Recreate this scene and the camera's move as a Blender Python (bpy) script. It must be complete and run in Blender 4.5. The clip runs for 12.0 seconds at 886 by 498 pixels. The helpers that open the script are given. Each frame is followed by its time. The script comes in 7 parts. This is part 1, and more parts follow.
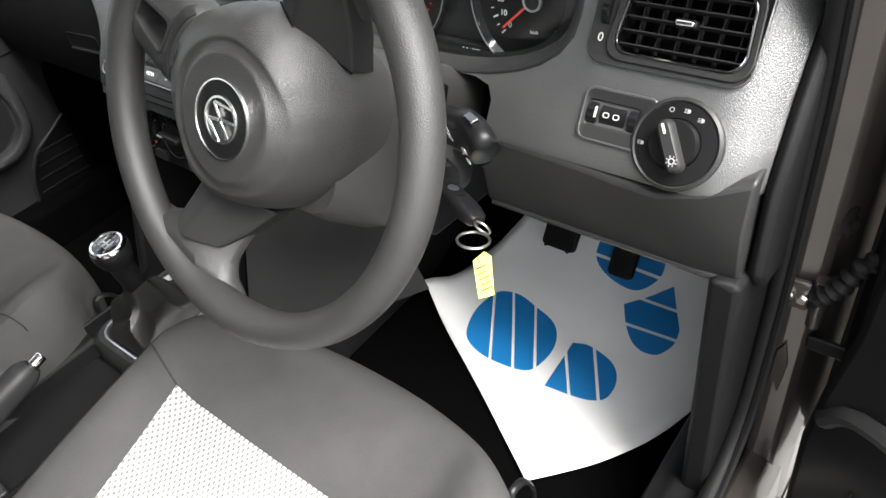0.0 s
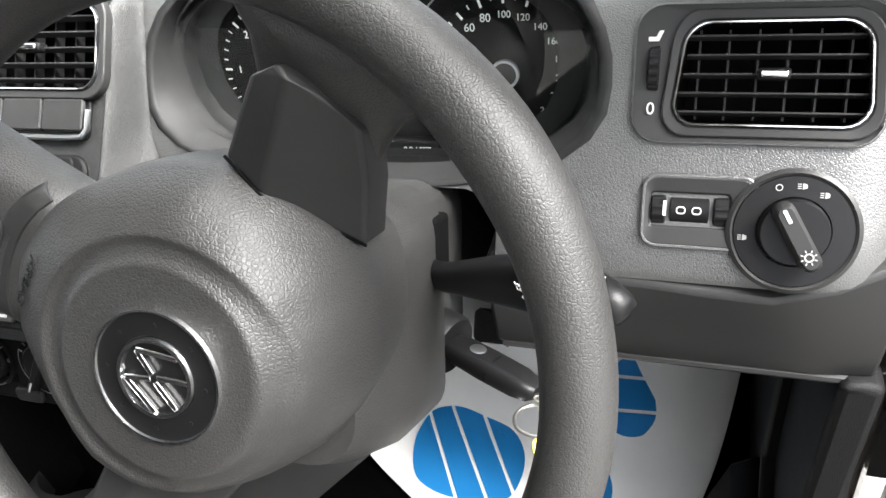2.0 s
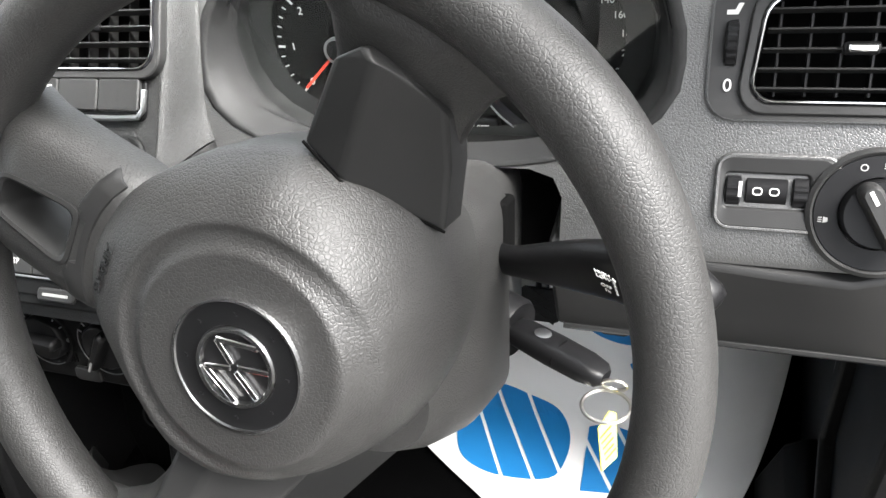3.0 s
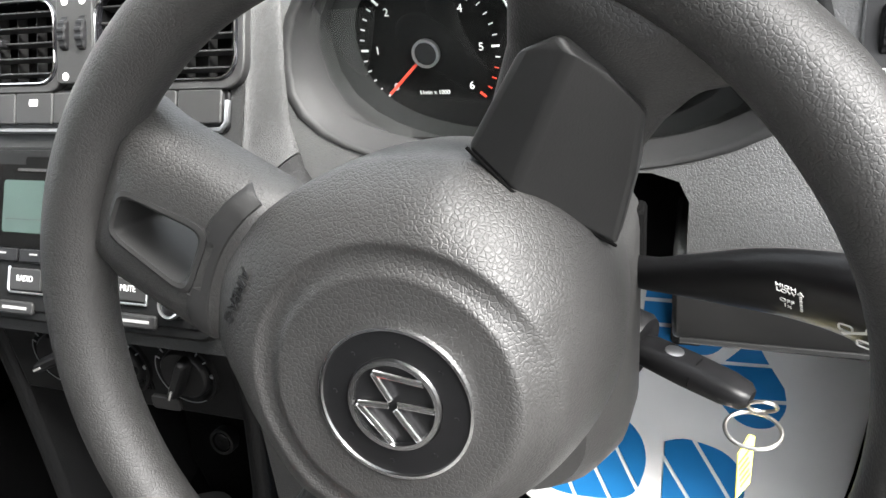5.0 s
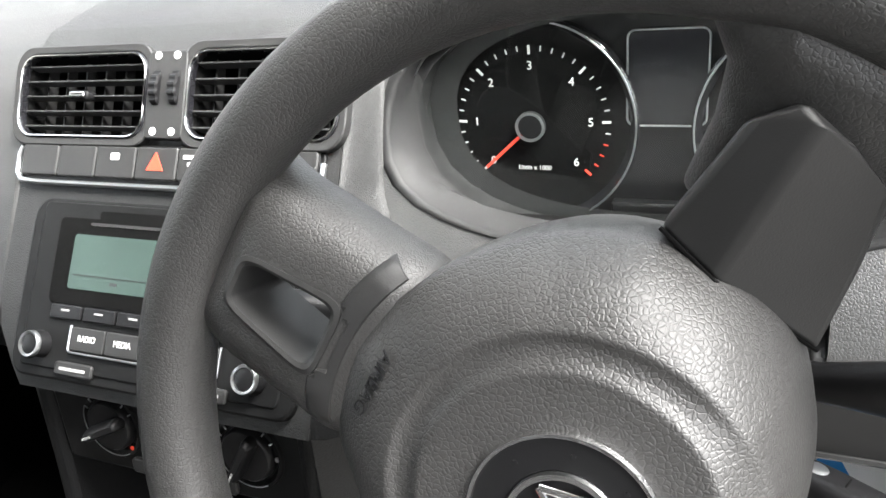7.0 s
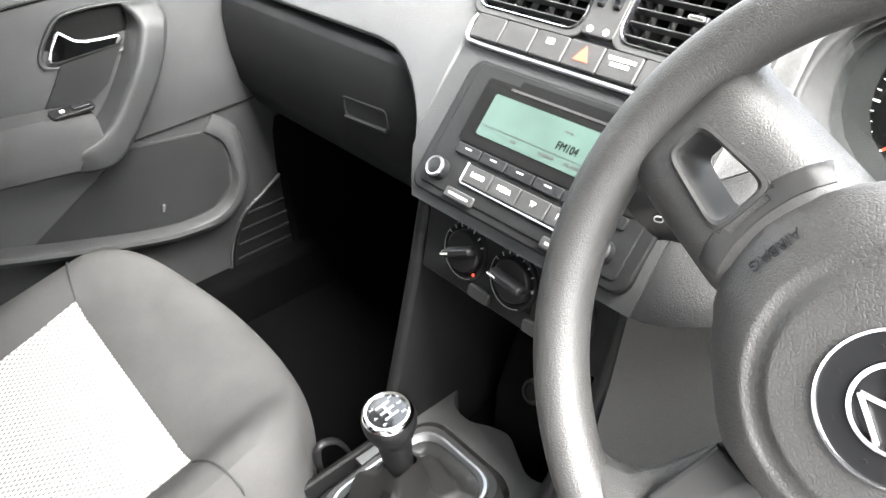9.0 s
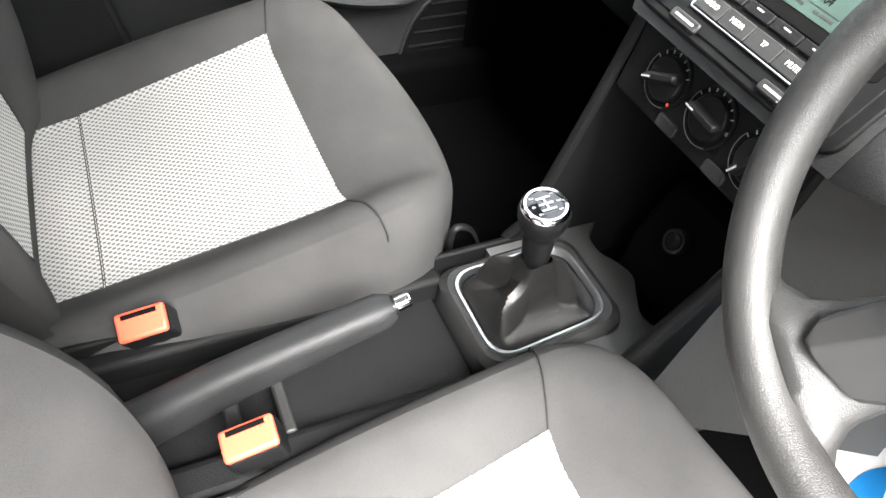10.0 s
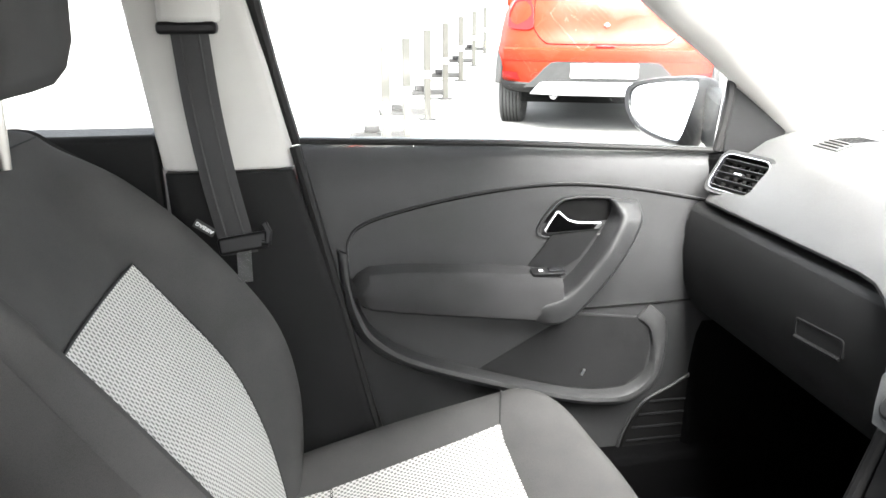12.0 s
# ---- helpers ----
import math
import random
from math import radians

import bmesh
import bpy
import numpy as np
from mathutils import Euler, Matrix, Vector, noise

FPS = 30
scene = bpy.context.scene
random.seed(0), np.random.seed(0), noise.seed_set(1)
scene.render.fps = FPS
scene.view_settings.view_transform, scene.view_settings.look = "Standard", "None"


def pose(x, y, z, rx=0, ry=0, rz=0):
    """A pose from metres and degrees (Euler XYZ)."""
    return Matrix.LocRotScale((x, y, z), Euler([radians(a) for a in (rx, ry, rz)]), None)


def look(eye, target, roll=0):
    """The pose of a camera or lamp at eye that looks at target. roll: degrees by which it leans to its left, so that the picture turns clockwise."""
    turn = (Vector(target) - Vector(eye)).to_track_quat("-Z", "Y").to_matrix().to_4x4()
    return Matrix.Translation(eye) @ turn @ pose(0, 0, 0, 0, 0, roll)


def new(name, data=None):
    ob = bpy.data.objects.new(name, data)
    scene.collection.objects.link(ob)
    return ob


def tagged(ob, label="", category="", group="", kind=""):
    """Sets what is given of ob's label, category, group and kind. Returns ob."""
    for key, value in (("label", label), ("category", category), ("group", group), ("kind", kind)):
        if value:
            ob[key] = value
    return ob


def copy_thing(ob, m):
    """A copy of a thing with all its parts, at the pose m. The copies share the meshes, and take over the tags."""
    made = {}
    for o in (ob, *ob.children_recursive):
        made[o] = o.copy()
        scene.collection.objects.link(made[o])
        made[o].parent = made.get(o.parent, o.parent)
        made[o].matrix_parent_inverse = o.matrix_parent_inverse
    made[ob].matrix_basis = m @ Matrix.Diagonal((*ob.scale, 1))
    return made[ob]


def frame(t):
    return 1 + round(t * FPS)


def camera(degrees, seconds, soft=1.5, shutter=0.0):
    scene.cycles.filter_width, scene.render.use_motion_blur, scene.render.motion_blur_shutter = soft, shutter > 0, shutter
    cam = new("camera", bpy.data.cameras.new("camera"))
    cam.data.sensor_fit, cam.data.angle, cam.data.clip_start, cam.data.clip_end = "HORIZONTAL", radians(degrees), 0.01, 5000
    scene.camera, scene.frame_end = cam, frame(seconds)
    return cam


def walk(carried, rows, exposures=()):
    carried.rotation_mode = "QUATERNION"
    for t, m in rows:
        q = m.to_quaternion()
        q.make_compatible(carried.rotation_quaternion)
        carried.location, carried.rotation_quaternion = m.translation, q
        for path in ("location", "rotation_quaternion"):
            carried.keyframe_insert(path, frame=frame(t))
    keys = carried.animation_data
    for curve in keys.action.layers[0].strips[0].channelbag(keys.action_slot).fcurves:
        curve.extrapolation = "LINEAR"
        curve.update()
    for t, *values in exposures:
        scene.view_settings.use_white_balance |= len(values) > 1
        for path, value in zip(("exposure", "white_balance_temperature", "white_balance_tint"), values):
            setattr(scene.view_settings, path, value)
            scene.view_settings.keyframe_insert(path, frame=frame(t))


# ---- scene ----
cam = camera(62.3, 12.0, shutter=0.0)
PATH = [
    (0, (0.796, -0.247, 1.165), (-0.268, 0.836, -0.137), -10.5),
    (0.5, (0.698, -0.176, 1.165), (-0.181, 1.073, -0.127), -13.8),
    (1, (0.618, -0.152, 1.153), (-0.059, 1.254, -0.097), -14.1),
    (1.5, (0.569, -0.146, 1.13), (-0.025, 1.309, -0.107), -11.4),
    (2, (0.543, -0.142, 1.123), (-0.05, 1.271, -0.162), -10.7),
    (2.5, (0.524, -0.138, 1.123), (-0.091, 1.251, -0.178), -12.1),
    (2.7, (0.522, -0.138, 1.127), (-0.129, 1.214, -0.197), -12.9),
    (4.3, (0.472, -0.13, 1.108), (-0.182, 1.201, -0.235), -12.7),
    (4.5, (0.466, -0.127, 1.11), (-0.187, 1.2, -0.236), -13.6),
    (5, (0.447, -0.13, 1.116), (-0.241, 1.218, -0.192), -15.0),
    (5.5, (0.431, -0.125, 1.11), (-0.264, 1.225, -0.191), -15.9),
    (6, (0.408, -0.125, 1.102), (-0.296, 1.223, -0.196), -15.7),
    (6.5, (0.388, -0.12, 1.097), (-0.327, 1.237, -0.186), -15.3),
    (6.7, (0.386, -0.119, 1.099), (-0.333, 1.322, -0.086), -12.8),
    (8.3, (0.378, -0.159, 1.124), (-0.696, 1.157, 0.068), -9.0),
    (8.5, (0.374, -0.188, 1.113), (-0.812, 1.029, 0.058), -8.1),
    (9, (0.382, -0.232, 1.115), (-0.912, 0.779, -0.028), -4.4),
    (9.5, (0.388, -0.283, 1.105), (-0.868, 0.547, -0.213), 3.9),
    (10, (0.394, -0.318, 1.081), (-0.832, 0.344, -0.354), 7.2),
    (10.5, (0.391, -0.347, 1.09), (-0.906, -0.106, -0.413), -2.2),
    (11, (0.401, -0.367, 1.129), (-1.178, -0.143, -0.078), -2.4),
    (11.5, (0.418, -0.369, 1.136), (-1.386, -0.109, 0.313), -3.3),
    (12, (0.435, -0.384, 1.132), (-1.447, -0.074, 0.53), -0.1),
]
walk(cam, [(t, look(eye, target, roll)) for t, eye, target, roll in PATH], exposures=[(0.0, 2.8), (1.0, 3.0), (2.5, 3.3), (4.5, 3.4), (5.5, 3.4), (6.5, 3.5), (8.5, 3.6), (8.9, 4.7), (9.2, 4.75), (9.6, 4.4), (10.0, 4.2), (10.5, 4.0), (11.0, 3.6), (11.5, 4.7), (12.0, 4.5)])

# ---------------------------------------------------------------- light
world = bpy.data.worlds.new("overcast_sky")
scene.world = world
world.use_nodes = True
wn = world.node_tree.nodes
sky = wn.new("ShaderNodeTexSky")
sky.sky_type, sky.sun_disc = "NISHITA", False
sky.sun_elevation, sky.sun_rotation = radians(55), radians(92)
sky.air_density, sky.dust_density, sky.ozone_density = 1.0, 4.0, 0.6
hue = wn.new("ShaderNodeHueSaturation")
hue.inputs["Saturation"].default_value = 0.22
world.node_tree.links.new(sky.outputs[0], hue.inputs["Color"])
world.node_tree.links.new(hue.outputs[0], wn["Background"].inputs["Color"])
wn["Background"].inputs["Strength"].default_value = 0.112

sun = new("sun", bpy.data.lights.new("sun", "SUN"))
sun.data.energy, sun.data.angle, sun.data.color = 3.1, radians(42), (1.0, 0.98, 0.95)
sun.matrix_world = look((1.65, -0.06, 2.35), (0, 0, 0))

# ---------------------------------------------------------------- materials


def mat(name, col, rough=0.5, metal=0.0, grain=0.0, scale=350.0, var=0.12, vscale=14.0, spec=0.5, fine=0.0, coat=0.0):
    """A surface with a leather-like or sandy grain (grain, at scale cells a metre), a slow drift of tone, and wear in its gloss."""
    m = bpy.data.materials.new(name)
    m.use_nodes = True
    n, l = m.node_tree.nodes, m.node_tree.links
    b = n["Principled BSDF"]
    tc = n.new("ShaderNodeTexCoord")
    b.inputs["Metallic"].default_value = metal
    b.inputs["Specular IOR Level"].default_value = spec
    b.inputs["Coat Weight"].default_value = coat
    slow = n.new("ShaderNodeTexNoise")
    slow.inputs["Scale"].default_value, slow.inputs["Detail"].default_value = vscale, 5
    l.new(tc.outputs["Object"], slow.inputs["Vector"])
    ramp = n.new("ShaderNodeMapRange")
    ramp.inputs["From Min"].default_value, ramp.inputs["From Max"].default_value = 0.3, 0.7
    ramp.inputs["To Min"].default_value, ramp.inputs["To Max"].default_value = 1 - var, 1 + var
    l.new(slow.outputs["Fac"], ramp.inputs["Value"])
    mul = n.new("ShaderNodeVectorMath")
    mul.operation = "SCALE"
    mul.inputs[0].default_value = col
    l.new(ramp.outputs[0], mul.inputs["Scale"])
    l.new(mul.outputs[0], b.inputs["Base Color"])
    rr = n.new("ShaderNodeMapRange")
    rr.inputs["To Min"].default_value, rr.inputs["To Max"].default_value = max(0.02, rough - 0.07), min(1, rough + 0.07)
    l.new(slow.outputs["Fac"], rr.inputs["Value"])
    l.new(rr.outputs[0], b.inputs["Roughness"])
    if grain or fine:
        h = None
        if grain:
            wob = n.new("ShaderNodeTexNoise")
            wob.inputs["Scale"].default_value = scale * 0.8
            l.new(tc.outputs["Object"], wob.inputs["Vector"])
            mix = n.new("ShaderNodeMixRGB")
            mix.blend_type, mix.inputs["Fac"].default_value = "ADD", 0.75 / scale
            l.new(tc.outputs["Object"], mix.inputs["Color1"])
            l.new(wob.outputs["Color"], mix.inputs["Color2"])
            v = n.new("ShaderNodeTexVoronoi")
            v.feature = "DISTANCE_TO_EDGE"
            v.inputs["Scale"].default_value = scale
            l.new(mix.outputs[0], v.inputs["Vector"])
            cl = n.new("ShaderNodeMapRange")
            cl.interpolation_type = "SMOOTHSTEP"
            cl.inputs["From Max"].default_value = 0.20
            l.new(v.outputs["Distance"], cl.inputs["Value"])
            h = cl.outputs[0]
            crease = n.new("ShaderNodeMapRange")
            crease.inputs["To Min"].default_value = 0.80
            l.new(h, crease.inputs["Value"])
            tone = n.new("ShaderNodeVectorMath")
            tone.operation = "SCALE"
            l.new(mul.outputs[0], tone.inputs[0])
            l.new(crease.outputs[0], tone.inputs["Scale"])
            l.new(tone.outputs[0], b.inputs["Base Color"])
        f = n.new("ShaderNodeTexNoise")
        f.inputs["Scale"].default_value, f.inputs["Detail"].default_value = 1500, 2
        l.new(tc.outputs["Object"], f.inputs["Vector"])
        bump = n.new("ShaderNodeBump")
        bump.inputs["Distance"].default_value = 0.0006
        bump.inputs["Strength"].default_value = grain or fine
        if h:
            add = n.new("ShaderNodeMath")
            add.operation = "MULTIPLY_ADD"
            add.inputs[1].default_value = 0.25
            l.new(f.outputs["Fac"], add.inputs[0])
            l.new(h, add.inputs[2])
            l.new(add.outputs[0], bump.inputs["Height"])
        else:
            l.new(f.outputs["Fac"], bump.inputs["Height"])
        l.new(bump.outputs[0], b.inputs["Normal"])
    return m


def woven(name, plane):
    """Light grey seat cloth: rows of small raised ovals on a darker ground. plane: the axes that run across and along the cloth."""
    m = bpy.data.materials.new(name)
    m.use_nodes = True
    n, l = m.node_tree.nodes, m.node_tree.links
    b = n["Principled BSDF"]
    b.inputs["Roughness"].default_value, b.inputs["Specular IOR Level"].default_value = 0.9, 0.2
    tc, sep, com = n.new("ShaderNodeTexCoord"), n.new("ShaderNodeSeparateXYZ"), n.new("ShaderNodeCombineXYZ")
    l.new(tc.outputs["Object"], sep.inputs[0])
    l.new(sep.outputs[plane[0]], com.inputs[0])
    l.new(sep.outputs[plane[1]], com.inputs[1])
    # staggered ovals: the product of two waves
    waves = []
    for k, (axis, pitch) in enumerate((("X", 0.0076), ("Y", 0.0092))):
        part_ = n.new("ShaderNodeSeparateXYZ")
        l.new(com.outputs[0], part_.inputs[0])
        turn = n.new("ShaderNodeMath")
        turn.operation, turn.inputs[1].default_value = "MULTIPLY", math.tau / pitch
        l.new(part_.outputs[axis], turn.inputs[0])
        wave = n.new("ShaderNodeMath")
        wave.operation = "COSINE"
        l.new(turn.outputs[0], wave.inputs[0])
        waves.append(wave)
    both = n.new("ShaderNodeMath")
    both.operation = "MULTIPLY"
    l.new(waves[0].outputs[0], both.inputs[0])
    l.new(waves[1].outputs[0], both.inputs[1])
    oval = n.new("ShaderNodeMapRange")
    oval.interpolation_type = "SMOOTHSTEP"
    oval.inputs["From Min"].default_value, oval.inputs["From Max"].default_value = -0.55, 0.15
    l.new(both.outputs[0], oval.inputs["Value"])
    br = n.new("ShaderNodeMixRGB")
    br.inputs["Color1"].default_value, br.inputs["Color2"].default_value = (0.115, 0.114, 0.110, 1), (0.35, 0.347, 0.335, 1)
    l.new(oval.outputs[0], br.inputs["Fac"])
    thread = n.new("ShaderNodeTexNoise")
    thread.inputs["Scale"].default_value = 900
    l.new(tc.outputs["Object"], thread.inputs["Vector"])
    mix = n.new("ShaderNodeMixRGB")
    mix.blend_type, mix.inputs["Fac"].default_value = "OVERLAY", 0.5
    l.new(br.outputs["Color"], mix.inputs["Color1"])
    l.new(thread.outputs["Fac"], mix.inputs["Color2"])
    l.new(mix.outputs[0], b.inputs["Base Color"])
    bump = n.new("ShaderNodeBump")
    bump.inputs["Distance"].default_value, bump.inputs["Strength"].default_value = 0.0012, 0.8
    l.new(oval.outputs[0], bump.inputs["Height"])
    l.new(bump.outputs[0], b.inputs["Normal"])
    return m


def glass(name, tint=(0.93, 0.96, 0.95), rough=0.0):
    m = bpy.data.materials.new(name)
    m.use_nodes = True
    b = m.node_tree.nodes["Principled BSDF"]
    b.inputs["Base Color"].default_value, b.inputs["Roughness"].default_value = (*tint, 1), rough
    b.inputs["Transmission Weight"].default_value, b.inputs["IOR"].default_value = 1.0, 1.45
    return m


DASH = mat("dash_grain", (0.040, 0.0402, 0.040), 0.38, grain=0.30, scale=560, spec=1.0)
DASH_TOP = mat("dash_pad_grain", (0.026, 0.0262, 0.026), 0.48, grain=0.26, scale=560, spec=0.40)
STACK = mat("stack_trim", (0.017, 0.0172, 0.0172), 0.46, grain=0.30, scale=560, spec=0.3)
PANEL = mat("control_panel_trim", (0.0060, 0.0061, 0.0062), 0.45, fine=0.10, spec=0.08)
# recess and lip tone lowered to carry the shade under the instrument hood
LIP = mat("recess_trim", (0.008, 0.0081, 0.0082), 0.60, fine=0.10, spec=0.2)
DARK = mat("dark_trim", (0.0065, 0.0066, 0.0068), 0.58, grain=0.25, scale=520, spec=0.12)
LEATHER = mat("rim_grain", (0.021, 0.0206, 0.0200), 0.50, grain=0.24, scale=600, spec=0.52)
PAD = mat("pad_grain", (0.022, 0.0215, 0.0208), 0.48, grain=0.28, scale=510, spec=0.60)
SMOOTH = mat("smooth_trim", (0.016, 0.016, 0.016), 0.42, fine=0.12, spec=0.25)
BLACK = mat("black_plastic", (0.006, 0.006, 0.0064), 0.35, fine=0.08, spec=0.16)
GLOSS = mat("piano_black", (0.006, 0.006, 0.007), 0.08, coat=0.5)
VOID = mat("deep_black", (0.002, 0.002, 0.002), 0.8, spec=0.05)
RUBBER = mat("rubber_seal", (0.006, 0.006, 0.006), 0.6, fine=0.2, spec=0.2)
CHROME = mat("chrome", (0.86, 0.86, 0.86), 0.07, 1.0, var=0.03)
BRIGHT = mat("bright_chrome", (0.93, 0.93, 0.93), 0.16, 1.0, var=0.03)
SATIN = mat("satin_silver", (0.56, 0.57, 0.58), 0.30, 1.0, var=0.05)
CLOTH = mat("seat_cloth", (0.041, 0.0405, 0.040), 0.92, grain=0.25, scale=900, spec=0.05)
CLOTH_DARK = mat("seat_side_cloth", (0.027, 0.027, 0.0275), 0.92, grain=0.25, scale=900, spec=0.05)
WOVEN_SEAT = woven("woven_seat", "XY")
WOVEN_BACK = woven("woven_back", "XZ")
# carpet colour taken down to near black to hold the footwell's shade
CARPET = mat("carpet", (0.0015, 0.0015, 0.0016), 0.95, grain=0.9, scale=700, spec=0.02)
PAPER = mat("paper", (0.80, 0.80, 0.78), 0.8, fine=0.25, var=0.05, vscale=9)
BLUE = mat("blue_print", (0.004, 0.17, 0.44), 0.6, fine=0.2, var=0.08)
WHITE = mat("white_marking", (0.52, 0.52, 0.51), 0.5, var=0.02)
MARK = mat("grey_marking", (0.26, 0.26, 0.255), 0.5, var=0.02)
RED = mat("red_marking", (0.55, 0.04, 0.02), 0.4, var=0.05)
ORANGE = mat("buckle_orange", (0.74, 0.085, 0.045), 0.35, var=0.05)
YELLOW = mat("yellow_tag", (0.80, 0.70, 0.12), 0.6, var=0.08)
LINER = mat("pillar_trim", (0.33, 0.326, 0.31), 0.75, fine=0.2, var=0.04)
METAL = mat("body_paint", (0.060, 0.052, 0.046), 0.30, 0.45, fine=0.05, coat=0.6)
PAINT_RED = mat("red_paint", (0.22, 0.011, 0.0035), 0.42, 0.0, spec=0.10, coat=0.0, var=0.05)
TYRE = mat("tyre_rubber", (0.014, 0.014, 0.014), 0.8, fine=0.4)
GREYPL = mat("grey_bumper", (0.018, 0.018, 0.018), 0.7, spec=0.08, fine=0.2)
LAMP = mat("lamp_red", (0.085, 0.002, 0.002), 0.2, spec=0.2, coat=0.1)
POST = mat("post_paint", (0.014, 0.0133, 0.010), 0.75, 0.0, fine=0.2)
ASPHALT = mat("asphalt", (0.13, 0.128, 0.122), 0.9, grain=0.7, scale=120, var=0.2, vscale=1.2)
WEB = mat("belt_webbing", (0.011, 0.011, 0.0115), 0.6, grain=0.5, scale=800)
GAITER = mat("gaiter_leather", (0.010, 0.0098, 0.0095), 0.36, grain=0.35, scale=500, spec=0.55)
LCD = mat("lcd", (0.021, 0.035, 0.030), 0.35, spec=0.3, var=0.1, vscale=20)
DOOR = mat("door_trim", (0.0145, 0.0148, 0.0152), 0.46, grain=0.25, scale=520, spec=0.25)
SKYGLASS = mat("tinted_glass", (0.34, 0.36, 0.38), 0.06, 0.9, var=0.04)
STEEL = mat("steel", (0.62, 0.60, 0.56), 0.3, 1.0, fine=0.1)
GLASS = glass("window_glass")
MIRROR = mat("mirror", (0.9, 0.9, 0.9), 0.02, 1.0, var=0.01)

# ---------------------------------------------------------------- mesh tools


def thing(name, label, category, at=(0, 0, 0), group="", kind="", m=None):
    ob = new(name)
    ob.empty_display_size = 0.05
    ob.matrix_basis = m if m else Matrix.Translation(at)
    return tagged(ob, label, category, group, kind)


def part(name, bm, material, parent=None, label="", smooth=True, bevel=0.0, sub=0, local=False, segs=2):
    me = bpy.data.meshes.new(name)
    bmesh.ops.recalc_face_normals(bm, faces=bm.faces)
    for f in bm.faces:
        f.smooth = smooth
    for e in bm.edges:
        if len(e.link_faces) == 2 and e.calc_face_angle(0.0) > radians(42):
            e.smooth = False
    bm.to_mesh(me)
    bm.free()
    me.materials.append(material)
    ob = new(name, me)
    if parent:
        ob.parent = parent
        if not local and not parent.parent and parent.type == "EMPTY":
            ob.matrix_parent_inverse = parent.matrix_basis.inverted()
    if bevel:
        md = ob.modifiers.new("bevel", "BEVEL")
        md.width, md.segments, md.limit_method, md.angle_limit = bevel, segs, "ANGLE", radians(35)
        md.harden_normals = False
    if sub:
        md = ob.modifiers.new("round", "SUBSURF")
        md.levels = md.render_levels = sub
    if smooth and bevel:
        for p in me.polygons:
            p.use_smooth = True
        ob.modifiers.new("normals", "WEIGHTED_NORMAL").keep_sharp = True
    if label:
        ob["label"] = label
    return ob


def box(x0, x1, y0, y1, z0, z1, m=None, bm=None):
    bm = bm or bmesh.new()
    mm = Matrix.Translation(((x0 + x1) / 2, (y0 + y1) / 2, (z0 + z1) / 2)) @ Matrix.Diagonal((x1 - x0, y1 - y0, z1 - z0, 1))
    bmesh.ops.create_cube(bm, size=1, matrix=(m @ mm) if m else mm)
    return bm


def loft(rings, closed=True, caps=True, bm=None, wrap=False):
    """A skin over rings of equal length."""
    bm = bm or bmesh.new()
    vs = [[bm.verts.new(p) for p in r] for r in rings]
    n = len(rings[0])
    rows = list(zip(vs, vs[1:])) + ([(vs[-1], vs[0])] if wrap else [])
    for a, b in rows:
        for i in range(n if closed else n - 1):
            j = (i + 1) % n
            bm.faces.new((a[i], a[j], b[j], b[i]))
    if caps and closed and not wrap:
        bm.faces.new(vs[0][::-1])
        bm.faces.new(vs[-1])
    return bm


def lathe(prof, n=48, m=None, bm=None, cap=True):
    """prof: (radius, height) from one end to the other, turned round local z."""
    m = m or Matrix()
    rings = [[m @ Vector((r * math.cos(k * math.tau / n), r * math.sin(k * math.tau / n), h)) for k in range(n)] for r, h in prof]
    return loft(rings, True, cap, bm)


def spline(pts, n, closed=False):
    """n points on a smooth curve through pts (tuples of any one length)."""
    pts = [np.array(p, float) for p in pts]
    out, k = [], len(pts)
    spans = k if closed else k - 1
    for i in range(n):
        s = i / (n if closed else n - 1) * spans
        a = min(int(s), spans - 1)
        t = s - a
        g = (lambda j: pts[j % k]) if closed else (lambda j: pts[min(max(j, 0), k - 1)])
        p0, p1, p2, p3 = g(a - 1), g(a), g(a + 1), g(a + 2)
        out.append(0.5 * (2 * p1 + (p2 - p0) * t + (2 * p0 - 5 * p1 + 4 * p2 - p3) * t * t + (3 * p1 - p0 - 3 * p2 + p3) * t**3))
    return [tuple(float(c) for c in p) for p in out]


def tube(pts, radius, n=10, closed=False, bm=None, flat=1.0, cap=True):
    """A pipe along pts; radius: a number or one a point; flat squeezes its section."""
    pts = [Vector(p) for p in pts]
    k = len(pts)
    rings, side = [], None
    for i, p in enumerate(pts):
        a = pts[(i + 1) % k] if closed or i < k - 1 else p
        b = pts[i - 1] if closed or i > 0 else p
        t = (a - b).normalized()
        if side is None:
            side = t.orthogonal().normalized()
        side = (side - t * side.dot(t)).normalized()
        up = t.cross(side)
        r = radius[i] if isinstance(radius, (list, tuple)) else radius
        rings.append([p + side * (r * math.cos(q * math.tau / n)) + up * (r * flat * math.sin(q * math.tau / n)) for q in range(n)])
    return loft(rings, True, cap and not closed, bm, wrap=closed)


def plate(outline, z0, z1, m=None, bm=None):
    """A flat slab over a 2D outline, in the frame m."""
    bm = bm or bmesh.new()
    m = m or Matrix()
    low = [bm.verts.new(m @ Vector((x, y, z0))) for x, y in outline]
    high = [bm.verts.new(m @ Vector((x, y, z1))) for x, y in outline]
    k = len(outline)
    for i in range(k):
        bm.faces.new((low[i], low[(i + 1) % k], high[(i + 1) % k], high[i]))
    bm.faces.new(high)
    bm.faces.new(low[::-1])
    return bm


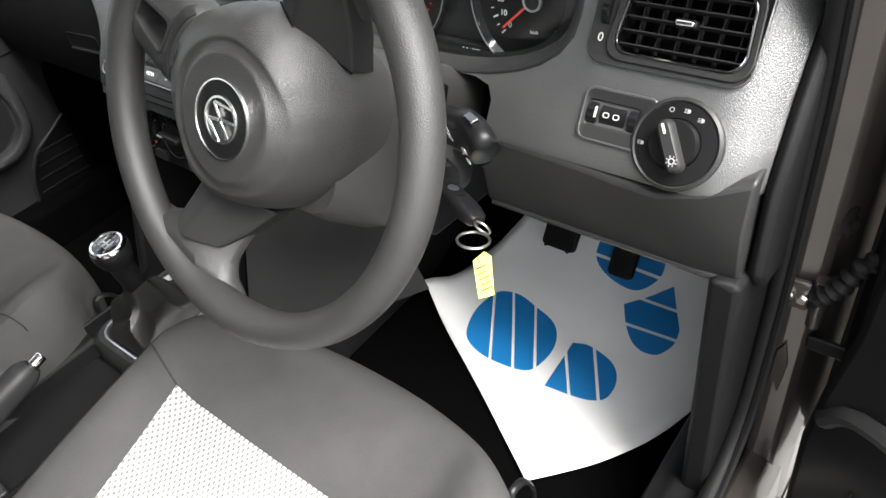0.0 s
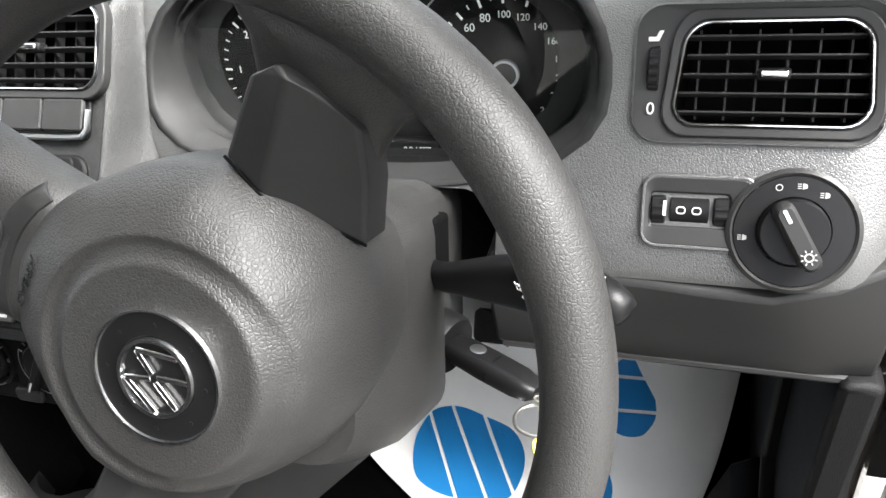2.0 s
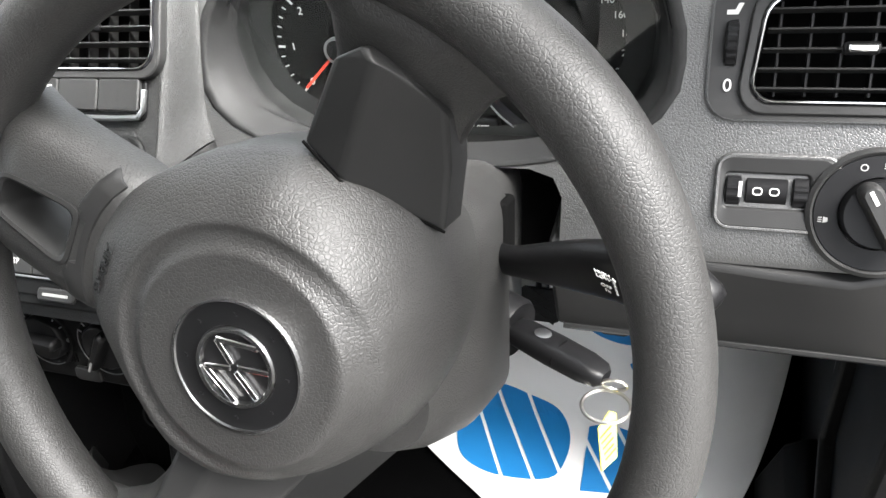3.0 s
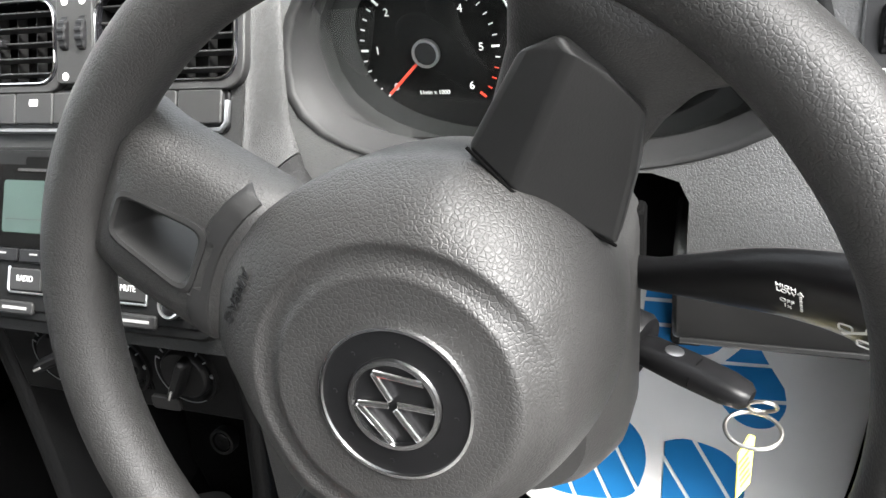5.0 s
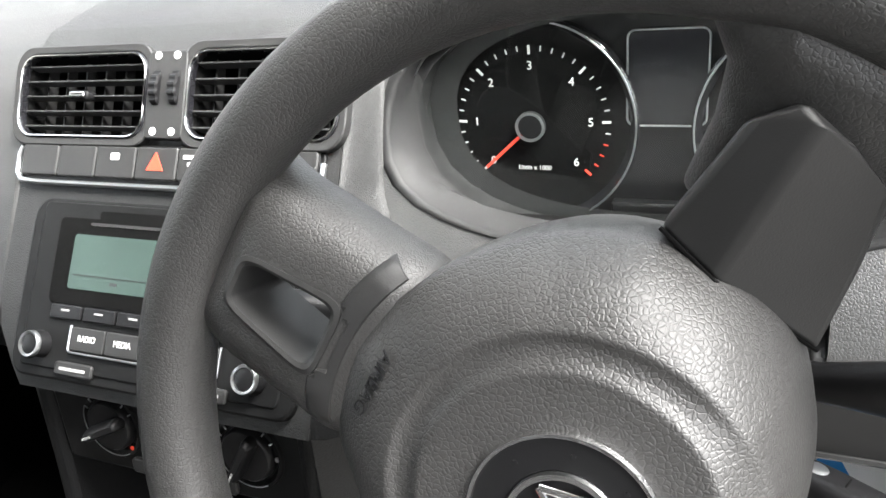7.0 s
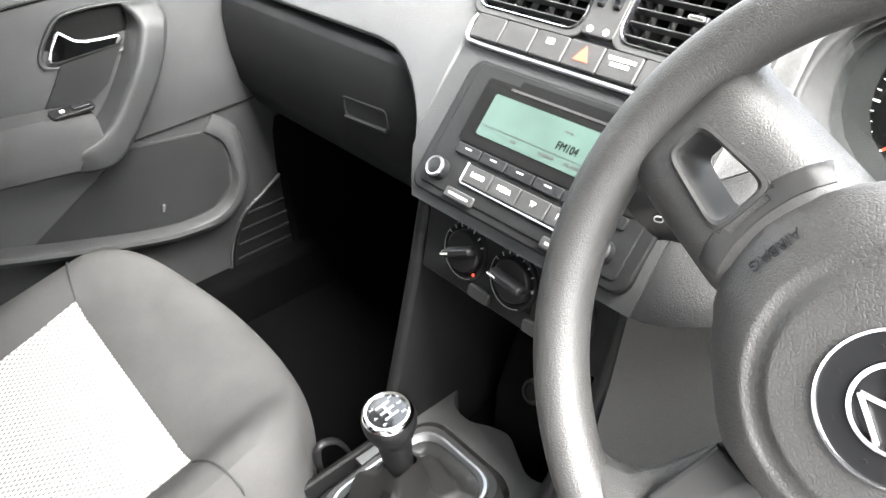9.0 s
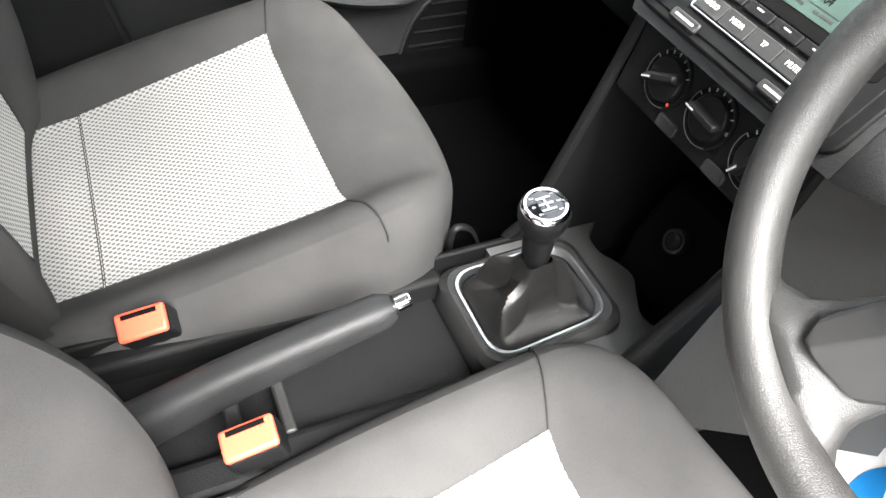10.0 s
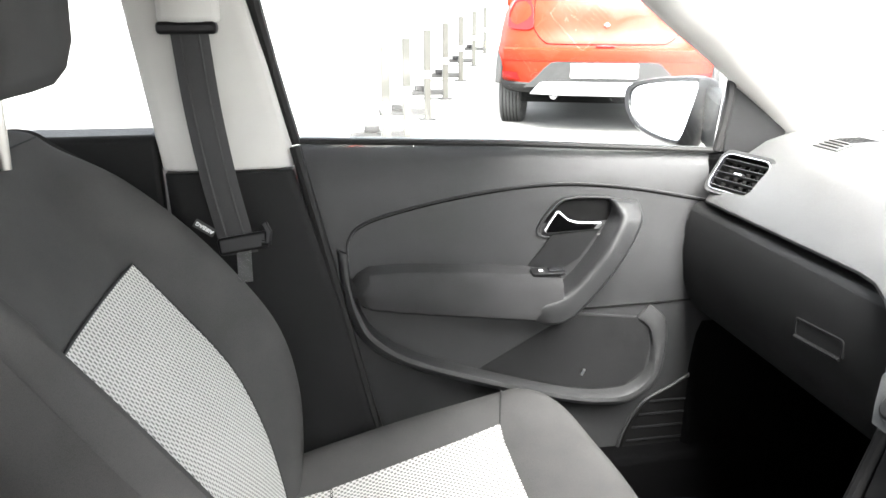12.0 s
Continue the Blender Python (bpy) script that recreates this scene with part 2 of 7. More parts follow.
def frame_plate(outer, inner, z0, z1, m=None, bm=None, dish=0.0):
    """A slab with a hole; outer and inner outlines have as many points. dish lowers the hole's rim."""
    m = m or Matrix()
    k = len(outer)
    rings = [[m @ Vector((x, y, z0)) for x, y in outer], [m @ Vector((x, y, z1)) for x, y in outer],
             [m @ Vector((x, y, z1 - dish)) for x, y in inner], [m @ Vector((x, y, z0)) for x, y in inner]]
    return loft(rings, True, False, bm, wrap=True)


def rounded(w, h, r, n=6, cx=0.0, cy=0.0):
    """A rectangle's outline with round corners, its middle at cx, cy."""
    out = []
    for sx, sy, a0 in ((1, 1, 0), (-1, 1, 90), (-1, -1, 180), (1, -1, 270)):
        for k in range(n):
            a = radians(a0 + 90 * k / (n - 1))
            out.append((cx + sx * (w / 2 - r) + r * math.cos(a), cy + sy * (h / 2 - r) + r * math.sin(a)))
    return out


def circle(r, n=32, cx=0.0, cy=0.0):
    return [(cx + r * math.cos(k * math.tau / n), cy + r * math.sin(k * math.tau / n)) for k in range(n)]


def facing(at, out, up=(0, 0, 1)):
    """A frame whose z leaves a surface along out, with y as near up as it can be."""
    z = Vector(out).normalized()
    x = Vector(up).cross(z).normalized()
    y = z.cross(x)
    m = Matrix((x, y, z)).transposed().to_4x4()
    return Matrix.Translation(at) @ m


def text(body, size, m, material, parent, name="marking", local=False, thick=0.0002):
    cu = bpy.data.curves.new(name, "FONT")
    cu.body, cu.size, cu.extrude = body, size, thick
    cu.align_x, cu.align_y = "CENTER", "CENTER"
    cu.materials.append(material)
    ob = new(name, cu)
    ob.parent = parent
    if not local and not parent.parent and parent.type == "EMPTY":
        ob.matrix_parent_inverse = parent.matrix_basis.inverted()
    ob.matrix_basis = m
    return ob


def grid(fn, us, vs, bm=None):
    """An open sheet of fn(u, v)."""
    return loft([[fn(u, v) for u in us] for v in vs], False, False, bm)


def lerp(table, x):
    """Piecewise value (or tuple) from rows (x, value)."""
    xs = [r[0] for r in table]
    vals = np.array([r[1:] for r in table], float)
    out = [float(np.interp(x, xs, vals[:, k])) for k in range(vals.shape[1])]
    return out[0] if len(out) == 1 else out


def span(a, b, n):
    return [a + (b - a) * k / (n - 1) for k in range(n)]


def pierce(ob, bm):
    """Cuts the closed shape bm out of a solid part and keeps the result as its mesh."""
    bmesh.ops.recalc_face_normals(bm, faces=bm.faces)
    me = bpy.data.meshes.new("cutter")
    bm.to_mesh(me)
    bm.free()
    tool = new("cutter", me)
    md = ob.modifiers.new("hole", "BOOLEAN")
    md.operation, md.solver, md.object = "DIFFERENCE", "EXACT", tool
    cut = bpy.data.meshes.new_from_object(ob.evaluated_get(bpy.context.evaluated_depsgraph_get()))
    ob.modifiers.clear()
    ob.data = cut
    bpy.data.objects.remove(tool)

# ---------------------------------------------------------------- body of the car
HX = 0.338  # the driver's middle line; the passenger's is at -HX
CAR = thing("car_body", "dark grey metallic hatchback body shell with grey headlining", "car body", (0, 0, 0.25), kind="structure")
# floor pan, tunnel and bulkhead
floor_z = [(-1.4, 0.30), (0.30, 0.297), (0.40, 0.309), (0.50, 0.345), (0.60, 0.405), (0.72, 0.55), (0.80, 0.75), (0.82, 0.95)]
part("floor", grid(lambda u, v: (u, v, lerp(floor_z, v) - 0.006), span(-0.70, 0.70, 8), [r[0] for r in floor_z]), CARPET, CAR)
part("underbody", box(-0.74, 0.74, -1.45, 0.85, 0.18, 0.26), METAL, CAR)
# roof and headlining
roof = [(-1.5, 1.36), (-1.1, 1.43), (-0.6, 1.465), (-0.2, 1.455), (0.05, 1.40)]
part("headlining", grid(lambda u, v: (u, v, lerp(roof, v) - 0.03 - 0.05 * (u / 0.6) ** 4), span(-0.56, 0.56, 13), span(-1.5, 0.05, 12)), LINER, CAR)
part("roof_skin", grid(lambda u, v: (u, v, lerp(roof, v) + 0.01 - 0.05 * (u / 0.6) ** 4), span(-0.60, 0.60, 13), span(-1.5, 0.05, 12)), METAL, CAR)
for s in (-1, 1):
    # roof rail, front pillar, middle pillar
    part("roof_rail", tube(spline([(s * 0.57, -1.5, 1.29), (s * 0.575, -0.9, 1.385), (s * 0.575, -0.3, 1.40), (s * 0.57, 0.0, 1.345)], 14), 0.045, 12, flat=0.8), LINER, CAR)
# passenger's front pillar trim: broad, pale, leaning back
pil = [(-0.66, 0.50, 0.90), (-0.645, 0.40, 0.985), (-0.625, 0.27, 1.085), (-0.605, 0.12, 1.185), (-0.575, -0.05, 1.33)]


def pillar(side, name):
    rings = []
    for i, (x, y, z) in enumerate(spline(pil, 16)):
        w = 0.052 + 0.02 * (1 - i / 15)
        c = Vector((side * -x, y, z))
        across = Vector((side * -0.62, 0.62, 0.40)).normalized()
        out = Vector((side * 0.75, 0.55, 0.5)).normalized()
        rings.append([c + across * (w * math.cos(q * math.tau / 14)) + out * (0.03 * math.sin(q * math.tau / 14)) for q in range(14)])
    return part(name, loft(rings), LINER, CAR, "pale grey moulded pillar trim")


pillar(-1, "front_pillar")
pillar(1, "front_pillar")


def mid_pillar(side):
    """The pillar between the doors: pale above, dark below."""
    bm = bmesh.new()
    rows = [(0.925, -0.425, -0.608), (1.0, -0.441, -0.617), (1.08, -0.458, -0.626), (1.16, -0.477, -0.635), (1.30, -0.51, -0.655), (1.40, -0.53, -0.67)]
    rings = []
    for z, yf, yr in rows:
        lean = -0.632 + 0.10 * max(0, z - 0.95) ** 1.2
        ym = (yf + yr) / 2
        rings.append([(side * -(lean - 0.035), yf + 0.004, z), (side * -(lean - 0.01), yf - 0.002, z), (side * -lean, yf - 0.02, z), (side * -(lean + 0.006), ym, z), (side * -lean, yr + 0.02, z), (side * -(lean - 0.01), yr, z), (side * -(lean - 0.035), yr - 0.004, z)])
    part("pillar_upper", loft(rings, True, True, bm), LINER, CAR, "pale grey upper pillar trim", bevel=0.004)
    low = [(0.30, -0.27, -0.60), (0.50, -0.315, -0.60), (0.72, -0.366, -0.598), (0.923, -0.424, -0.606)]
    rings = [[(side * 0.665, yf, z), (side * 0.635, yf - 0.004, z), (side * 0.628, yf - 0.02, z), (side * 0.628, yr + 0.02, z), (side * 0.635, yr, z), (side * 0.665, yr, z)] for z, yf, yr in low]
    part("pillar_lower", loft(rings), DARK, CAR, "dark grained lower pillar trim", bevel=0.003)


mid_pillar(-1)
mid_pillar(1)
# panels behind the seats, and the tail
part("rear_side", box(-0.70, -0.645, -1.5, -0.612, 0.30, 0.975), DARK, CAR, bevel=0.01)
part("rear_side", box(0.645, 0.70, -1.5, -0.612, 0.30, 0.975), DARK, CAR, bevel=0.01)
for s in (-1, 1):
    part("rear_pillar", loft([[(s * x0, -1.06 - 0.25 * (z - 0.97), z), (s * (x0 + 0.05), -1.06 - 0.25 * (z - 0.97), z), (s * (x0 + 0.05), -1.52, z), (s * x0, -1.52, z)] for z, x0 in ((0.96, 0.60), (1.20, 0.575), (1.40, 0.53))]), LINER, CAR, bevel=0.012)
    part("rear_quarter_glass", loft([[(s * 0.655, -0.60, 0.975), (s * 0.655, -1.06, 0.975)], [(s * 0.60, -0.65, 1.38), (s * 0.60, -1.15, 1.36)]], False, False), GLASS, CAR).visible_shadow = False
part("tailgate_upper", loft([[(x, -1.53, 0.97), (x, -1.53, 1.10), (x, -1.50, 1.12), (x, -1.49, 0.97)] for x in (-0.64, 0.64)]), LINER, CAR, bevel=0.01)
part("tailgate", box(-0.66, 0.66, -1.56, -1.50, 0.30, 0.98), DARK, CAR, bevel=0.02)
part("rear_bench", box(-0.60, 0.60, -1.35, -0.95, 0.30, 0.60), CLOTH_DARK, CAR, bevel=0.06, segs=4)
part("rear_bench_back", box(-0.60, 0.60, -1.45, -1.30, 0.50, 1.0), CLOTH_DARK, CAR, bevel=0.05, segs=4)
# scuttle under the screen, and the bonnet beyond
# kick wall, sill and bulkhead share the carpet's colour, with the footwell's shade in it
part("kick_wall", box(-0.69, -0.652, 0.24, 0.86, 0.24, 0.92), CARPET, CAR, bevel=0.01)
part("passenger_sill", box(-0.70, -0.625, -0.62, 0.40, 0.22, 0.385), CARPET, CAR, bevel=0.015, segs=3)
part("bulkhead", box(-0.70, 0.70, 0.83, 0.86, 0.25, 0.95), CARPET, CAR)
part("scuttle", box(-0.68, 0.68, 0.80, 0.90, 0.60, 0.93), BLACK, CAR, bevel=0.01)
part("bonnet", grid(lambda u, v: (u, v, 0.95 - 0.10 * (v - 0.9) - 0.22 * max(0, v - 1.3) ** 2 - 0.05 * (u / 0.7) ** 2), span(-0.74, 0.74, 11), span(0.88, 1.75, 10)), METAL, CAR)
# outer skin: wings, closed doors, tail and wheels
skin = [(0.22, 0.735), (0.30, 0.775), (0.50, 0.805), (0.72, 0.808), (0.86, 0.790), (0.905, 0.755)]


def side_panel(name, side, y0, y1, label=""):
    rings = [[(side * x, y, z) for z, x in skin] + [(side * (x - 0.03), y, z) for z, x in skin[::-1]] for y in span(y0, y1, 7)]
    return part(name, loft(rings), METAL, CAR, label, bevel=0.004)


for s in (-1, 1):
    side_panel("front_wing", s, 0.52, 1.62)
    side_panel("rear_door", s, -1.18, -0.62)
    side_panel("rear_quarter", s, -1.55, -1.19)
    for y in (1.05, -1.20):
        hub = Matrix.Translation((s * 0.735, y, 0.29)) @ Matrix.Rotation(radians(90), 4, "Y")
        tyre = part("tyre", lathe([(0.19, -0.09), (0.27, -0.095), (0.287, -0.07), (0.29, 0.0), (0.287, 0.07), (0.27, 0.095), (0.19, 0.09)], 40, hub), TYRE, CAR, "black tyre")
        part("wheel_rim", lathe([(0.0, 0.05), (0.03, 0.055), (0.12, 0.03), (0.185, 0.07), (0.192, 0.088)], 36, Matrix.Translation((s * 0.735, y, 0.29)) @ Matrix.Rotation(radians(90 * s), 4, "Y"), cap=False), SATIN, tyre)
side_panel("door_skin", -1, -0.60, 0.51, "painted passenger door skin")
part("nose", loft([[(x, 1.60 + 0.20 * (1 - (x / 0.80) ** 2) + dy, z) for x in span(-0.80, 0.80, 13)] + [(0.80, 1.55, z), (-0.80, 1.55, z)] for z, dy in ((0.22, -0.04), (0.35, 0.02), (0.55, 0.03), (0.70, 0.0), (0.80, -0.08))]), METAL, CAR, bevel=0.006)
part("rear_bumper", box(-0.78, 0.78, -1.66, -1.56, 0.25, 0.62), METAL, CAR, bevel=0.04, segs=3)
# windscreen and side glass
ws = part("windscreen", loft([[(x, 0.80 + 0.10 * (1 - (x / 0.66) ** 2), 0.925) for x in span(-0.66, 0.66, 9)], [(x * 0.87, -0.02 + 0.07 * (1 - (x / 0.66) ** 2), 1.395) for x in span(-0.66, 0.66, 9)]], False, False), GLASS, CAR)
ws.modifiers.new("thick", "SOLIDIFY").thickness = 0.004
ws.visible_shadow = False

# ---------------------------------------------------------------- dashboard
DASHB = thing("dashboard", "grey grained plastic dashboard with dark lower trim", "dashboard", (0, 0.3, 0.6))


def closed_profile(face, back=0.80, low=None):
    """A dash section: the face from the top back to the lower edge, closed along the bulkhead."""
    low = low if low is not None else face[-1][1]
    return [(back, 0.925), *face, (back, low)]


# passenger's pad
pad_face = [(0.62, 0.950), (0.45, 0.965), (0.345, 0.962), (0.30, 0.948), (0.265, 0.925), (0.235, 0.895), (0.215, 0.868), (0.205, 0.852)]
xs = span(-0.655, -0.262, 10)
rings = []
for x in xs:
    e = max(0.0, (-0.60 - x) / 0.055)
    rings.append([(x, y + 0.03 * e * e * (1 if y < 0.5 else 0), z - 0.012 * e * e) for y, z in closed_profile(pad_face, low=0.85)])
wing = [(0.62, 0.950), (0.45, 0.966), (0.35, 0.968), (0.30, 0.962), (0.262, 0.935), (0.215, 0.888), (0.150, 0.818), (0.108, 0.768)]
for k, x in ((0.03, -0.232), (0.12, -0.205), (0.25, -0.180), (0.37, -0.162), (0.49, -0.147), (0.60, -0.136), (0.70, -0.1282)):
    rings.append([(x, a[0] * (1 - k) + b[0] * k, a[1] * (1 - k) + b[1] * k) for a, b in zip(closed_profile(pad_face, low=0.85), closed_profile(wing, low=0.76))])
DP = part("dash_pad", loft(rings), DASH_TOP, DASHB, bevel=0.006)
# slotted side demister in its top
pad_top = [(0.30, 0.948), (0.345, 0.962), (0.45, 0.965)]
dm = thing("demister_grille", "black slotted demister grille in the dash pad top", "air vent", (-0.497, 0.355, 0.962))
part("frame", loft([[(x, y, lerp(pad_top, y) + h) for x, h in ((-0.523, -0.004), (-0.523, 0.0012), (-0.521, 0.0020), (-0.473, 0.0020), (-0.471, 0.0012), (-0.471, -0.004))] for y in span(0.318, 0.392, 9)]), STACK, dm)
for y in span(0.325, 0.385, 9):
    part("slot", box(-0.517, -0.477, y - 0.0022, y + 0.0022, lerp(pad_top, y) - 0.002, lerp(pad_top, y) + 0.0026), VOID, dm)
# its dark lower half with the glovebox
glove = [(0.219, 0.846), (0.206, 0.838), (0.200, 0.81), (0.198, 0.765), (0.204, 0.71), (0.225, 0.665), (0.27, 0.632)]
gb = thing("glovebox", "dark grained glovebox lid below the dash pad", "glovebox", (-0.42, 0.2, 0.7))
part("lid", loft([[(x, y, z) for y, z in [(0.6, 0.846), *glove, (0.6, 0.632)]] for x in span(-0.65, -0.150, 7)]), DARK, gb, bevel=0.006)
hm = facing((-0.297, 0.1985, 0.760), (0, -1, 0.0)) @ Matrix.Rotation(radians(4), 4, "Z")
lt = part("latch", frame_plate(rounded(0.092, 0.027, 0.007), rounded(0.082, 0.019, 0.005), -0.002, 0.0012, hm), DARK, gb, "slim release handle", bevel=0.0012)
part("latch_recess", plate(rounded(0.082, 0.019, 0.005), -0.002, 0.0006, hm), DARK, gb)
part("latch_lip", loft([[hm @ Vector((x, y, z)) for y, z in ((-0.0150, 0.0), (-0.0145, 0.0042), (-0.0115, 0.0052), (-0.0095, 0.0030), (-0.0095, 0.0))] for x in (-0.042, 0.042)]), PANEL, lt, bevel=0.0008)

# middle stack: a leaning face with vents, buttons and radio
stack = [(0.62, 0.950), (0.45, 0.966), (0.35, 0.968), (0.30, 0.965), (0.272, 0.952), (0.232, 0.902), (0.205, 0.872), (0.135, 0.800), (0.112, 0.768)]
rows = []
for x, f in ((-0.128, 0.70), (-0.119, 0.80), (-0.110, 0.90), (-0.099, 1.0), (0.0, 1.0), (0.128, 1.0), (0.150, 1.0)):
    face = [(y, z) if z > 0.88 else (0.205 - (0.205 - y) * f, 0.872 - (0.872 - z) * f) for y, z in stack]
    rows.append([(x, y, z) for y, z in closed_profile(face, low=face[-1][1] - 0.008)])
MID = part("fascia_middle", loft(rows), STACK, DASHB)


def on_stack(x, z, lift=0.0):
    """A frame on the leaning face of the stack."""
    y0, y1 = lerp([(0.768, 0.112), (0.80, 0.135), (0.872, 0.205), (0.902, 0.232), (0.952, 0.272)], z), None
    if z < 0.872:
        out = Vector((0, -0.072, 0.070))
    elif z < 0.90:
        out = Vector((0, -0.030, 0.027))
    else:
        out = Vector((0, -0.050, 0.040))
    out.normalize()
    return facing(Vector((x, y0, z)) + out * lift, out)


def air_vent(m, w, h, nh, nv, name, label, shape=None, tilt=-10, host=None):
    """A round-cornered vent: frame, chrome lip, dark box, slats, vanes and a bright thumb tab."""
    v = thing(name, label, "air vent", m=Matrix.Translation(m.translation), group="dashboard vents")
    out = shape or rounded(w, h, 0.014)
    grow = lambda o, d: [(x * (1 + 2 * d / w), y * (1 + 2 * d / h)) for x, y in o]
    pierce(host, plate(grow(out, 0.0015), -0.060, 0.02, m))
    part("surround", frame_plate(grow(out, 0.008), grow(out, 0.002), -0.004, 0.004, m, dish=0.001), SMOOTH, v, bevel=0.0012)
    part("chrome_lip", frame_plate(grow(out, 0.0022), out, -0.003, 0.0035, m), GLOSS, v, "gloss black lip with a bright edge", bevel=0.0008)
    part("bright_line", tube([m @ Vector((x, y, 0.0042)) for x, y in grow(out, 0.0008)], 0.0007, 6, True), CHROME, v)
    part("duct", loft([[m @ Vector((x, y, 0.001)) for x, y in grow(out, 0.001)], [m @ Vector((x * 0.9, y * 0.9, -0.05)) for x, y in out]], True, False), VOID, v)
    part("duct_back", plate([(x * 0.9, y * 0.9) for x, y in out], -0.052, -0.05, m), VOID, v)
    half = lambda y: max((abs(px) for px, py in out if abs(py - y) < h * 0.12), default=w / 2)
    for k in range(nh):
        y = -h / 2 + h * (k + 0.6) / (nh + 0.2)
        a = half(y) - 0.001
        part("slat", box(-a, a, -0.0007, 0.0007, -0.008, 0.001, m @ Matrix.Translation((0, y, -0.001)) @ Matrix.Rotation(radians(tilt), 4, "X")), SMOOTH, v, bevel=0.0005)
    for k in range(nv):
        x = -w / 2 + w * (k + 0.6) / (nv + 0.2)
        part("vane", box(x - 0.0006, x + 0.0006, -h / 2 + 0.002, h / 2 - 0.002, -0.018, -0.0095, m), SMOOTH, v)
    tab = part("thumb_tab", box(-0.009, 0.009, -0.0034, 0.0034, -0.004, 0.0055, m), BLACK, v, bevel=0.002)
    part("bright_cap", box(-0.0072, 0.0072, -0.0021, 0.0021, 0.0048, 0.0075, m), CHROME, tab, bevel=0.0012)
    return v


air_vent(on_stack(-0.069, 0.930, 0.003), 0.120, 0.058, 5, 6, "air_vent", "square black slatted vent in the centre stack", host=MID)
air_vent(on_stack(0.089, 0.930, 0.003), 0.116, 0.058, 5, 6, "air_vent", "square black slatted vent in the centre stack", host=MID)
mv = on_stack(0.0110, 0.930, 0.003)
vw = thing("vent_control_panel", "two ribbed thumb wheels between the centre vents", "control panel", m=Matrix.Translation(mv.translation))
part("strip", plate(rounded(0.034, 0.062, 0.004), -0.004, 0.004, mv), SMOOTH, vw, bevel=0.001)


def thumb_wheel(m, r, width, parent, ribs=18):
    """A ribbed wheel half sunk in its panel."""
    prof = [(r * 0.9, -width / 2), (r, -width / 2 + 0.0008), (r, width / 2 - 0.0008), (r * 0.9, width / 2)]
    bm = lathe(prof, ribs * 4, m @ Matrix.Rotation(radians(90), 4, "Y"))
    for i, v in enumerate(bm.verts):
        if i % 4 < 2:
            c = m @ Vector((0, 0, 0))
            ax = (m.to_3x3() @ Vector((1, 0, 0))).normalized()
            d = v.co - c
            d -= ax * d.dot(ax)
            v.co -= d * 0.05
    return part("wheel", bm, BLACK, parent, "ribbed black wheel", smooth=False)


for dx in (-0.0082, 0.0082):
    w_m = mv @ Matrix.Translation((dx, 0.004, -0.008))
    thumb_wheel(w_m, 0.0175, 0.007, vw)
    for yy in (0.027, -0.026):
        part("dot", plate(circle(0.0028, 14), 0.003, 0.0046, mv @ Matrix.Translation((dx, yy, 0))), WHITE, vw)

# row of push buttons above the radio
row = on_stack(0.0080, 0.891, 0.002)
br = thing("button_row", "row of dark push buttons with a bright lower trim line", "button row", m=Matrix.Translation(row.translation))
part("backing", plate(rounded(0.266, 0.031, 0.006), -0.006, 0.001, row), BLACK, br, bevel=0.001)
for k in range(7):
    x = -0.1113 + k * 0.0371
    b = part("button", plate(rounded(0.0360, 0.023, 0.0015, 3, x, 0.002), 0.0, 0.0045, row), SMOOTH, br, bevel=0.0012)
    if k == 3:
        part("warning_triangle", plate([(x - 0.0075, -0.003), (x + 0.0075, -0.003), (x, 0.010)], 0.0045, 0.0051, row), RED, b, "red warning triangle")
    elif k == 2:
        part("icon", plate(rounded(0.008, 0.005, 0.001, 3, x, 0.006), 0.0045, 0.0050, row), WHITE, b)
    elif k == 4:
        for j, wd in enumerate((0.026, 0.018)):
            part("label_bar", plate(rounded(wd, 0.0028, 0.0005, 3, x, 0.007 - j * 0.005), 0.0045, 0.0050, row), WHITE, b)
edge = [(-0.131, 0.012), (-0.1335, 0.006), (-0.1335, -0.008), (-0.129, -0.0135)] + [(x, -0.0145) for x in span(-0.11, 0.11, 7)] + [(0.129, -0.0135), (0.1335, -0.008), (0.1335, 0.006)]
part("bright_trim", tube([row @ Vector((x, y, 0.003)) for x, y in edge], 0.0021, 8), SATIN, br, "satin silver trim line")

# radio
rk = on_stack(0.020, 0.825, 0.0015)
rm = rk @ Matrix.Diagonal((1.09, 1.3, 1, 1))
rad = thing("radio", "black car radio with a green display and silver knobs", "radio", m=Matrix.Translation(rm.translation))
part("faceplate", plate(rounded(0.224, 0.100, 0.012), -0.01, 0.002, rm), PANEL, rad, bevel=0.002)
part("inner_face", plate(rounded(0.204, 0.092, 0.004, 6, 0, 0.002), 0.0, 0.0036, rm), PANEL, rad, bevel=0.001)
part("cd_slot", plate(rounded(0.130, 0.005, 0.002, 4, 0.014, 0.0415), 0.0036, 0.0042, rm), VOID, rad)
part("slot_lip", plate(rounded(0.138, 0.0016, 0.0006, 3, 0.012, 0.0365), 0.0036, 0.0052, rm), SMOOTH, rad)
part("display_frame", plate(rounded(0.178, 0.047, 0.003, 5, 0.005, 0.0160), 0.003, 0.0046, rm), VOID, rad)
scr = part("display", plate(rounded(0.146, 0.030, 0.002, 4, 0.004, 0.0155), 0.0046, 0.0050, rm), LCD, rad, "green-grey liquid crystal display")
text("FM104", 0.0075, rm @ Matrix.Translation((0.018, 0.014, 0.0054)), VOID, scr, "station_name")
part("text_bar", plate(rounded(0.008, 0.0014, 0.0004, 3, 0.013, 0.0235), 0.0050, 0.0053, rm), SMOOTH, scr)
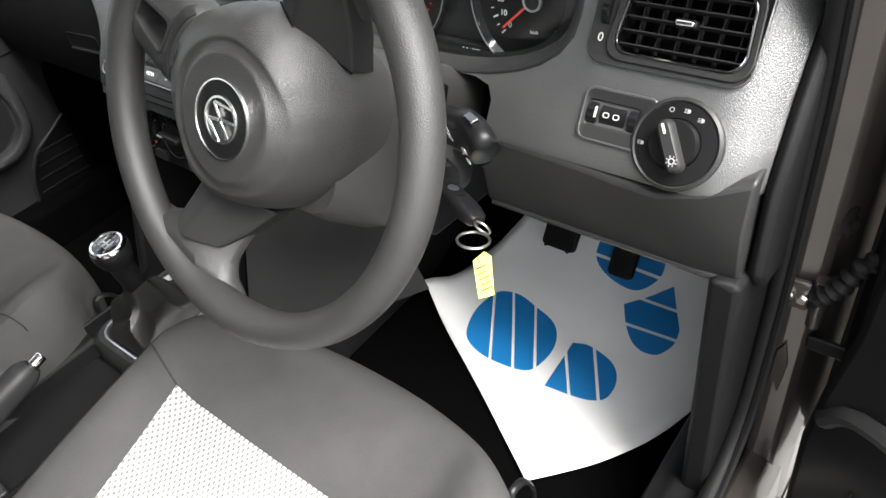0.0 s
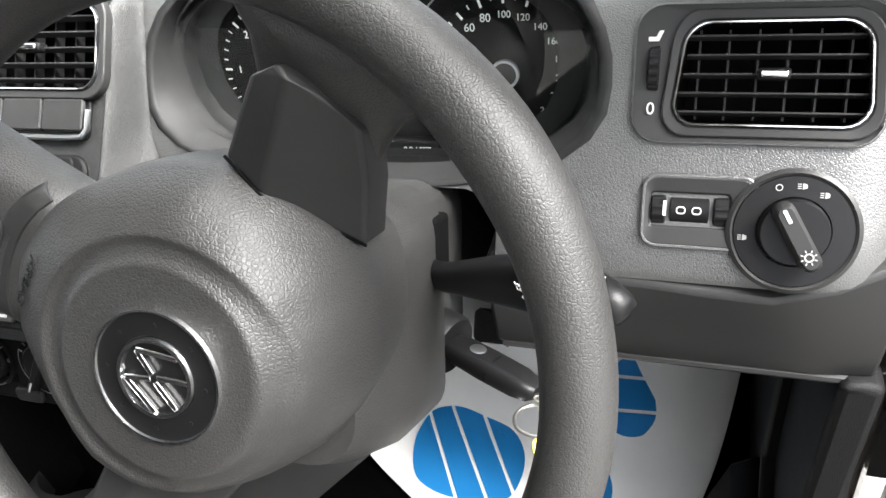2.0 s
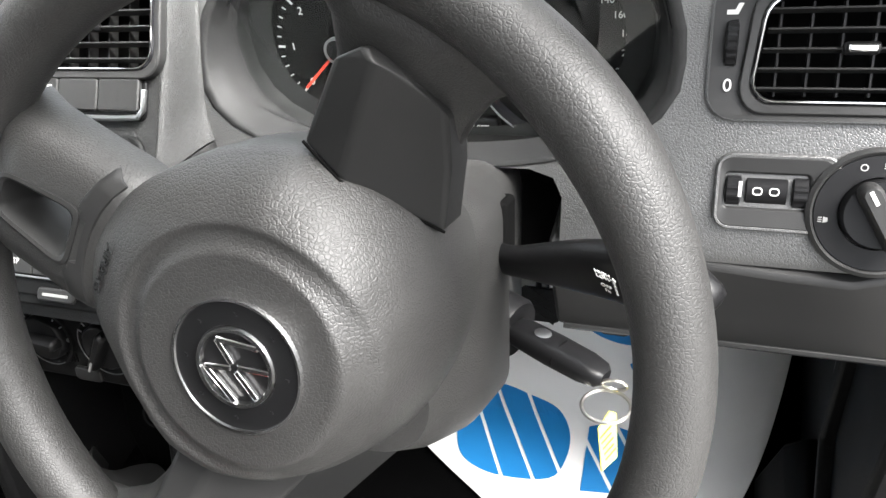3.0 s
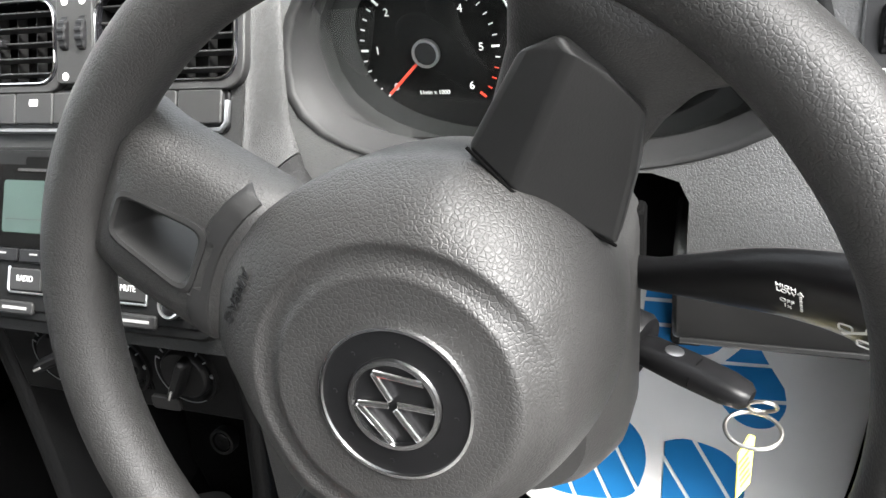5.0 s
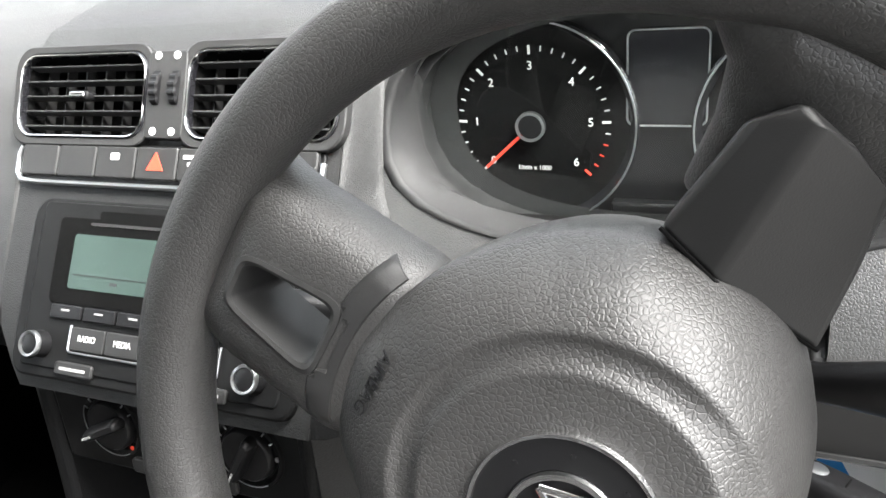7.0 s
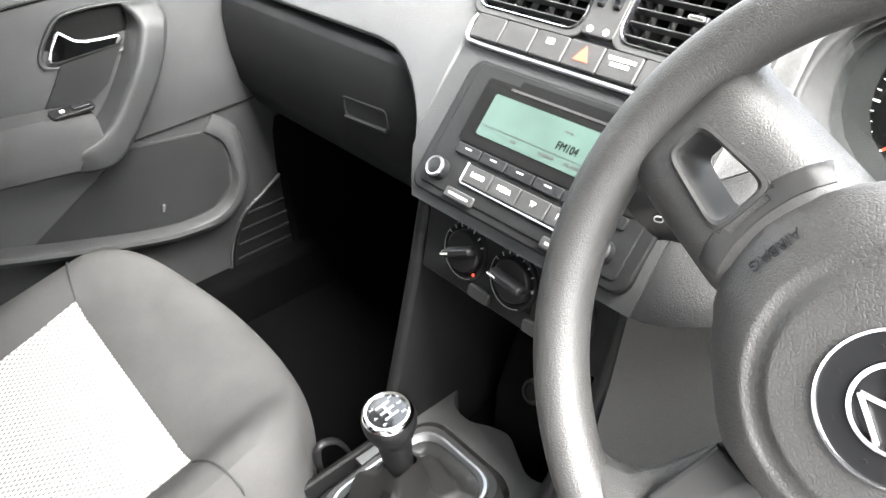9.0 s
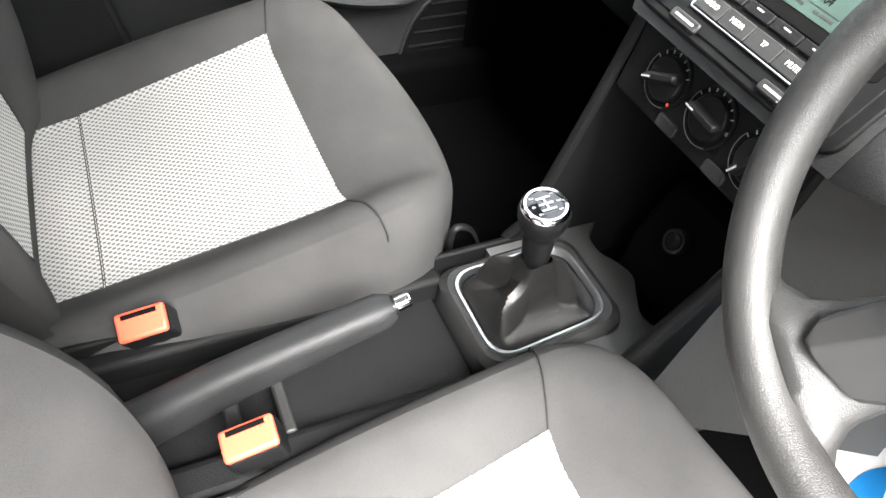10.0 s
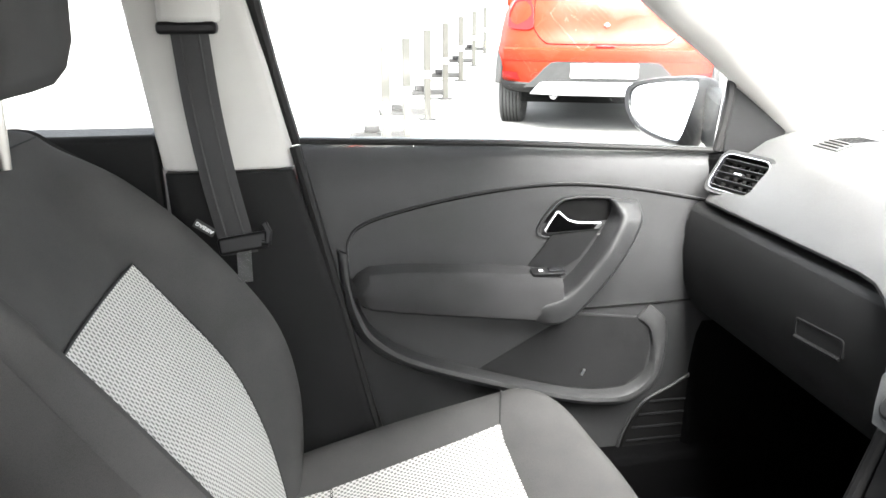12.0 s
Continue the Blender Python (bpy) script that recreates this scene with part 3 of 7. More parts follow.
for x, wd in ((-0.030, 0.006), (0.004, 0.015), (0.024, 0.005), (0.034, 0.012), (0.060, 0.006)):
    part("text_bar", plate(rounded(wd, 0.0016, 0.0004, 3, x, 0.005), 0.0050, 0.0053, rm), SMOOTH, scr)
part("text_rule", plate(rounded(0.140, 0.0004, 0.0001, 2, 0.004, 0.0082), 0.0050, 0.0053, rm), SMOOTH, scr)
for k in range(6):
    part("preset_button", plate(rounded(0.0265, 0.0075, 0.001, 3, -0.0655 + k * 0.0285, -0.0125), 0.003, 0.0062, rm), BLACK, rad, bevel=0.001)
    part("preset_mark", plate(rounded(0.007, 0.0010, 0.0003, 3, -0.0655 + k * 0.0285, -0.0115), 0.0060, 0.0065, rm), MARK, rad)
for k, s in enumerate(("RADIO", "MEDIA", "TP", "MUTE")):
    x = -0.043 + k * 0.0295
    b = part("button", plate(rounded(0.0285, 0.0125, 0.001, 3, x, -0.026), 0.003, 0.0066, rm), SMOOTH, rad, bevel=0.001)
    text(s, 0.0048, rm @ Matrix.Translation((x, -0.0255, 0.0068)), WHITE, b, "button_name")
part("button_trim", tube([rm @ Vector(p) for p in ((-0.0585, -0.019, 0.0055), (-0.0585, -0.032, 0.0055), (-0.057, -0.0335, 0.0055), (0.060, -0.0335, 0.0055), (0.060, -0.019, 0.0055))], 0.0009, 6), SATIN, rad)
for x in (-0.052, 0.052):
    part("long_button", plate(rounded(0.032, 0.0075, 0.002, 4, x, -0.0425), 0.002, 0.0056, rm), SMOOTH, rad, bevel=0.0012)
    part("label_bar", plate(rounded(0.022, 0.0016, 0.0004, 3, x, -0.0425), 0.0056, 0.0060, rm), MARK, rad)
for x in (-0.091, 0.092):
    kn = part("knob", lathe([(0.0, 0.0138), (0.0062, 0.0138), (0.0074, 0.0130), (0.0090, 0.0122), (0.0094, 0.0110), (0.0098, 0.003)], 32, rk @ Matrix.Translation((x, -0.041, 0.001)), cap=False), BLACK, rad, "black turn knob")
    part("knob_ring", lathe([(0.0095, 0.0112), (0.0095, 0.0130), (0.0088, 0.0146), (0.0074, 0.0140), (0.0072, 0.0128)], 36, rk @ Matrix.Translation((x, -0.041, 0.001)), cap=False), SATIN, kn, "silver ring")

# heater controls under the radio
hz = facing((0.028, 0.119, 0.733), (0, -0.955, 0.297))
ht = thing("heater_panel", "dark heater control panel with three turn knobs", "heater controls", m=Matrix.Translation(hz.translation))
part("panel", plate([(-0.119, 0.032), (-0.116, -0.040), (0.104, -0.040), (0.112, 0.032)], -0.02, 0.0, hz), PANEL, ht, bevel=0.003)
for k in range(3):
    c = hz @ Matrix.Translation((-0.061 + 0.061 * k, 0.0, 0))
    ring = part("dial_ring", lathe([(0.0275, 0.0), (0.0268, 0.0028), (0.0250, 0.0030), (0.0215, -0.001), (0.0205, -0.001)], 40, c, cap=False), PANEL, ht, "raised round rim")
    part("bright_arc", tube([c @ Vector((0.0258 * math.cos(radians(q)), 0.0258 * math.sin(radians(q)), 0.0031)) for q in span(150, 300, 15)], 0.0004, 5), SATIN, ring)
    part("dial", lathe([(0.0205, -0.001), (0.0200, 0.005), (0.0185, 0.0065), (0.0, 0.0065)], 36, c, cap=False), BLACK, ht, "black dial")
    tw = c @ Matrix.Rotation(radians((25, -4, 60)[k]), 4, "Z")
    part("grip", loft([[tw @ Vector((x, y, z)) for x, y in rounded(0.039 * g, 0.0105 * f, 0.004 * f, 5)] for z, g, f in ((0.004, 1.0, 1.0), (0.011, 0.98, 0.85), (0.0145, 0.94, 0.62), (0.0158, 0.88, 0.38))]), BLACK, ht, "ridged black grip")
    part("pointer", box(-0.0185, -0.009, -0.0008, 0.0008, 0.0158, 0.0164, tw), MARK, ht)
    for j in range(7):
        a = radians(30 + 20 * j)
        part("tick", box(-0.0005, 0.0005, -0.0016, 0.0016, 0.003, 0.0036, c @ Matrix.Rotation(a - radians(90), 4, "Z") @ Matrix.Translation((0, 0.0238, 0))), SATIN, ring)
    part("red_mark", plate(circle(0.0018, 10, 0.016 if k == 0 else 0.0235, -0.017 if k == 0 else 0), 0.002, 0.0029, c), RED if k == 0 else SATIN, ring)
for x in (-0.034, 0.034):
    part("push_button", plate(rounded(0.026, 0.012, 0.003, 4, x, -0.031), 0.0, 0.004, hz), SMOOTH, ht, bevel=0.001)
    for j in range(4):
        part("slot", box(x - 0.020 + j * 0.003, x - 0.0188 + j * 0.003, -0.022, -0.014, 0, 0.0008, hz), VOID, ht)

# ---------------------------------------------------------------- driver's fascia


def face_y(z):
    """How far forward the driver's fascia stands at a height."""
    return 0.2155 + 0.63 * (z - 0.821)


CLX, CLZ = 0.331, 0.898


def opening(a, w=0.164, up=0.075, down=0.056, e=2.5):
    """The instrument opening's outline at the angle a."""
    c, s = math.cos(a), math.sin(a)
    h = up if s > 0 else down
    k = (abs(c / w) ** e + abs(s / h) ** e) ** (-1 / e)
    return CLX + k * c, CLZ + k * s


N = 72
angs = [math.tau * k / N for k in range(N)]


def opening_ring(scale, push=None, y=None):
    """The outline grown by a scale: on the leaning face moved in by push, or upright at y."""
    out = []
    for x, z in map(opening, angs):
        x1, z1 = CLX + (x - CLX) * scale, CLZ + (z - CLZ) * scale
        if y is None:
            out.append((x1, face_y(z1) + push, z1))
        else:
            # the recess deepens downwards behind its lip
            z1 -= 0.006 + 0.5 * max(0.0, CLZ - z1) * min(1.0, max(0.0, (y - 0.24) / 0.05))
            out.append((x1, y + 0.17 * (z1 - 0.88), z1))
    return out


# one leaning body from the knee seam over the hood to the screen, with the instrument opening cut in
rows = []
for x in span(0.150, 0.600, 31) + span(0.612, 0.676, 9):
    e = max(0.0, (x - 0.625) / 0.051)
    crest = 0.966 + 0.018 * math.exp(-(((x - CLX) / 0.115) ** 4)) - 0.035 * e**2
    yc = face_y(crest + 0.035 * e**2)
    prof = [(0.80, 0.905), (0.62, 0.936), (0.46, 0.950), (yc + 0.075, crest - 0.006), (yc + 0.035, crest + 0.002), (yc + 0.012, crest), (yc - 0.006, crest - 0.013), (face_y(0.93), 0.93 - 0.015 * e**2), (face_y(0.90), 0.90), (face_y(0.86), 0.86), (face_y(0.83), 0.83), (face_y(0.803), 0.803), (face_y(0.796) + 0.004, 0.796), (0.23, 0.792), (0.8, 0.792)]
    rows.append([(x, y + 0.028 * e**2.5 * (1 if y < 0.4 else 0.3), z) for y, z in prof])
BIN = part("fascia", loft(rows), DASH, DASHB, "grained fascia with the instrument binnacle")
pierce(BIN, loft([opening_ring(1.03, -0.05), opening_ring(1.004, 0.0), opening_ring(1.0, 0.010), opening_ring(0.995, 0.022), opening_ring(0.985, y=0.290), opening_ring(0.985, y=0.304), opening_ring(0.96, y=0.36)]))
gap = facing((0.345, face_y(0.815), 0.815), (0, -0.846, 0.533))
gap_o = [(-0.088, -0.040), (0.088, -0.040), (0.088, 0.014), (0.082, 0.026), (0.066, 0.031), (-0.066, 0.031), (-0.082, 0.026), (-0.088, 0.014)]
pierce(BIN, plate(gap_o, -0.050, 0.03, gap))
# black floor and dark walls put the recess's shade into the colour
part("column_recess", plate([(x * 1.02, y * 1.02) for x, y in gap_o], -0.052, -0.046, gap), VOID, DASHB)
part("column_recess_wall", loft([[gap @ Vector((x * 0.996, y * 0.996, z)) for x, y in gap_o] for z in (-0.002, -0.048)], True, False), DARK, DASHB)
# lining takes the hood's shade from its dark colour
part("recess_lining", loft([opening_ring(0.988, 0.0020), opening_ring(0.974, 0.010), opening_ring(0.962, 0.020), opening_ring(0.934, y=0.293), opening_ring(0.914, y=0.3045), opening_ring(0.80, y=0.3065)], True, False), LIP, DASHB, "instrument surround darkened for the hood's shade")
part("binnacle_lip", loft([opening_ring(k, d) for k, d in ((0.986, 0.007), (0.991, 0.0012), (1.002, -0.0008), (1.018, -0.0014), (1.036, -0.0008), (1.050, 0.001))], True, False), LIP, DASHB, "soft rounded binnacle lip")
# the fascia turns forward from the stack's edge to the leaning face, and a smooth panel goes on below
edge_s = [(0.768, 0.112), (0.80, 0.135), (0.872, 0.205), (0.902, 0.232), (0.952, 0.272), (0.965, 0.300)]
edge_w = [(0.768, 0.095), (0.80, 0.062), (0.84, 0.026), (0.87, 0.015), (0.965, 0.013)]
ease = lambda u: u * u * (3 - 2 * u)
turn_row = lambda u, z0, z1, n: [(0.1505 + u * lerp(edge_w, z), lerp(edge_s, z) + 0.001 + (face_y(z) - 0.002 - lerp(edge_s, z)) * ease(u), z) for z in span(z0, z1, n)]
part("fascia_return", loft([turn_row(u, 0.850, 0.960, 15) for u in span(0, 1, 11)], False, False), STACK, DASHB)
# same turned surface; its lower part is coloured darker as shade
part("stack_side", loft([turn_row(u, 0.768, 0.849, 11) for u in span(0, 1, 11)], False, False), DARK, DASHB, "panel beside the radio, coloured dark as shade")
edge_l = [(0.470, 0.036), (0.540, 0.060), (0.566, 0.068), (0.628, 0.089), (0.693, 0.110), (0.767, 0.128)]
part("lower_return", loft([[(0.140 + 0.122 * u, lerp(edge_l, z) + (0.2185 + 0.25 * max(0.0, 0.62 - z) - lerp(edge_l, z)) * u**0.9, z) for z in span(0.470, 0.767, 19)] for u in span(0, 1, 11)], False, False), STACK, DASHB, "smooth lower dash panel")
# knee panel under it
knee = thing("knee_panel", "dark plastic knee panel under the steering wheel side of the dash", "trim panel", (0.5, 0.21, 0.7))
kp = []
for x in span(0.425, 0.674, 8):
    e = max(0.0, (x - 0.64) / 0.034)
    d = 0.004 * e
    top = lerp([(0.425, 0.803), (0.53, 0.800), (0.59, 0.796), (0.625, 0.797), (0.641, 0.807), (0.651, 0.819), (0.674, 0.819)], x)
    yt = face_y(top) - 0.0015 + d
    kp.append([(x, 0.5, top - 0.002), (x, yt + 0.010, top - 0.002), (x, yt, top - 0.006), (x, 0.202 + d, 0.770), (x, 0.205 + d, 0.740), (x, 0.207 + d, 0.722), (x, 0.212 + d, 0.713), (x, 0.226, 0.710), (x, 0.5, 0.745)])
part("panel", loft(kp), SMOOTH, knee, bevel=0.003)
part("lower_lip", tube([(x, 0.2095, 0.7165) for x in span(0.43, 0.66, 12)], 0.0035, 8), SMOOTH, knee)
# scooped recess below the switch, following its round collar
part("dash_end_cap", loft([[(x, y, z) for y, z in [(0.306, 0.926), (0.262, 0.86), (0.228, 0.80), (0.219, 0.72), (0.236, 0.695), (0.60, 0.60), (0.78, 0.70), (0.78, 0.90), (0.45, 0.94), (0.31, 0.942)]] for x in (0.6765, 0.690)]), DARK, DASHB, bevel=0.006)
# inner knee panel behind the wheel, and a black slab as the shade in the column's gap
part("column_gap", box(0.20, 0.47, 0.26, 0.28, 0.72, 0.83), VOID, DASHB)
part("inner_knee_panel", loft([[(x, y, z) for y, z in [(0.5, 0.790), (0.226, 0.790), (0.220, 0.775), (0.222, 0.70), (0.235, 0.60), (0.29, 0.54), (0.5, 0.52)]] for x in (0.112, 0.20, 0.262)]), SMOOTH, DASHB, bevel=0.004)

# instruments
im = facing((0.337, 0.315, 0.880), (0, -0.985, 0.17))
ic = thing("instrument_cluster", "black instrument cluster with two round white-marked dials", "instrument cluster", m=Matrix.Translation(im.translation))
part("back_plate", plate(rounded(0.345, 0.20, 0.07, 10, 0, 0.012), -0.02, -0.004, im), BLACK, ic)


def dial(cx, labels, a0, a1, name, hand, red=None, unit=""):
    m = im @ Matrix.Translation((cx, 0.0, 0.0)) @ Matrix.Scale(0.94, 4)
    d = part(name, plate(circle(0.071, 64), -0.004, 0.0, m), VOID, ic, "black dial face with white figures")
    part("bezel", lathe([(0.069, 0.001), (0.0735, 0.008), (0.076, 0.006), (0.076, -0.003)], 64, m, cap=False), GLOSS, d, "gloss black bezel ring")
    part("rim_line", tube([m @ Vector((x, y, 0.0085)) for x, y in circle(0.0742, 64)], 0.0007, 6, True), SATIN, d)
    k = len(labels)
    for i, s in enumerate(labels):
        a = radians(a0 + (a1 - a0) * i / (k - 1))
        text(s, 0.0084 if len(s) < 3 else 0.0070, m @ Matrix.Translation((0.0420 * math.cos(a), 0.0420 * math.sin(a), 0.0004)), WHITE, d, "figure")
    n = (k - 1) * (5 if k < 8 else 2)
    for i in range(n + 1):
        a = radians(a0 + (a1 - a0) * i / n)
        big = i % (5 if k < 8 else 2) == 0
        hot = red and i in red
        part("tick", box(0.0500 if big else 0.0525, 0.0560, -0.0008 if big else -0.0004, 0.0008 if big else 0.0004, 0, 0.0006, m @ Matrix.Rotation(a, 4, "Z")), RED if hot else WHITE, d)
    h = m @ Matrix.Rotation(radians(hand), 4, "Z")
    part("pointer", box(0.008, 0.048, -0.0011, 0.0011, 0.004, 0.0052, h), RED, d, "red pointer", bevel=0.0003)
    part("hub", lathe([(0.0, 0.0075), (0.0085, 0.0075), (0.0092, 0.006), (0.0092, 0.0)], 32, m, cap=False), BLACK, d)
    part("hub_ring", lathe([(0.0088, 0.0078), (0.0108, 0.0078), (0.0108, 0.004), (0.0088, 0.004)], 36, m, cap=False), SATIN, d, "silver hub ring")
    text(unit, 0.0048, m @ Matrix.Translation((0, -0.033, 0.0004)), WHITE, d, "unit")
    return d


dial(-0.087, ["0", "1", "2", "3", "4", "5", "6"], 222, -42, "rev_counter", 222, red=(27, 28, 29, 30), unit="1/min x 1000")
dial(0.087, ["0", "10", "20", "30", "40", "60", "80", "100", "120", "140", "160", "180", "200", "220", "240"], 225, -45, "speedometer", 222, red=(6,), unit="km/h")
part("display", plate(rounded(0.046, 0.058, 0.004, 5, 0.0, 0.030), -0.004, 0.0005, im), GLOSS, ic, "dark centre display")
part("display_edge", tube([im @ Vector((x, y, 0.001)) for x, y in rounded(0.048, 0.060, 0.005, 5, 0.0, 0.030)], 0.0007, 6, True), SATIN, ic)
part("reset_bar", box(-0.034, 0.034, -0.066, -0.052, -0.004, 0.006, im), BLACK, ic, bevel=0.002)
text("0.0 / SET", 0.0062, im @ Matrix.Translation((0.016, -0.059, 0.0066)), WHITE, ic, "button_name")
lens = part("lens", loft([opening_ring(0.955, y=0.2925), opening_ring(0.955, y=0.2905)]), GLASS, ic, "clear instrument lens", smooth=False)
lens.visible_shadow = False

# right-hand vent
vm = facing((0.591, face_y(0.904) - 0.001, 0.904), (0, -0.846, 0.533))
vs = rounded(0.100, 0.056, 0.013)
vs = [(x + (0.004 * (y / 0.037) if x < 0 else -0.006 * max(0, y / 0.037)), y) for x, y in vs]
air_vent(vm, 0.100, 0.056, 5, 6, "air_vent", "black slatted vent at the outer end of the dash", vs, host=BIN)
vf = thing("vent_control_panel", "raised grey panel round the outer vent with a thumb wheel", "control panel", m=Matrix.Translation(vm.translation))
big = rounded(0.134, 0.078, 0.015, 6, -0.009, 0.0)
part("frame", frame_plate(big, [(x * 1.16, y * 1.2) for x, y in vs], -0.006, 0.003, vm, dish=0.002), SMOOTH, vf, bevel=0.003)
part("outline", tube([vm @ Vector((x, y, 0.001)) for x, y in big], 0.0016, 8, True), DASH, vf)
thumb_wheel(vm @ Matrix.Translation((-0.0655, 0.003, -0.005)), 0.015, 0.0065, vf)
text("0", 0.010, vm @ Matrix.Translation((-0.0660, -0.0205, 0.0034)), WHITE, vf, "wheel_mark")
part("icon", plate([(-0.0695, 0.0185), (-0.0635, 0.0185), (-0.0610, 0.0245), (-0.0635, 0.0245), (-0.0652, 0.021), (-0.0695, 0.021)], 0.003, 0.0036, vm), WHITE, vf)

# light switch and lamp levelling
sm = facing((0.609, face_y(0.829) - 0.001, 0.829), (0, -0.846, 0.533)) @ Matrix.Scale(0.80, 4)
ls = thing("light_switch", "round black headlamp switch with a grip bar", "light switch", m=Matrix.Translation(sm.translation))
part("collar", lathe([(0.046, -0.006), (0.0455, 0.003), (0.0425, 0.005), (0.0405, 0.0035)], 64, sm, cap=False), SMOOTH, ls, "raised round collar")
part("dial_ring", lathe([(0.0405, 0.002), (0.040, 0.0045), (0.0255, 0.005), (0.025, 0.003)], 64, sm, cap=False), BLACK, ls)
part("knob", lathe([(0.0245, 0.002), (0.0235, 0.012), (0.0225, 0.0135), (0.0, 0.0135)], 48, sm, cap=False), BLACK, ls, "round turn knob")
gm = sm @ Matrix.Rotation(radians(30), 4, "Z")
part("grip", loft([[gm @ Vector((x, y, 0.012)) for x, y in rounded(0.016, 0.054, 0.0078, 6, 0, -0.002)], [gm @ Vector((x, y, 0.024)) for x, y in rounded(0.0145, 0.052, 0.007, 6, 0, -0.002)], [gm @ Vector((x, y, 0.0265)) for x, y in rounded(0.010, 0.047, 0.005, 6, 0, -0.002)]]), SMOOTH, ls, "raised grip bar")
part("pointer", box(-0.0012, 0.0012, 0.010, 0.020, 0.0262, 0.0270, gm), WHITE, ls)
text("O", 0.0068, sm @ Matrix.Translation((-0.012, 0.0312, 0.0052)), MARK, ls, "mark")
sun_m = gm @ Matrix.Translation((0, -0.017, 0.0268))
part("lamp_icon", tube([sun_m @ Vector((x, y, 0)) for x, y in circle(0.0027, 14)], 0.0005, 5, True), MARK, ls)
for j in range(8):
    part("ray", box(0.0038, 0.0056, -0.0004, 0.0004, 0, 0.0004, sun_m @ Matrix.Rotation(j * math.tau / 8, 4, "Z")), MARK, ls)
for k, (x, y) in enumerate(((0.004, 0.0330), (0.0190, 0.0272), (-0.033, -0.006))):
    part("icon", plate([(x - 0.0007, y - 0.0022), (x + 0.0022, y - 0.0013), (x + 0.0022, y + 0.0013), (x - 0.0007, y + 0.0022)], 0.0048, 0.0054, sm), MARK, ls)
    for j in (-1, 0, 1):
        part("icon_line", box(x - 0.0040, x - 0.0015, y + j * 0.0015 - 0.0003, y + j * 0.0015 + 0.0003, 0.0048, 0.0054, sm), MARK, ls)
lm = sm @ Matrix.Translation((-0.070, 0.010, 0)) @ Matrix.Scale(1.12, 4)
lv = thing("lamp_levelling_panel", "recessed panel with dimmer and headlamp levelling wheels", "switch panel", m=Matrix.Translation(lm.translation))
out_l = rounded(0.071, 0.047, 0.009, 6, 0.004, 0)
part("panel", frame_plate(out_l, rounded(0.050, 0.022, 0.003, 6, -0.002, 0.001), -0.004, 0.003, lm, dish=0.002), SMOOTH, lv, bevel=0.0015)
part("recess", box(-0.028, 0.024, -0.011, 0.013, -0.012, -0.001, lm), BLACK, lv)
part("outline", tube([lm @ Vector((x, y, 0.0015)) for x, y in out_l], 0.0014, 8, True), DASH, lv)
for x in (-0.0215, 0.0185):
    thumb_wheel(lm @ Matrix.Translation((x, 0.001, -0.0085)), 0.0125, 0.0095, lv, 12)
drum = part("marked_drum", lathe([(0.0105, -0.0125), (0.0112, -0.012), (0.0112, 0.012), (0.0105, 0.0125)], 28, lm @ Matrix.Translation((-0.0015, 0.001, -0.0085)) @ Matrix.Rotation(radians(90), 4, "Y")), BLACK, lv)
for x in (-0.007, 0.003):
    part("icon", frame_plate(rounded(0.006, 0.005, 0.002, 5, x, 0.001), rounded(0.0046, 0.0036, 0.0014, 5, x, 0.001), 0.0022, 0.0032, lm), WHITE, drum)
part("white_stripe", box(-0.0185, -0.0165, -0.003, 0.007, 0.0028, 0.0040, lm), WHITE, drum)

# ---------------------------------------------------------------- steering column, stalks and key
tilt, yaw = radians(25.5), radians(1.0)
ax = Vector((math.sin(yaw) * math.cos(tilt), -math.cos(yaw) * math.cos(tilt), math.sin(tilt)))
WM = facing((0.3406, 0.0300, 0.8910), ax)
col = thing("steering_column", "grained dark column shroud with stalks", "steering column", m=Matrix.Translation(WM @ Vector((0, 0, -0.1))))
rings = []
for w, hx, up, dn, r in ((-0.040, 0.060, 0.050, 0.076, 0.030), (-0.060, 0.068, 0.054, 0.086, 0.034), (-0.095, 0.073, 0.055, 0.096, 0.032), (-0.150, 0.073, 0.052, 0.104, 0.028), (-0.160, 0.066, 0.046, 0.098, 0.026), (-0.24, 0.060, 0.042, 0.085, 0.022)):
    rings.append([WM @ Vector((x, y + (up - dn) / 2, w)) for x, y in rounded(2 * hx, up + dn, r, 8)])
part("shroud", loft(rings), LEATHER, col, "grained plastic shroud")
# deep black blocks stand in for the shadow round the stalk roots
for s in (-1, 1):
    part("stalk_slot", box(-0.004, 0.006, -0.006, 0.028, -0.018, 0.006, WM @ Matrix.Translation((s * 0.0690, 0.006, -0.141))), VOID, col, bevel=0.003)


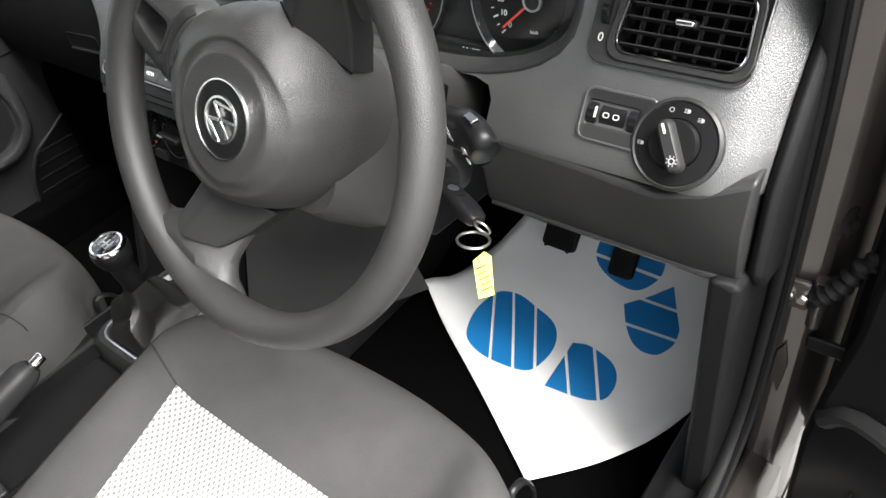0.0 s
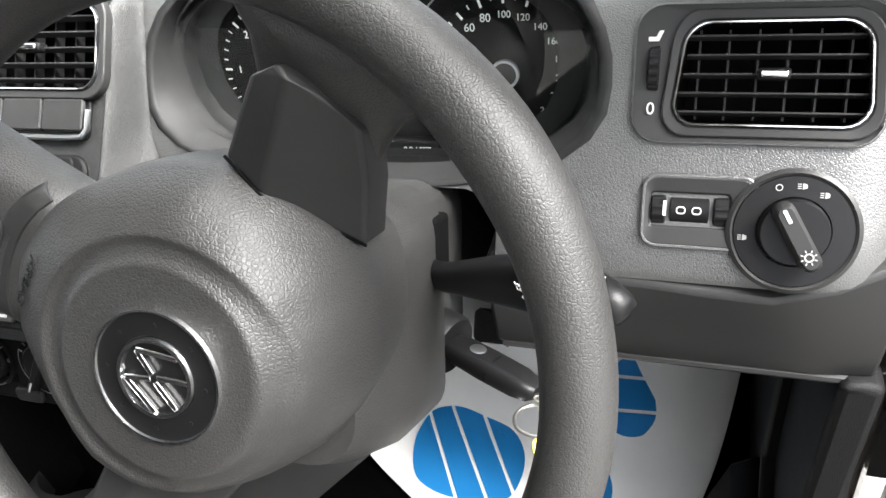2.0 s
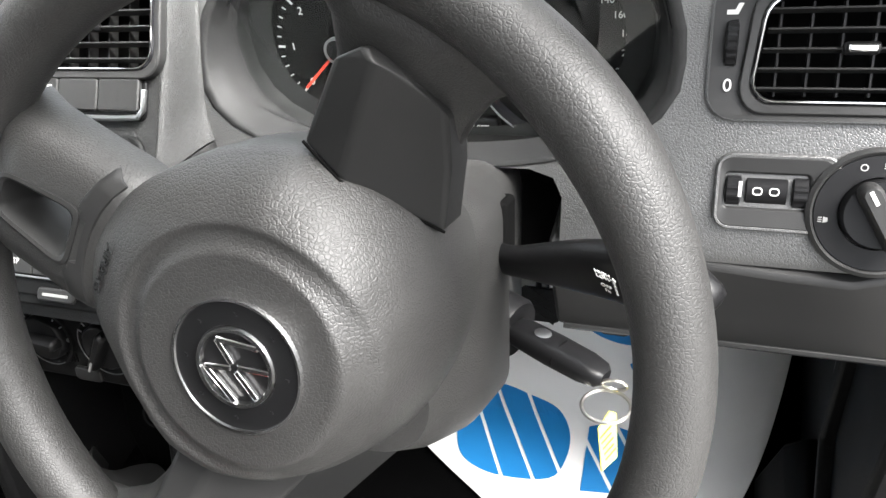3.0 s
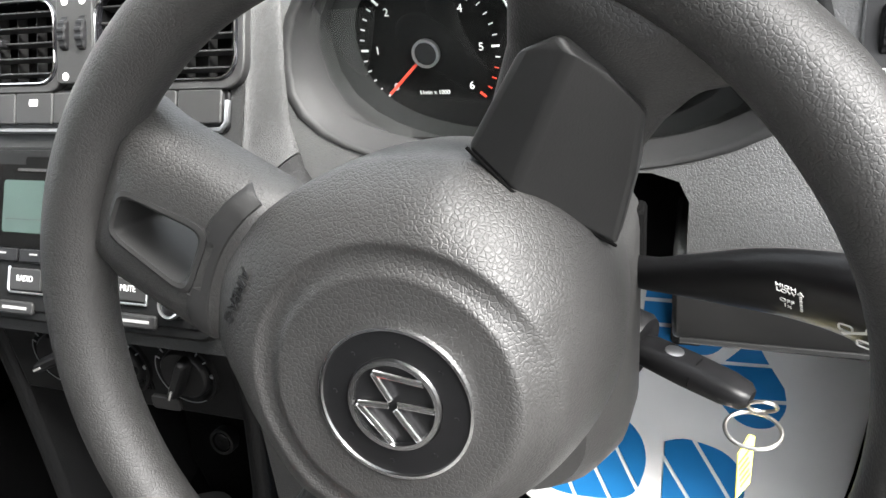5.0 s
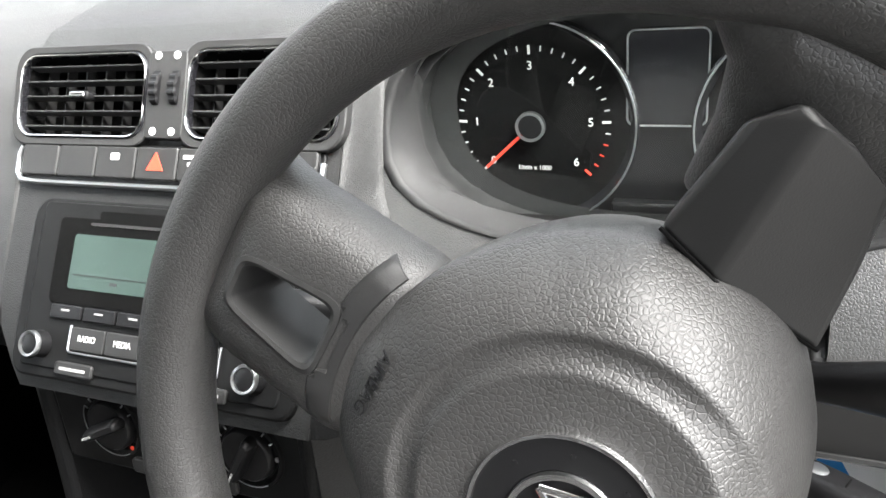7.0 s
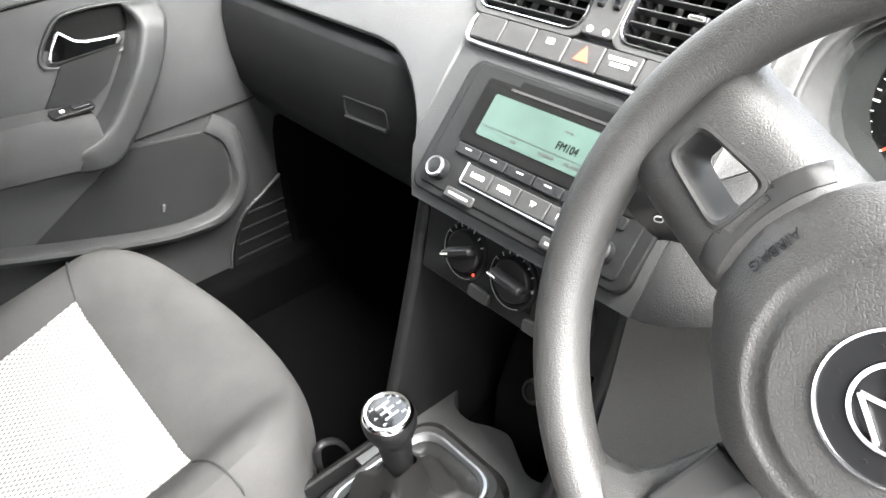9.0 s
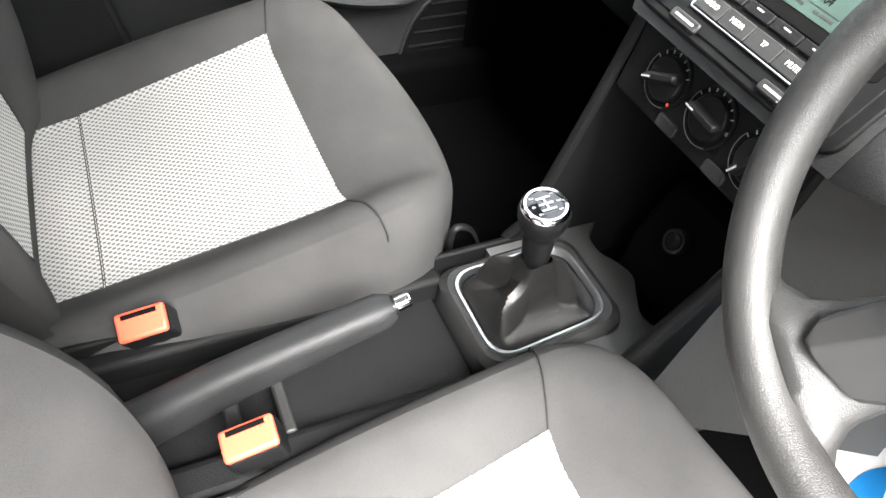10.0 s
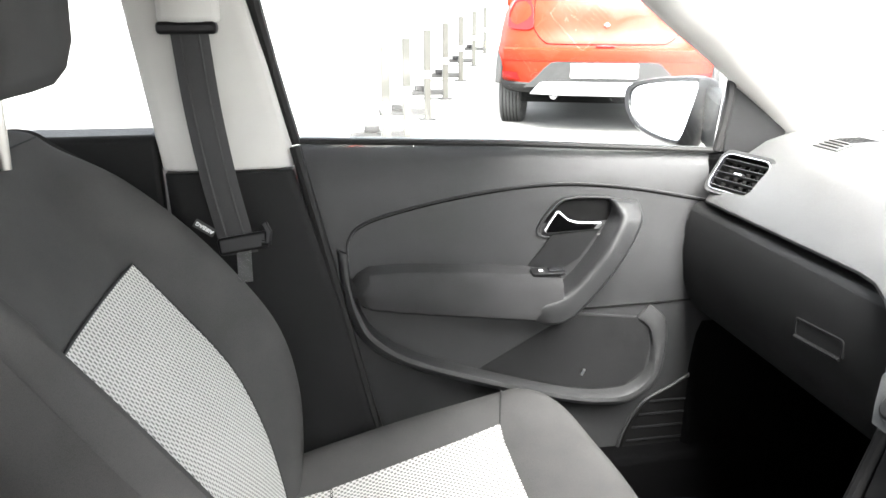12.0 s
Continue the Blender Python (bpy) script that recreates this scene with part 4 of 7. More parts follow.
def stalk(side):
    base = Vector((0.3395 + side * 0.060, 0.160, 0.829))
    pts = [base] + [Vector((0.3395 + side * x, y, z)) for x, y, z in ((0.082, 0.149, 0.836), (0.108, 0.136, 0.849), (0.136, 0.120, 0.865), (0.160, 0.107, 0.873), (0.173, 0.100, 0.873), (0.180, 0.096, 0.868))]
    pts = [Vector(p) for p in spline([tuple(p) for p in pts], 22)]
    rings = []
    for i, p in enumerate(pts):
        k = i / 21
        t = (pts[min(i + 1, 21)] - pts[max(i - 1, 0)]).normalized()
        upv = (Vector((0, -0.25, 1)) - t * Vector((0, -0.25, 1)).dot(t)).normalized()
        sd = t.cross(upv)
        h = lerp([(0, 0.011), (0.18, 0.011), (0.40, 0.017), (0.7, 0.024), (0.92, 0.025), (1, 0.018)], k)
        d = lerp([(0, 0.007), (0.2, 0.007), (0.5, 0.010), (0.95, 0.012), (1, 0.007)], k)
        rings.append([p + upv * y + sd * x for x, y in [(d * math.copysign(abs(math.cos(q)) ** 0.8, math.cos(q)), h * math.copysign(abs(math.sin(q)) ** 0.8, math.sin(q))) for q in [j * math.tau / 20 for j in range(20)]]])
    st = thing("wiper_stalk" if side > 0 else "indicator_stalk", "black column stalk with white printed symbols", "stalk", m=Matrix.Translation(base), group="column stalks")
    part("lever", loft(rings), BLACK, st)
    # printed marks on its driver's side
    p0, p1 = pts[11], pts[20]
    t = (p1 - p0).normalized()
    upv = (Vector((0, -0.25, 1)) - t * Vector((0, -0.25, 1)).dot(t)).normalized()
    out = upv.cross(t) * 1.0
    if out.y > 0:
        out = -out
    fm = Matrix((upv.cross(out), upv, out)).transposed().to_4x4()

    def mark(k, y):
        p = pts[min(21, int(round(k * 21)))]
        return Matrix.Translation(p + upv * y + out * (0.0128 if k > 0.75 else 0.0116)) @ fm
    if side > 0:
        for j, s in enumerate(("HIGH", "LOW", "", "OFF", "1x")):
            if s:
                text(s, 0.0037, mark(0.56, 0.0130 - 0.0034 * j) @ Matrix.Translation((-0.0035, 0, 0)), WHITE, st, "marking")
        for j in range(4):
            part("arrow_dash", box(-0.0005, 0.0005, -0.0010, 0.0010, 0, 0.0004, mark(0.56, 0.0095 - 0.0029 * j) @ Matrix.Translation((0.0028, 0, 0.0002))), WHITE, st)
        part("arrow_head", plate([(-0.0014, 0), (0.0014, 0), (0, 0.0025)], 0, 0.0004, mark(0.56, 0.0115) @ Matrix.Translation((0.0028, 0, 0.0002))), WHITE, st)
        for k, y, w in ((0.70, -0.004, 0.006), (0.82, -0.008, 0.006), (0.86, 0.004, 0.005)):
            part("symbol", frame_plate(rounded(w, 0.005, 0.0015, 4), rounded(w - 0.0014, 0.0036, 0.001, 4), 0.0002, 0.0007, mark(k, y)), WHITE, st)
        part("symbol_bar", box(-0.006, 0.006, -0.0007, 0.0007, 0.0002, 0.0006, mark(0.78, -0.003) @ Matrix.Rotation(radians(35), 4, "Z")), WHITE, st)
        part("rocker", box(-0.007, 0.007, -0.0035, 0.0035, -0.002, 0.003, Matrix.Translation(pts[18] + upv * 0.024) @ fm @ Matrix.Rotation(radians(-90), 4, "X")), GLOSS, st, bevel=0.001)
    else:
        for k, y in ((0.60, 0.0), (0.75, 0.002)):
            part("symbol", frame_plate(rounded(0.006, 0.005, 0.002, 4), rounded(0.0045, 0.0036, 0.0014, 4), 0.0002, 0.0007, mark(k, y)), WHITE, st)
    return st


stalk(1)
stalk(-1)
# ignition lock, key, rings and tag
kb, ke = Vector((0.413, 0.158, 0.764)), Vector((0.470, 0.133, 0.762))
kd = (ke - kb).normalized()
km = facing(kb, kd)
lock = thing("ignition_lock", "round black ignition lock in the column", "ignition lock", m=Matrix.Translation(kb))
part("barrel", lathe([(0.0, -0.03), (0.021, -0.03), (0.021, -0.004), (0.019, -0.001), (0.012, -0.002), (0.0, -0.004)], 36, km, cap=False), BLACK, lock)
key = thing("car_key", "black flip key in the ignition with rings and a yellow tag", "key", m=Matrix.Translation(kb))
side = Vector((0, 0, 1)).cross(kd).normalized()
upk = kd.cross(side)
rings = []
for k, hw, th in ((0.0, 0.0095, 0.0055), (0.1, 0.0115, 0.0070), (0.45, 0.0120, 0.0078), (0.8, 0.0115, 0.0074), (0.95, 0.0095, 0.0060), (1.0, 0.006, 0.004)):
    c = kb.lerp(ke + kd * 0.006, k) - kd * 0.004
    rings.append([c + (side * 0.35 + upk * 0.94).normalized() * (y) + (side * 0.94 - upk * 0.35).normalized() * x for x, y in rounded(2 * hw, 2 * th, min(hw, th) * 0.8, 5)])
part("fob", loft(rings), BLACK, key, "black plastic key fob")
cap_m = facing(kb.lerp(ke, 0.28) + (side * 0.35 + upk * 0.94) * 0.0072, side * 0.35 + upk * 0.94)
part("emblem_disc", lathe([(0.0055, -0.001), (0.0055, 0.0006), (0.0045, 0.0009), (0.0, 0.0007)], 24, cap_m, cap=False), SATIN, key)
part("fob_seam", tube([p for p in [kb.lerp(ke, 0.52) + (side * 0.35 + upk * 0.94) * 0.0080 * math.cos(q) + (side * 0.94 - upk * 0.35) * 0.0122 * math.sin(q) for q in span(0, math.tau, 21)[:-1]]], 0.0005, 5, True), VOID, key)
c1 = Vector((0.4775, 0.130, 0.7590))
part("small_ring", tube([c1 + Vector((0.0075 * math.cos(q), -0.003 * math.sin(q), 0.0085 * math.sin(q))) for q in span(0, math.tau, 29)[:-1]], 0.0011, 8, True), STEEL, key, "steel split ring")
c2 = Vector((0.4735, 0.1205, 0.7500))
part("large_ring", tube([c2 + Vector((0.0145 * math.cos(q), -0.0138 * math.sin(q), 0.0030 * math.sin(q))) for q in span(0, math.tau, 37)[:-1]], 0.0012, 8, True), STEEL, key, "steel key ring")
tg = facing((0.4725, 0.129, 0.6985), (0.86, -0.50, 0.05))
tag = part("tag", plate([(-0.009, -0.024), (0.007, -0.026), (0.010, 0.020), (0.004, 0.028), (-0.008, 0.022)], -0.0004, 0.0004, tg), YELLOW, key, "yellow handwritten paper tag")
for j in range(5):
    part("writing_bar", box(-0.006, 0.005 - 0.001 * (j % 2), 0.012 - 0.007 * j, 0.0135 - 0.007 * j, 0.0004, 0.0007, tg @ Matrix.Rotation(radians(6), 4, "Z")), BLACK, tag)

# ---------------------------------------------------------------- steering wheel, turned well round
TURN = radians(-119)
SW = thing("steering_wheel", "dark grained three-spoke steering wheel turned well round", "steering wheel", m=WM @ Matrix.Rotation(TURN, 4, "Z"))
RC, RA, RB = 0.1705, 0.0150, 0.0165
n_r, n_t = 120, 24
rings = []
for i in range(n_r):
    a = i * math.tau / n_r
    # grip swells at the spokes' shoulders
    sw = 1 + 0.10 * sum(math.exp(-(((math.degrees(a) - c + 180) % 360 - 180) / 14) ** 2) for c in (25, 155))
    ring = []
    for q in range(n_t):
        b = q * math.tau / n_t
        rr = RC + RA * sw * math.cos(b)
        ring.append((rr * math.cos(a) + 0.0007, rr * math.sin(a) + 0.003, RB * sw * math.sin(b)))
    rings.append(ring)
part("rim", loft(rings, True, False, wrap=True), LEATHER, SW, "thick grained rim", local=True)
# hub pad: a dome with a ring groove, drawn in where the spoke covers meet it


def pad_r(a):
    """The pad's outline: drawn in at the top, full towards the lower spoke."""
    d = abs((math.degrees(a) - 90 + 180) % 360 - 180)
    return lerp([(0, 0.074), (30, 0.0755), (50, 0.079), (62, 0.083), (80, 0.0855), (105, 0.0880), (123, 0.0870), (143, 0.0870), (157, 0.0875), (170, 0.0880), (180, 0.0880)], d)


def pad_edge(a):
    """How high the pad's edge stands."""
    d = abs((math.degrees(a) - 90 + 180) % 360 - 180)
    return lerp([(0, -0.030), (55, -0.032), (66, -0.027), (85, -0.009), (105, -0.003), (125, -0.006), (143, 0.001), (157, 0.0085), (180, 0.0115)], d)


def pad_w(k, a):
    s = max(0.0, (k - 0.58) / 0.42)
    w = 0.0238 - (0.0238 - pad_edge(a)) * s**2.0
    w -= 0.010 * max(0.0, (k - 0.84) / 0.16) ** 2.2 * (1 if pad_edge(a) < -0.028 else 0.4 if pad_edge(a) < 0.004 else 0.15)
    g = abs(k * pad_r(a) - 0.0550) / 0.0066
    return w - 0.0026 * max(0.0, 1 - g**2.5) ** 2


rings = []
for k in (0.28, 0.40, *span(0.50, 0.90, 37), 0.92, 0.94, 0.97, 0.99):
    rings.append([(k * pad_r(a) * math.cos(a), k * pad_r(a) * math.sin(a) - 0.0005, pad_w(k, a)) for a in [i * math.tau / 96 for i in range(96)]])
for k, dw in ((1.0, -0.013), (1.0, -0.020), (0.995, -0.034), (0.97, -0.055)):
    rings.append([(k * pad_r(a) * math.cos(a), k * pad_r(a) * math.sin(a) - 0.0005, pad_edge(a) + dw) for a in [i * math.tau / 96 for i in range(96)]])
pad = part("airbag_pad", loft(rings, True, True), PAD, SW, "grained airbag pad", local=True)
text("AIRBAG", 0.0074, pose(0.001, -0.0755, 0.0194, 23, 0, 0), BLACK, pad, "embossed_word", True, 0.0003)
for dx in (0.0, 0.004):
    part("mould_mark", box(-0.0665 + dx, -0.0660 + dx, -0.004, 0.002, 0.0145, 0.0168), SMOOTH, pad, local=True)
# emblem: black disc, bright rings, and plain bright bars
EC = Matrix()
em = part("emblem_disc", lathe([(0.0298, 0.020), (0.0298, 0.0252), (0.019, 0.0252), (0.0185, 0.024), (0.0, 0.024)], 64, EC, cap=False), BLACK, SW, "round black emblem disc", local=True)
part("outer_ring", lathe([(0.0292, 0.0248), (0.0297, 0.0262), (0.0308, 0.0262), (0.0312, 0.0240)], 72, EC, cap=False), BRIGHT, em, "chrome ring", local=True)
part("inner_ring", lathe([(0.0160, 0.0245), (0.0164, 0.0268), (0.0182, 0.0268), (0.0188, 0.0248)], 64, EC, cap=False), BRIGHT, em, "chrome ring", local=True)
for (xa, ya), (xb, yb) in (((-0.0075, 0.0145), (-0.0012, 0.0010)), ((0.0075, 0.0145), (0.0012, 0.0010)), ((-0.0148, 0.0062), (-0.0075, -0.0125)), ((0.0148, 0.0062), (0.0075, -0.0125)), ((-0.0075, -0.0125), (-0.0010, -0.0015)), ((0.0075, -0.0125), (0.0010, -0.0015))):
    d = Vector((xb - xa, yb - ya, 0)).normalized()
    s = Vector((-d.y, d.x, 0)) * 0.0013
    o = [Vector((xa, ya, 0)) + s, Vector((xa, ya, 0)) - s, Vector((xb, yb, 0)) - s, Vector((xb, yb, 0)) + s]
    part("bright_bar", plate([(p.x, p.y) for p in o], 0.024, 0.0266, EC), BRIGHT, em, local=True, bevel=0.0005, smooth=False)
for j in range(8):
    a = radians(22 + 45 * j)
    part("dimple", lathe([(0.0009, 0.0250), (0.0009, 0.0256), (0.0, 0.0257)], 10, EC @ Matrix.Translation((0.0242 * math.cos(a), 0.0242 * math.sin(a), 0)), cap=False), BLACK, em, local=True)
# spoke covers: smooth folded panels to the left and right
for s in (-1, 1):
    P = [(-0.0885, -0.024, -0.0080), (-0.129, -0.020, 0.006), (-0.140, -0.010, 0.008), (-0.136, 0.008, 0.002), (-0.129, 0.025, -0.008), (-0.106, 0.033, -0.022), (-0.0745, 0.041, -0.0355), (-0.0835, -0.002, -0.0050), (-0.137, -0.004, 0.0105)]
    P = [Vector((-s * x, y, z)) for x, y, z in P]
    bm = bmesh.new()
    v = [bm.verts.new(p) for p in P] + [bm.verts.new(p + Vector((0, 0, -0.024))) for p in P[:7]]
    for f in ((0, 1, 8, 7), (1, 2, 8), (2, 3, 8), (3, 4, 8), (4, 5, 7, 8), (5, 6, 7)):
        bm.faces.new([v[i] for i in f])
    for i in range(7):
        j = (i + 1) % 7
        if i == 6:
            bm.faces.new((v[6], v[15], v[9], v[0], v[7]))
        else:
            bm.faces.new((v[i], v[j], v[9 + j], v[9 + i]))
    part("spoke_cover", bm, SMOOTH, SW, "smooth grey spoke cover", local=True, bevel=0.0035, segs=3)
    part("joint", tube([P[6] + Vector((0, 0, -0.001)), P[7] + Vector((0, 0, 0.0002)), P[0] + Vector((0, 0, 0.0))], 0.0008, 6), VOID, SW, local=True)
    # grained arm that carries the rim
    arm_rows = []
    for x, hw, up in ((0.100, 0.026, -0.016), (0.126, 0.029, -0.006), (0.141, 0.034, 0.003), (0.151, 0.046, 0.008), (0.160, 0.066, 0.006)):
        arm_rows.append([(s * x, y, z) for y, z in [(hw + 0.004, up - 0.022), (hw * 0.9, up - 0.012), (hw * 0.3, up - 0.003), (-hw * 0.4, up), (-hw * 0.9, up - 0.005), (-hw, up - 0.012), (-hw, up - 0.026), (hw, up - 0.034)]])
    part("spoke_arm", loft(arm_rows), LEATHER, SW, "grained spoke arm", local=True, bevel=0.005, segs=3)
# lower spoke: a grained web with an open pocket in a smooth bezel
k_n = 48


def ring_at(fx):
    return [fx(i * math.tau / k_n) for i in range(k_n)]


sq = lambda v, p: math.copysign(abs(v) ** p, v)
hole = lambda gx, gy: ring_at(lambda a: (0.003 + gx * (1 + 0.20 * sq(math.sin(a), 0.34)) * sq(math.cos(a), 0.34), -0.1205 + gy * sq(math.sin(a), 0.34)))
web_out = ring_at(lambda a: (0.002 + (0.0405 + 0.020 * max(0.0, -math.sin(a)) ** 3 + 0.013 * max(0.0, math.sin(a)) ** 2) * sq(math.cos(a), 0.45), -0.122 + (0.040 if math.sin(a) < 0 else 0.052) * sq(math.sin(a), 0.6)))
mixr = lambda A, B, t: [(p[0] * (1 - t) + q[0] * t, p[1] * (1 - t) + q[1] * t) for p, q in zip(A, B)]
h1 = hole(0.0148, 0.0228)
rings = [[(x, y, -0.016) for x, y in web_out], [(x, y, -0.010) for x, y in web_out], [(x, y, -0.003) for x, y in mixr(web_out, h1, 0.07)], [(x, y, 0.0045) for x, y in mixr(web_out, h1, 0.22)], [(x, y, 0.0095) for x, y in mixr(web_out, h1, 0.45)], [(x, y, 0.0118) for x, y in mixr(web_out, h1, 0.75)], [(x, y, 0.0125) for x, y in h1], [(x, y, -0.016) for x, y in h1]]
rings = [[(x, y, z - 0.28 * max(0.0, -0.138 - y)) for x, y, z in r] for r in rings]
web_tris = [tri for A, B in zip(rings, rings[1:-1]) for i in range(k_n) for tri in ((A[i], A[i - 1], B[i]), (B[i], A[i - 1], B[i - 1]))]
part("lower_spoke", loft(rings, True, False, wrap=True), LEATHER, SW, "grained lower spoke", local=True)
rings = [[(x, y, 0.010) for x, y in hole(0.0150, 0.0230)], [(x, y, 0.0132) for x, y in hole(0.0146, 0.0226)], [(x, y, 0.0139) for x, y in hole(0.0130, 0.0210)], [(x, y, 0.0130) for x, y in hole(0.0116, 0.0195)], [(x, y, 0.0) for x, y in hole(0.0106, 0.0182)], [(x, y - 0.001, -0.020) for x, y in hole(0.0096, 0.0168)], [(x, y, -0.020) for x, y in hole(0.0148, 0.0222)]]
part("pocket_bezel", loft(rings, True, False, wrap=True), SMOOTH, SW, "smooth grey pocket bezel", local=True)


def web_top(x, y):
    """How high the grained web stands under a point."""
    best = -0.012
    for p, q, r in web_tris:
        det = (q[1] - r[1]) * (p[0] - r[0]) + (r[0] - q[0]) * (p[1] - r[1])
        if abs(det) > 1e-12:
            u = ((q[1] - r[1]) * (x - r[0]) + (r[0] - q[0]) * (y - r[1])) / det
            v = ((r[1] - p[1]) * (x - r[0]) + (p[0] - r[0]) * (y - r[1])) / det
            if u > -1e-6 and v > -1e-6 and u + v < 1 + 1e-6:
                best = max(best, u * p[2] + v * q[2] + (1 - u - v) * r[2])
    return best


rings = []
for a in span(249, 291, 37):
    c, s_ = math.cos(radians(a)), math.sin(radians(a))
    r0 = pad_r(radians(a)) + 0.0010
    row_ = [(0.0, -0.014), (0.0, -0.0006), (0.0009, 0.0008), (0.004, 0.0010), (0.008, 0.0010), (0.0103, 0.0007), (0.0112, -0.0004), (0.0112, -0.010)]
    rings.append([((r0 + d) * c, (r0 + d) * s_ - 0.0015, web_top((r0 + d) * c, (r0 + d) * s_ - 0.0015) + h) for d, h in row_])
part("bezel_band", loft(rings, True, True), SMOOTH, SW, "smooth grey band along the pad", local=True)
part("hub_back", lathe([(0.062, -0.044), (0.066, -0.03), (0.060, -0.01), (0.0, -0.01)], 40), DARK, SW, local=True)

# ---------------------------------------------------------------- tunnel console, gear lever, handbrake
CON = thing("centre_console", "dark plastic tunnel console between the seats", "console", (0, 0, 0.3))
# flanks from the stack down to the tunnel
for s in (-1, 1):
    pts = [(0.124, 0.760, 0.138), (0.104, 0.693, 0.137), (0.083, 0.628, 0.128), (0.062, 0.566, 0.116), (0.045, 0.515, 0.108), (0.02, 0.495, 0.106)]
    bm = bmesh.new()
    front = []
    for y, z, xr in pts:
        x0 = xr if s > 0 else -0.106
        low = 0.10 * max(0, (0.6 - z) / 0.2)
        front.append([(x0 - s * 0.012, y + 0.004, z), (x0, y, z), (x0 + s * 0.004, y + 0.012, z), (x0 + s * 0.004, 0.60, z - low), (x0 - s * 0.014, 0.60, z - low)])
    part("flank", loft(front, True, True, bm), DARK, CON, bevel=0.004)
    part("tunnel_side", loft([[(s * 0.094, y, 0.50), (s * 0.108, y, 0.49), (s * 0.118, y, 0.30), (s * 0.090, y, 0.30)] for y in (-0.60, 0.0, 0.55)]), DARK, CON, bevel=0.005)
# cubby panel, back, roof and floor in deep black, which paints the hollow's shade
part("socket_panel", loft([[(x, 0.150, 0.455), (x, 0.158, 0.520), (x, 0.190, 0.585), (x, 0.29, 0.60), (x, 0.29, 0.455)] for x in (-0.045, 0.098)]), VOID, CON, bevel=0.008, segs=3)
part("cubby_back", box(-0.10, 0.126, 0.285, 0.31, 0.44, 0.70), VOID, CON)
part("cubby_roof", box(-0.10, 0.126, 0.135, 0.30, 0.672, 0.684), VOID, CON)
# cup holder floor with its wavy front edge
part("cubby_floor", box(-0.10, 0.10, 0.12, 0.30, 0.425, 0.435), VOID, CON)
edge_pts = [(-0.104, 0.20), (-0.098, 0.155), (-0.080, 0.128), (-0.050, 0.123), (-0.028, 0.134), (-0.004, 0.140), (0.022, 0.128), (0.048, 0.117), (0.075, 0.128), (0.104, 0.155)]
front_y = [(x, y) for x, y in spline(edge_pts, 30)]
part("shelf", plate([(-0.105, 0.0), *front_y, (0.105, 0.0)], 0.455, 0.492), DASH, CON, bevel=0.006, segs=3)
part("socket", lathe([(0.0135, 0.0), (0.0135, 0.010), (0.0105, 0.010), (0.0100, -0.012), (0.0, -0.012)], 28, facing((0.012, 0.168, 0.552), (0.0, -0.88, 0.46)), cap=False), SMOOTH, CON, "power socket ring")
part("socket_plug", lathe([(0.0095, 0.002), (0.0085, 0.009), (0.0, 0.010)], 24, facing((0.012, 0.168, 0.552), (0.0, -0.88, 0.46)), cap=False), BLACK, CON)
# raised gear platform
gz = 0.492
GC = Vector((-0.012, 0.012, gz))


def gear_outline(w0, w1, l, r, n=8):
    pts = [(-w0, -l), (w0, -l), (w1, l), (-w1, l)]
    out = []
    for i in range(4):
        p, a, b = Vector(pts[i]), Vector(pts[i - 1]), Vector(pts[(i + 1) % 4])
        u, v = (a - p).normalized(), (b - p).normalized()
        for k in range(n):
            t = k / (n - 1)
            q = (p + u * r) * (1 - t) ** 2 + p * 2 * t * (1 - t) + (p + v * r) * t * t
            out.append((q.x, q.y))
    return out


gm4 = Matrix.Translation(GC) @ pose(0, 0, 0, 6, 0, 0)
go = lambda d: gear_outline(0.058 + d, 0.052 + d, 0.066 + d, 0.030)
gl = thing("gear_lever", "manual gear lever with a silver-topped knob and leather gaiter", "gear lever", m=Matrix.Translation(GC))
part("platform", loft([[gm4 @ Vector((x, y, -0.03)) for x, y in go(0.020)], [gm4 @ Vector((x, y, 0.0)) for x, y in go(0.016)], [gm4 @ Vector((x, y, 0.006)) for x, y in go(0.009)], [gm4 @ Vector((x, y, 0.004)) for x, y in go(0.002)]], True, False), SMOOTH, gl, "dark grey console surround")
part("chrome_frame", loft([[gm4 @ Vector((x, y, 0.005)) for x, y in go(0.0035)], [gm4 @ Vector((x, y, 0.0080)) for x, y in go(0.0024)], [gm4 @ Vector((x, y, 0.0080)) for x, y in go(0.0)], [gm4 @ Vector((x, y, 0.002)) for x, y in go(-0.003)]], True, False), SATIN, gl, "satin silver frame")
# gaiter: folds that gather towards the stick
rings = []
top = gm4.inverted() @ Vector((0.0035, -0.004, 0.575))
ol = [Vector((x, y, 0)) for x, y in gear_outline(0.054, 0.048, 0.062, 0.026, 18)]
tri = lambda v: 1 - abs((v % 1.0) - 0.5) * 2
for j, k in enumerate(span(0, 1, 22)):
    ring = []
    for i, p in enumerate(ol):
        a = math.atan2(p.y, p.x) / math.tau
        e = 1 - k
        amp = math.sin(k * math.pi) ** 0.8
        f1, f2 = tri(5 * a + 0.15 + 0.5 * k), tri(9 * a + 0.4 - 0.9 * k)
        rad = max(0.21, e**1.25 * (1 + amp * (0.42 * f1 - 0.30 + 0.16 * f2)) + (1 - e**1.25) * 0.22)
        q = Vector((p.x * rad, p.y * rad, 0)) + Vector((top.x, top.y, 0)) * k**0.8
        h = 0.001 + 0.086 * k**1.25 + amp * (0.026 * f1**1.5 + 0.010 * f2 - 0.014)
        ring.append(gm4 @ Vector((q.x, q.y, h)))
    rings.append(ring)
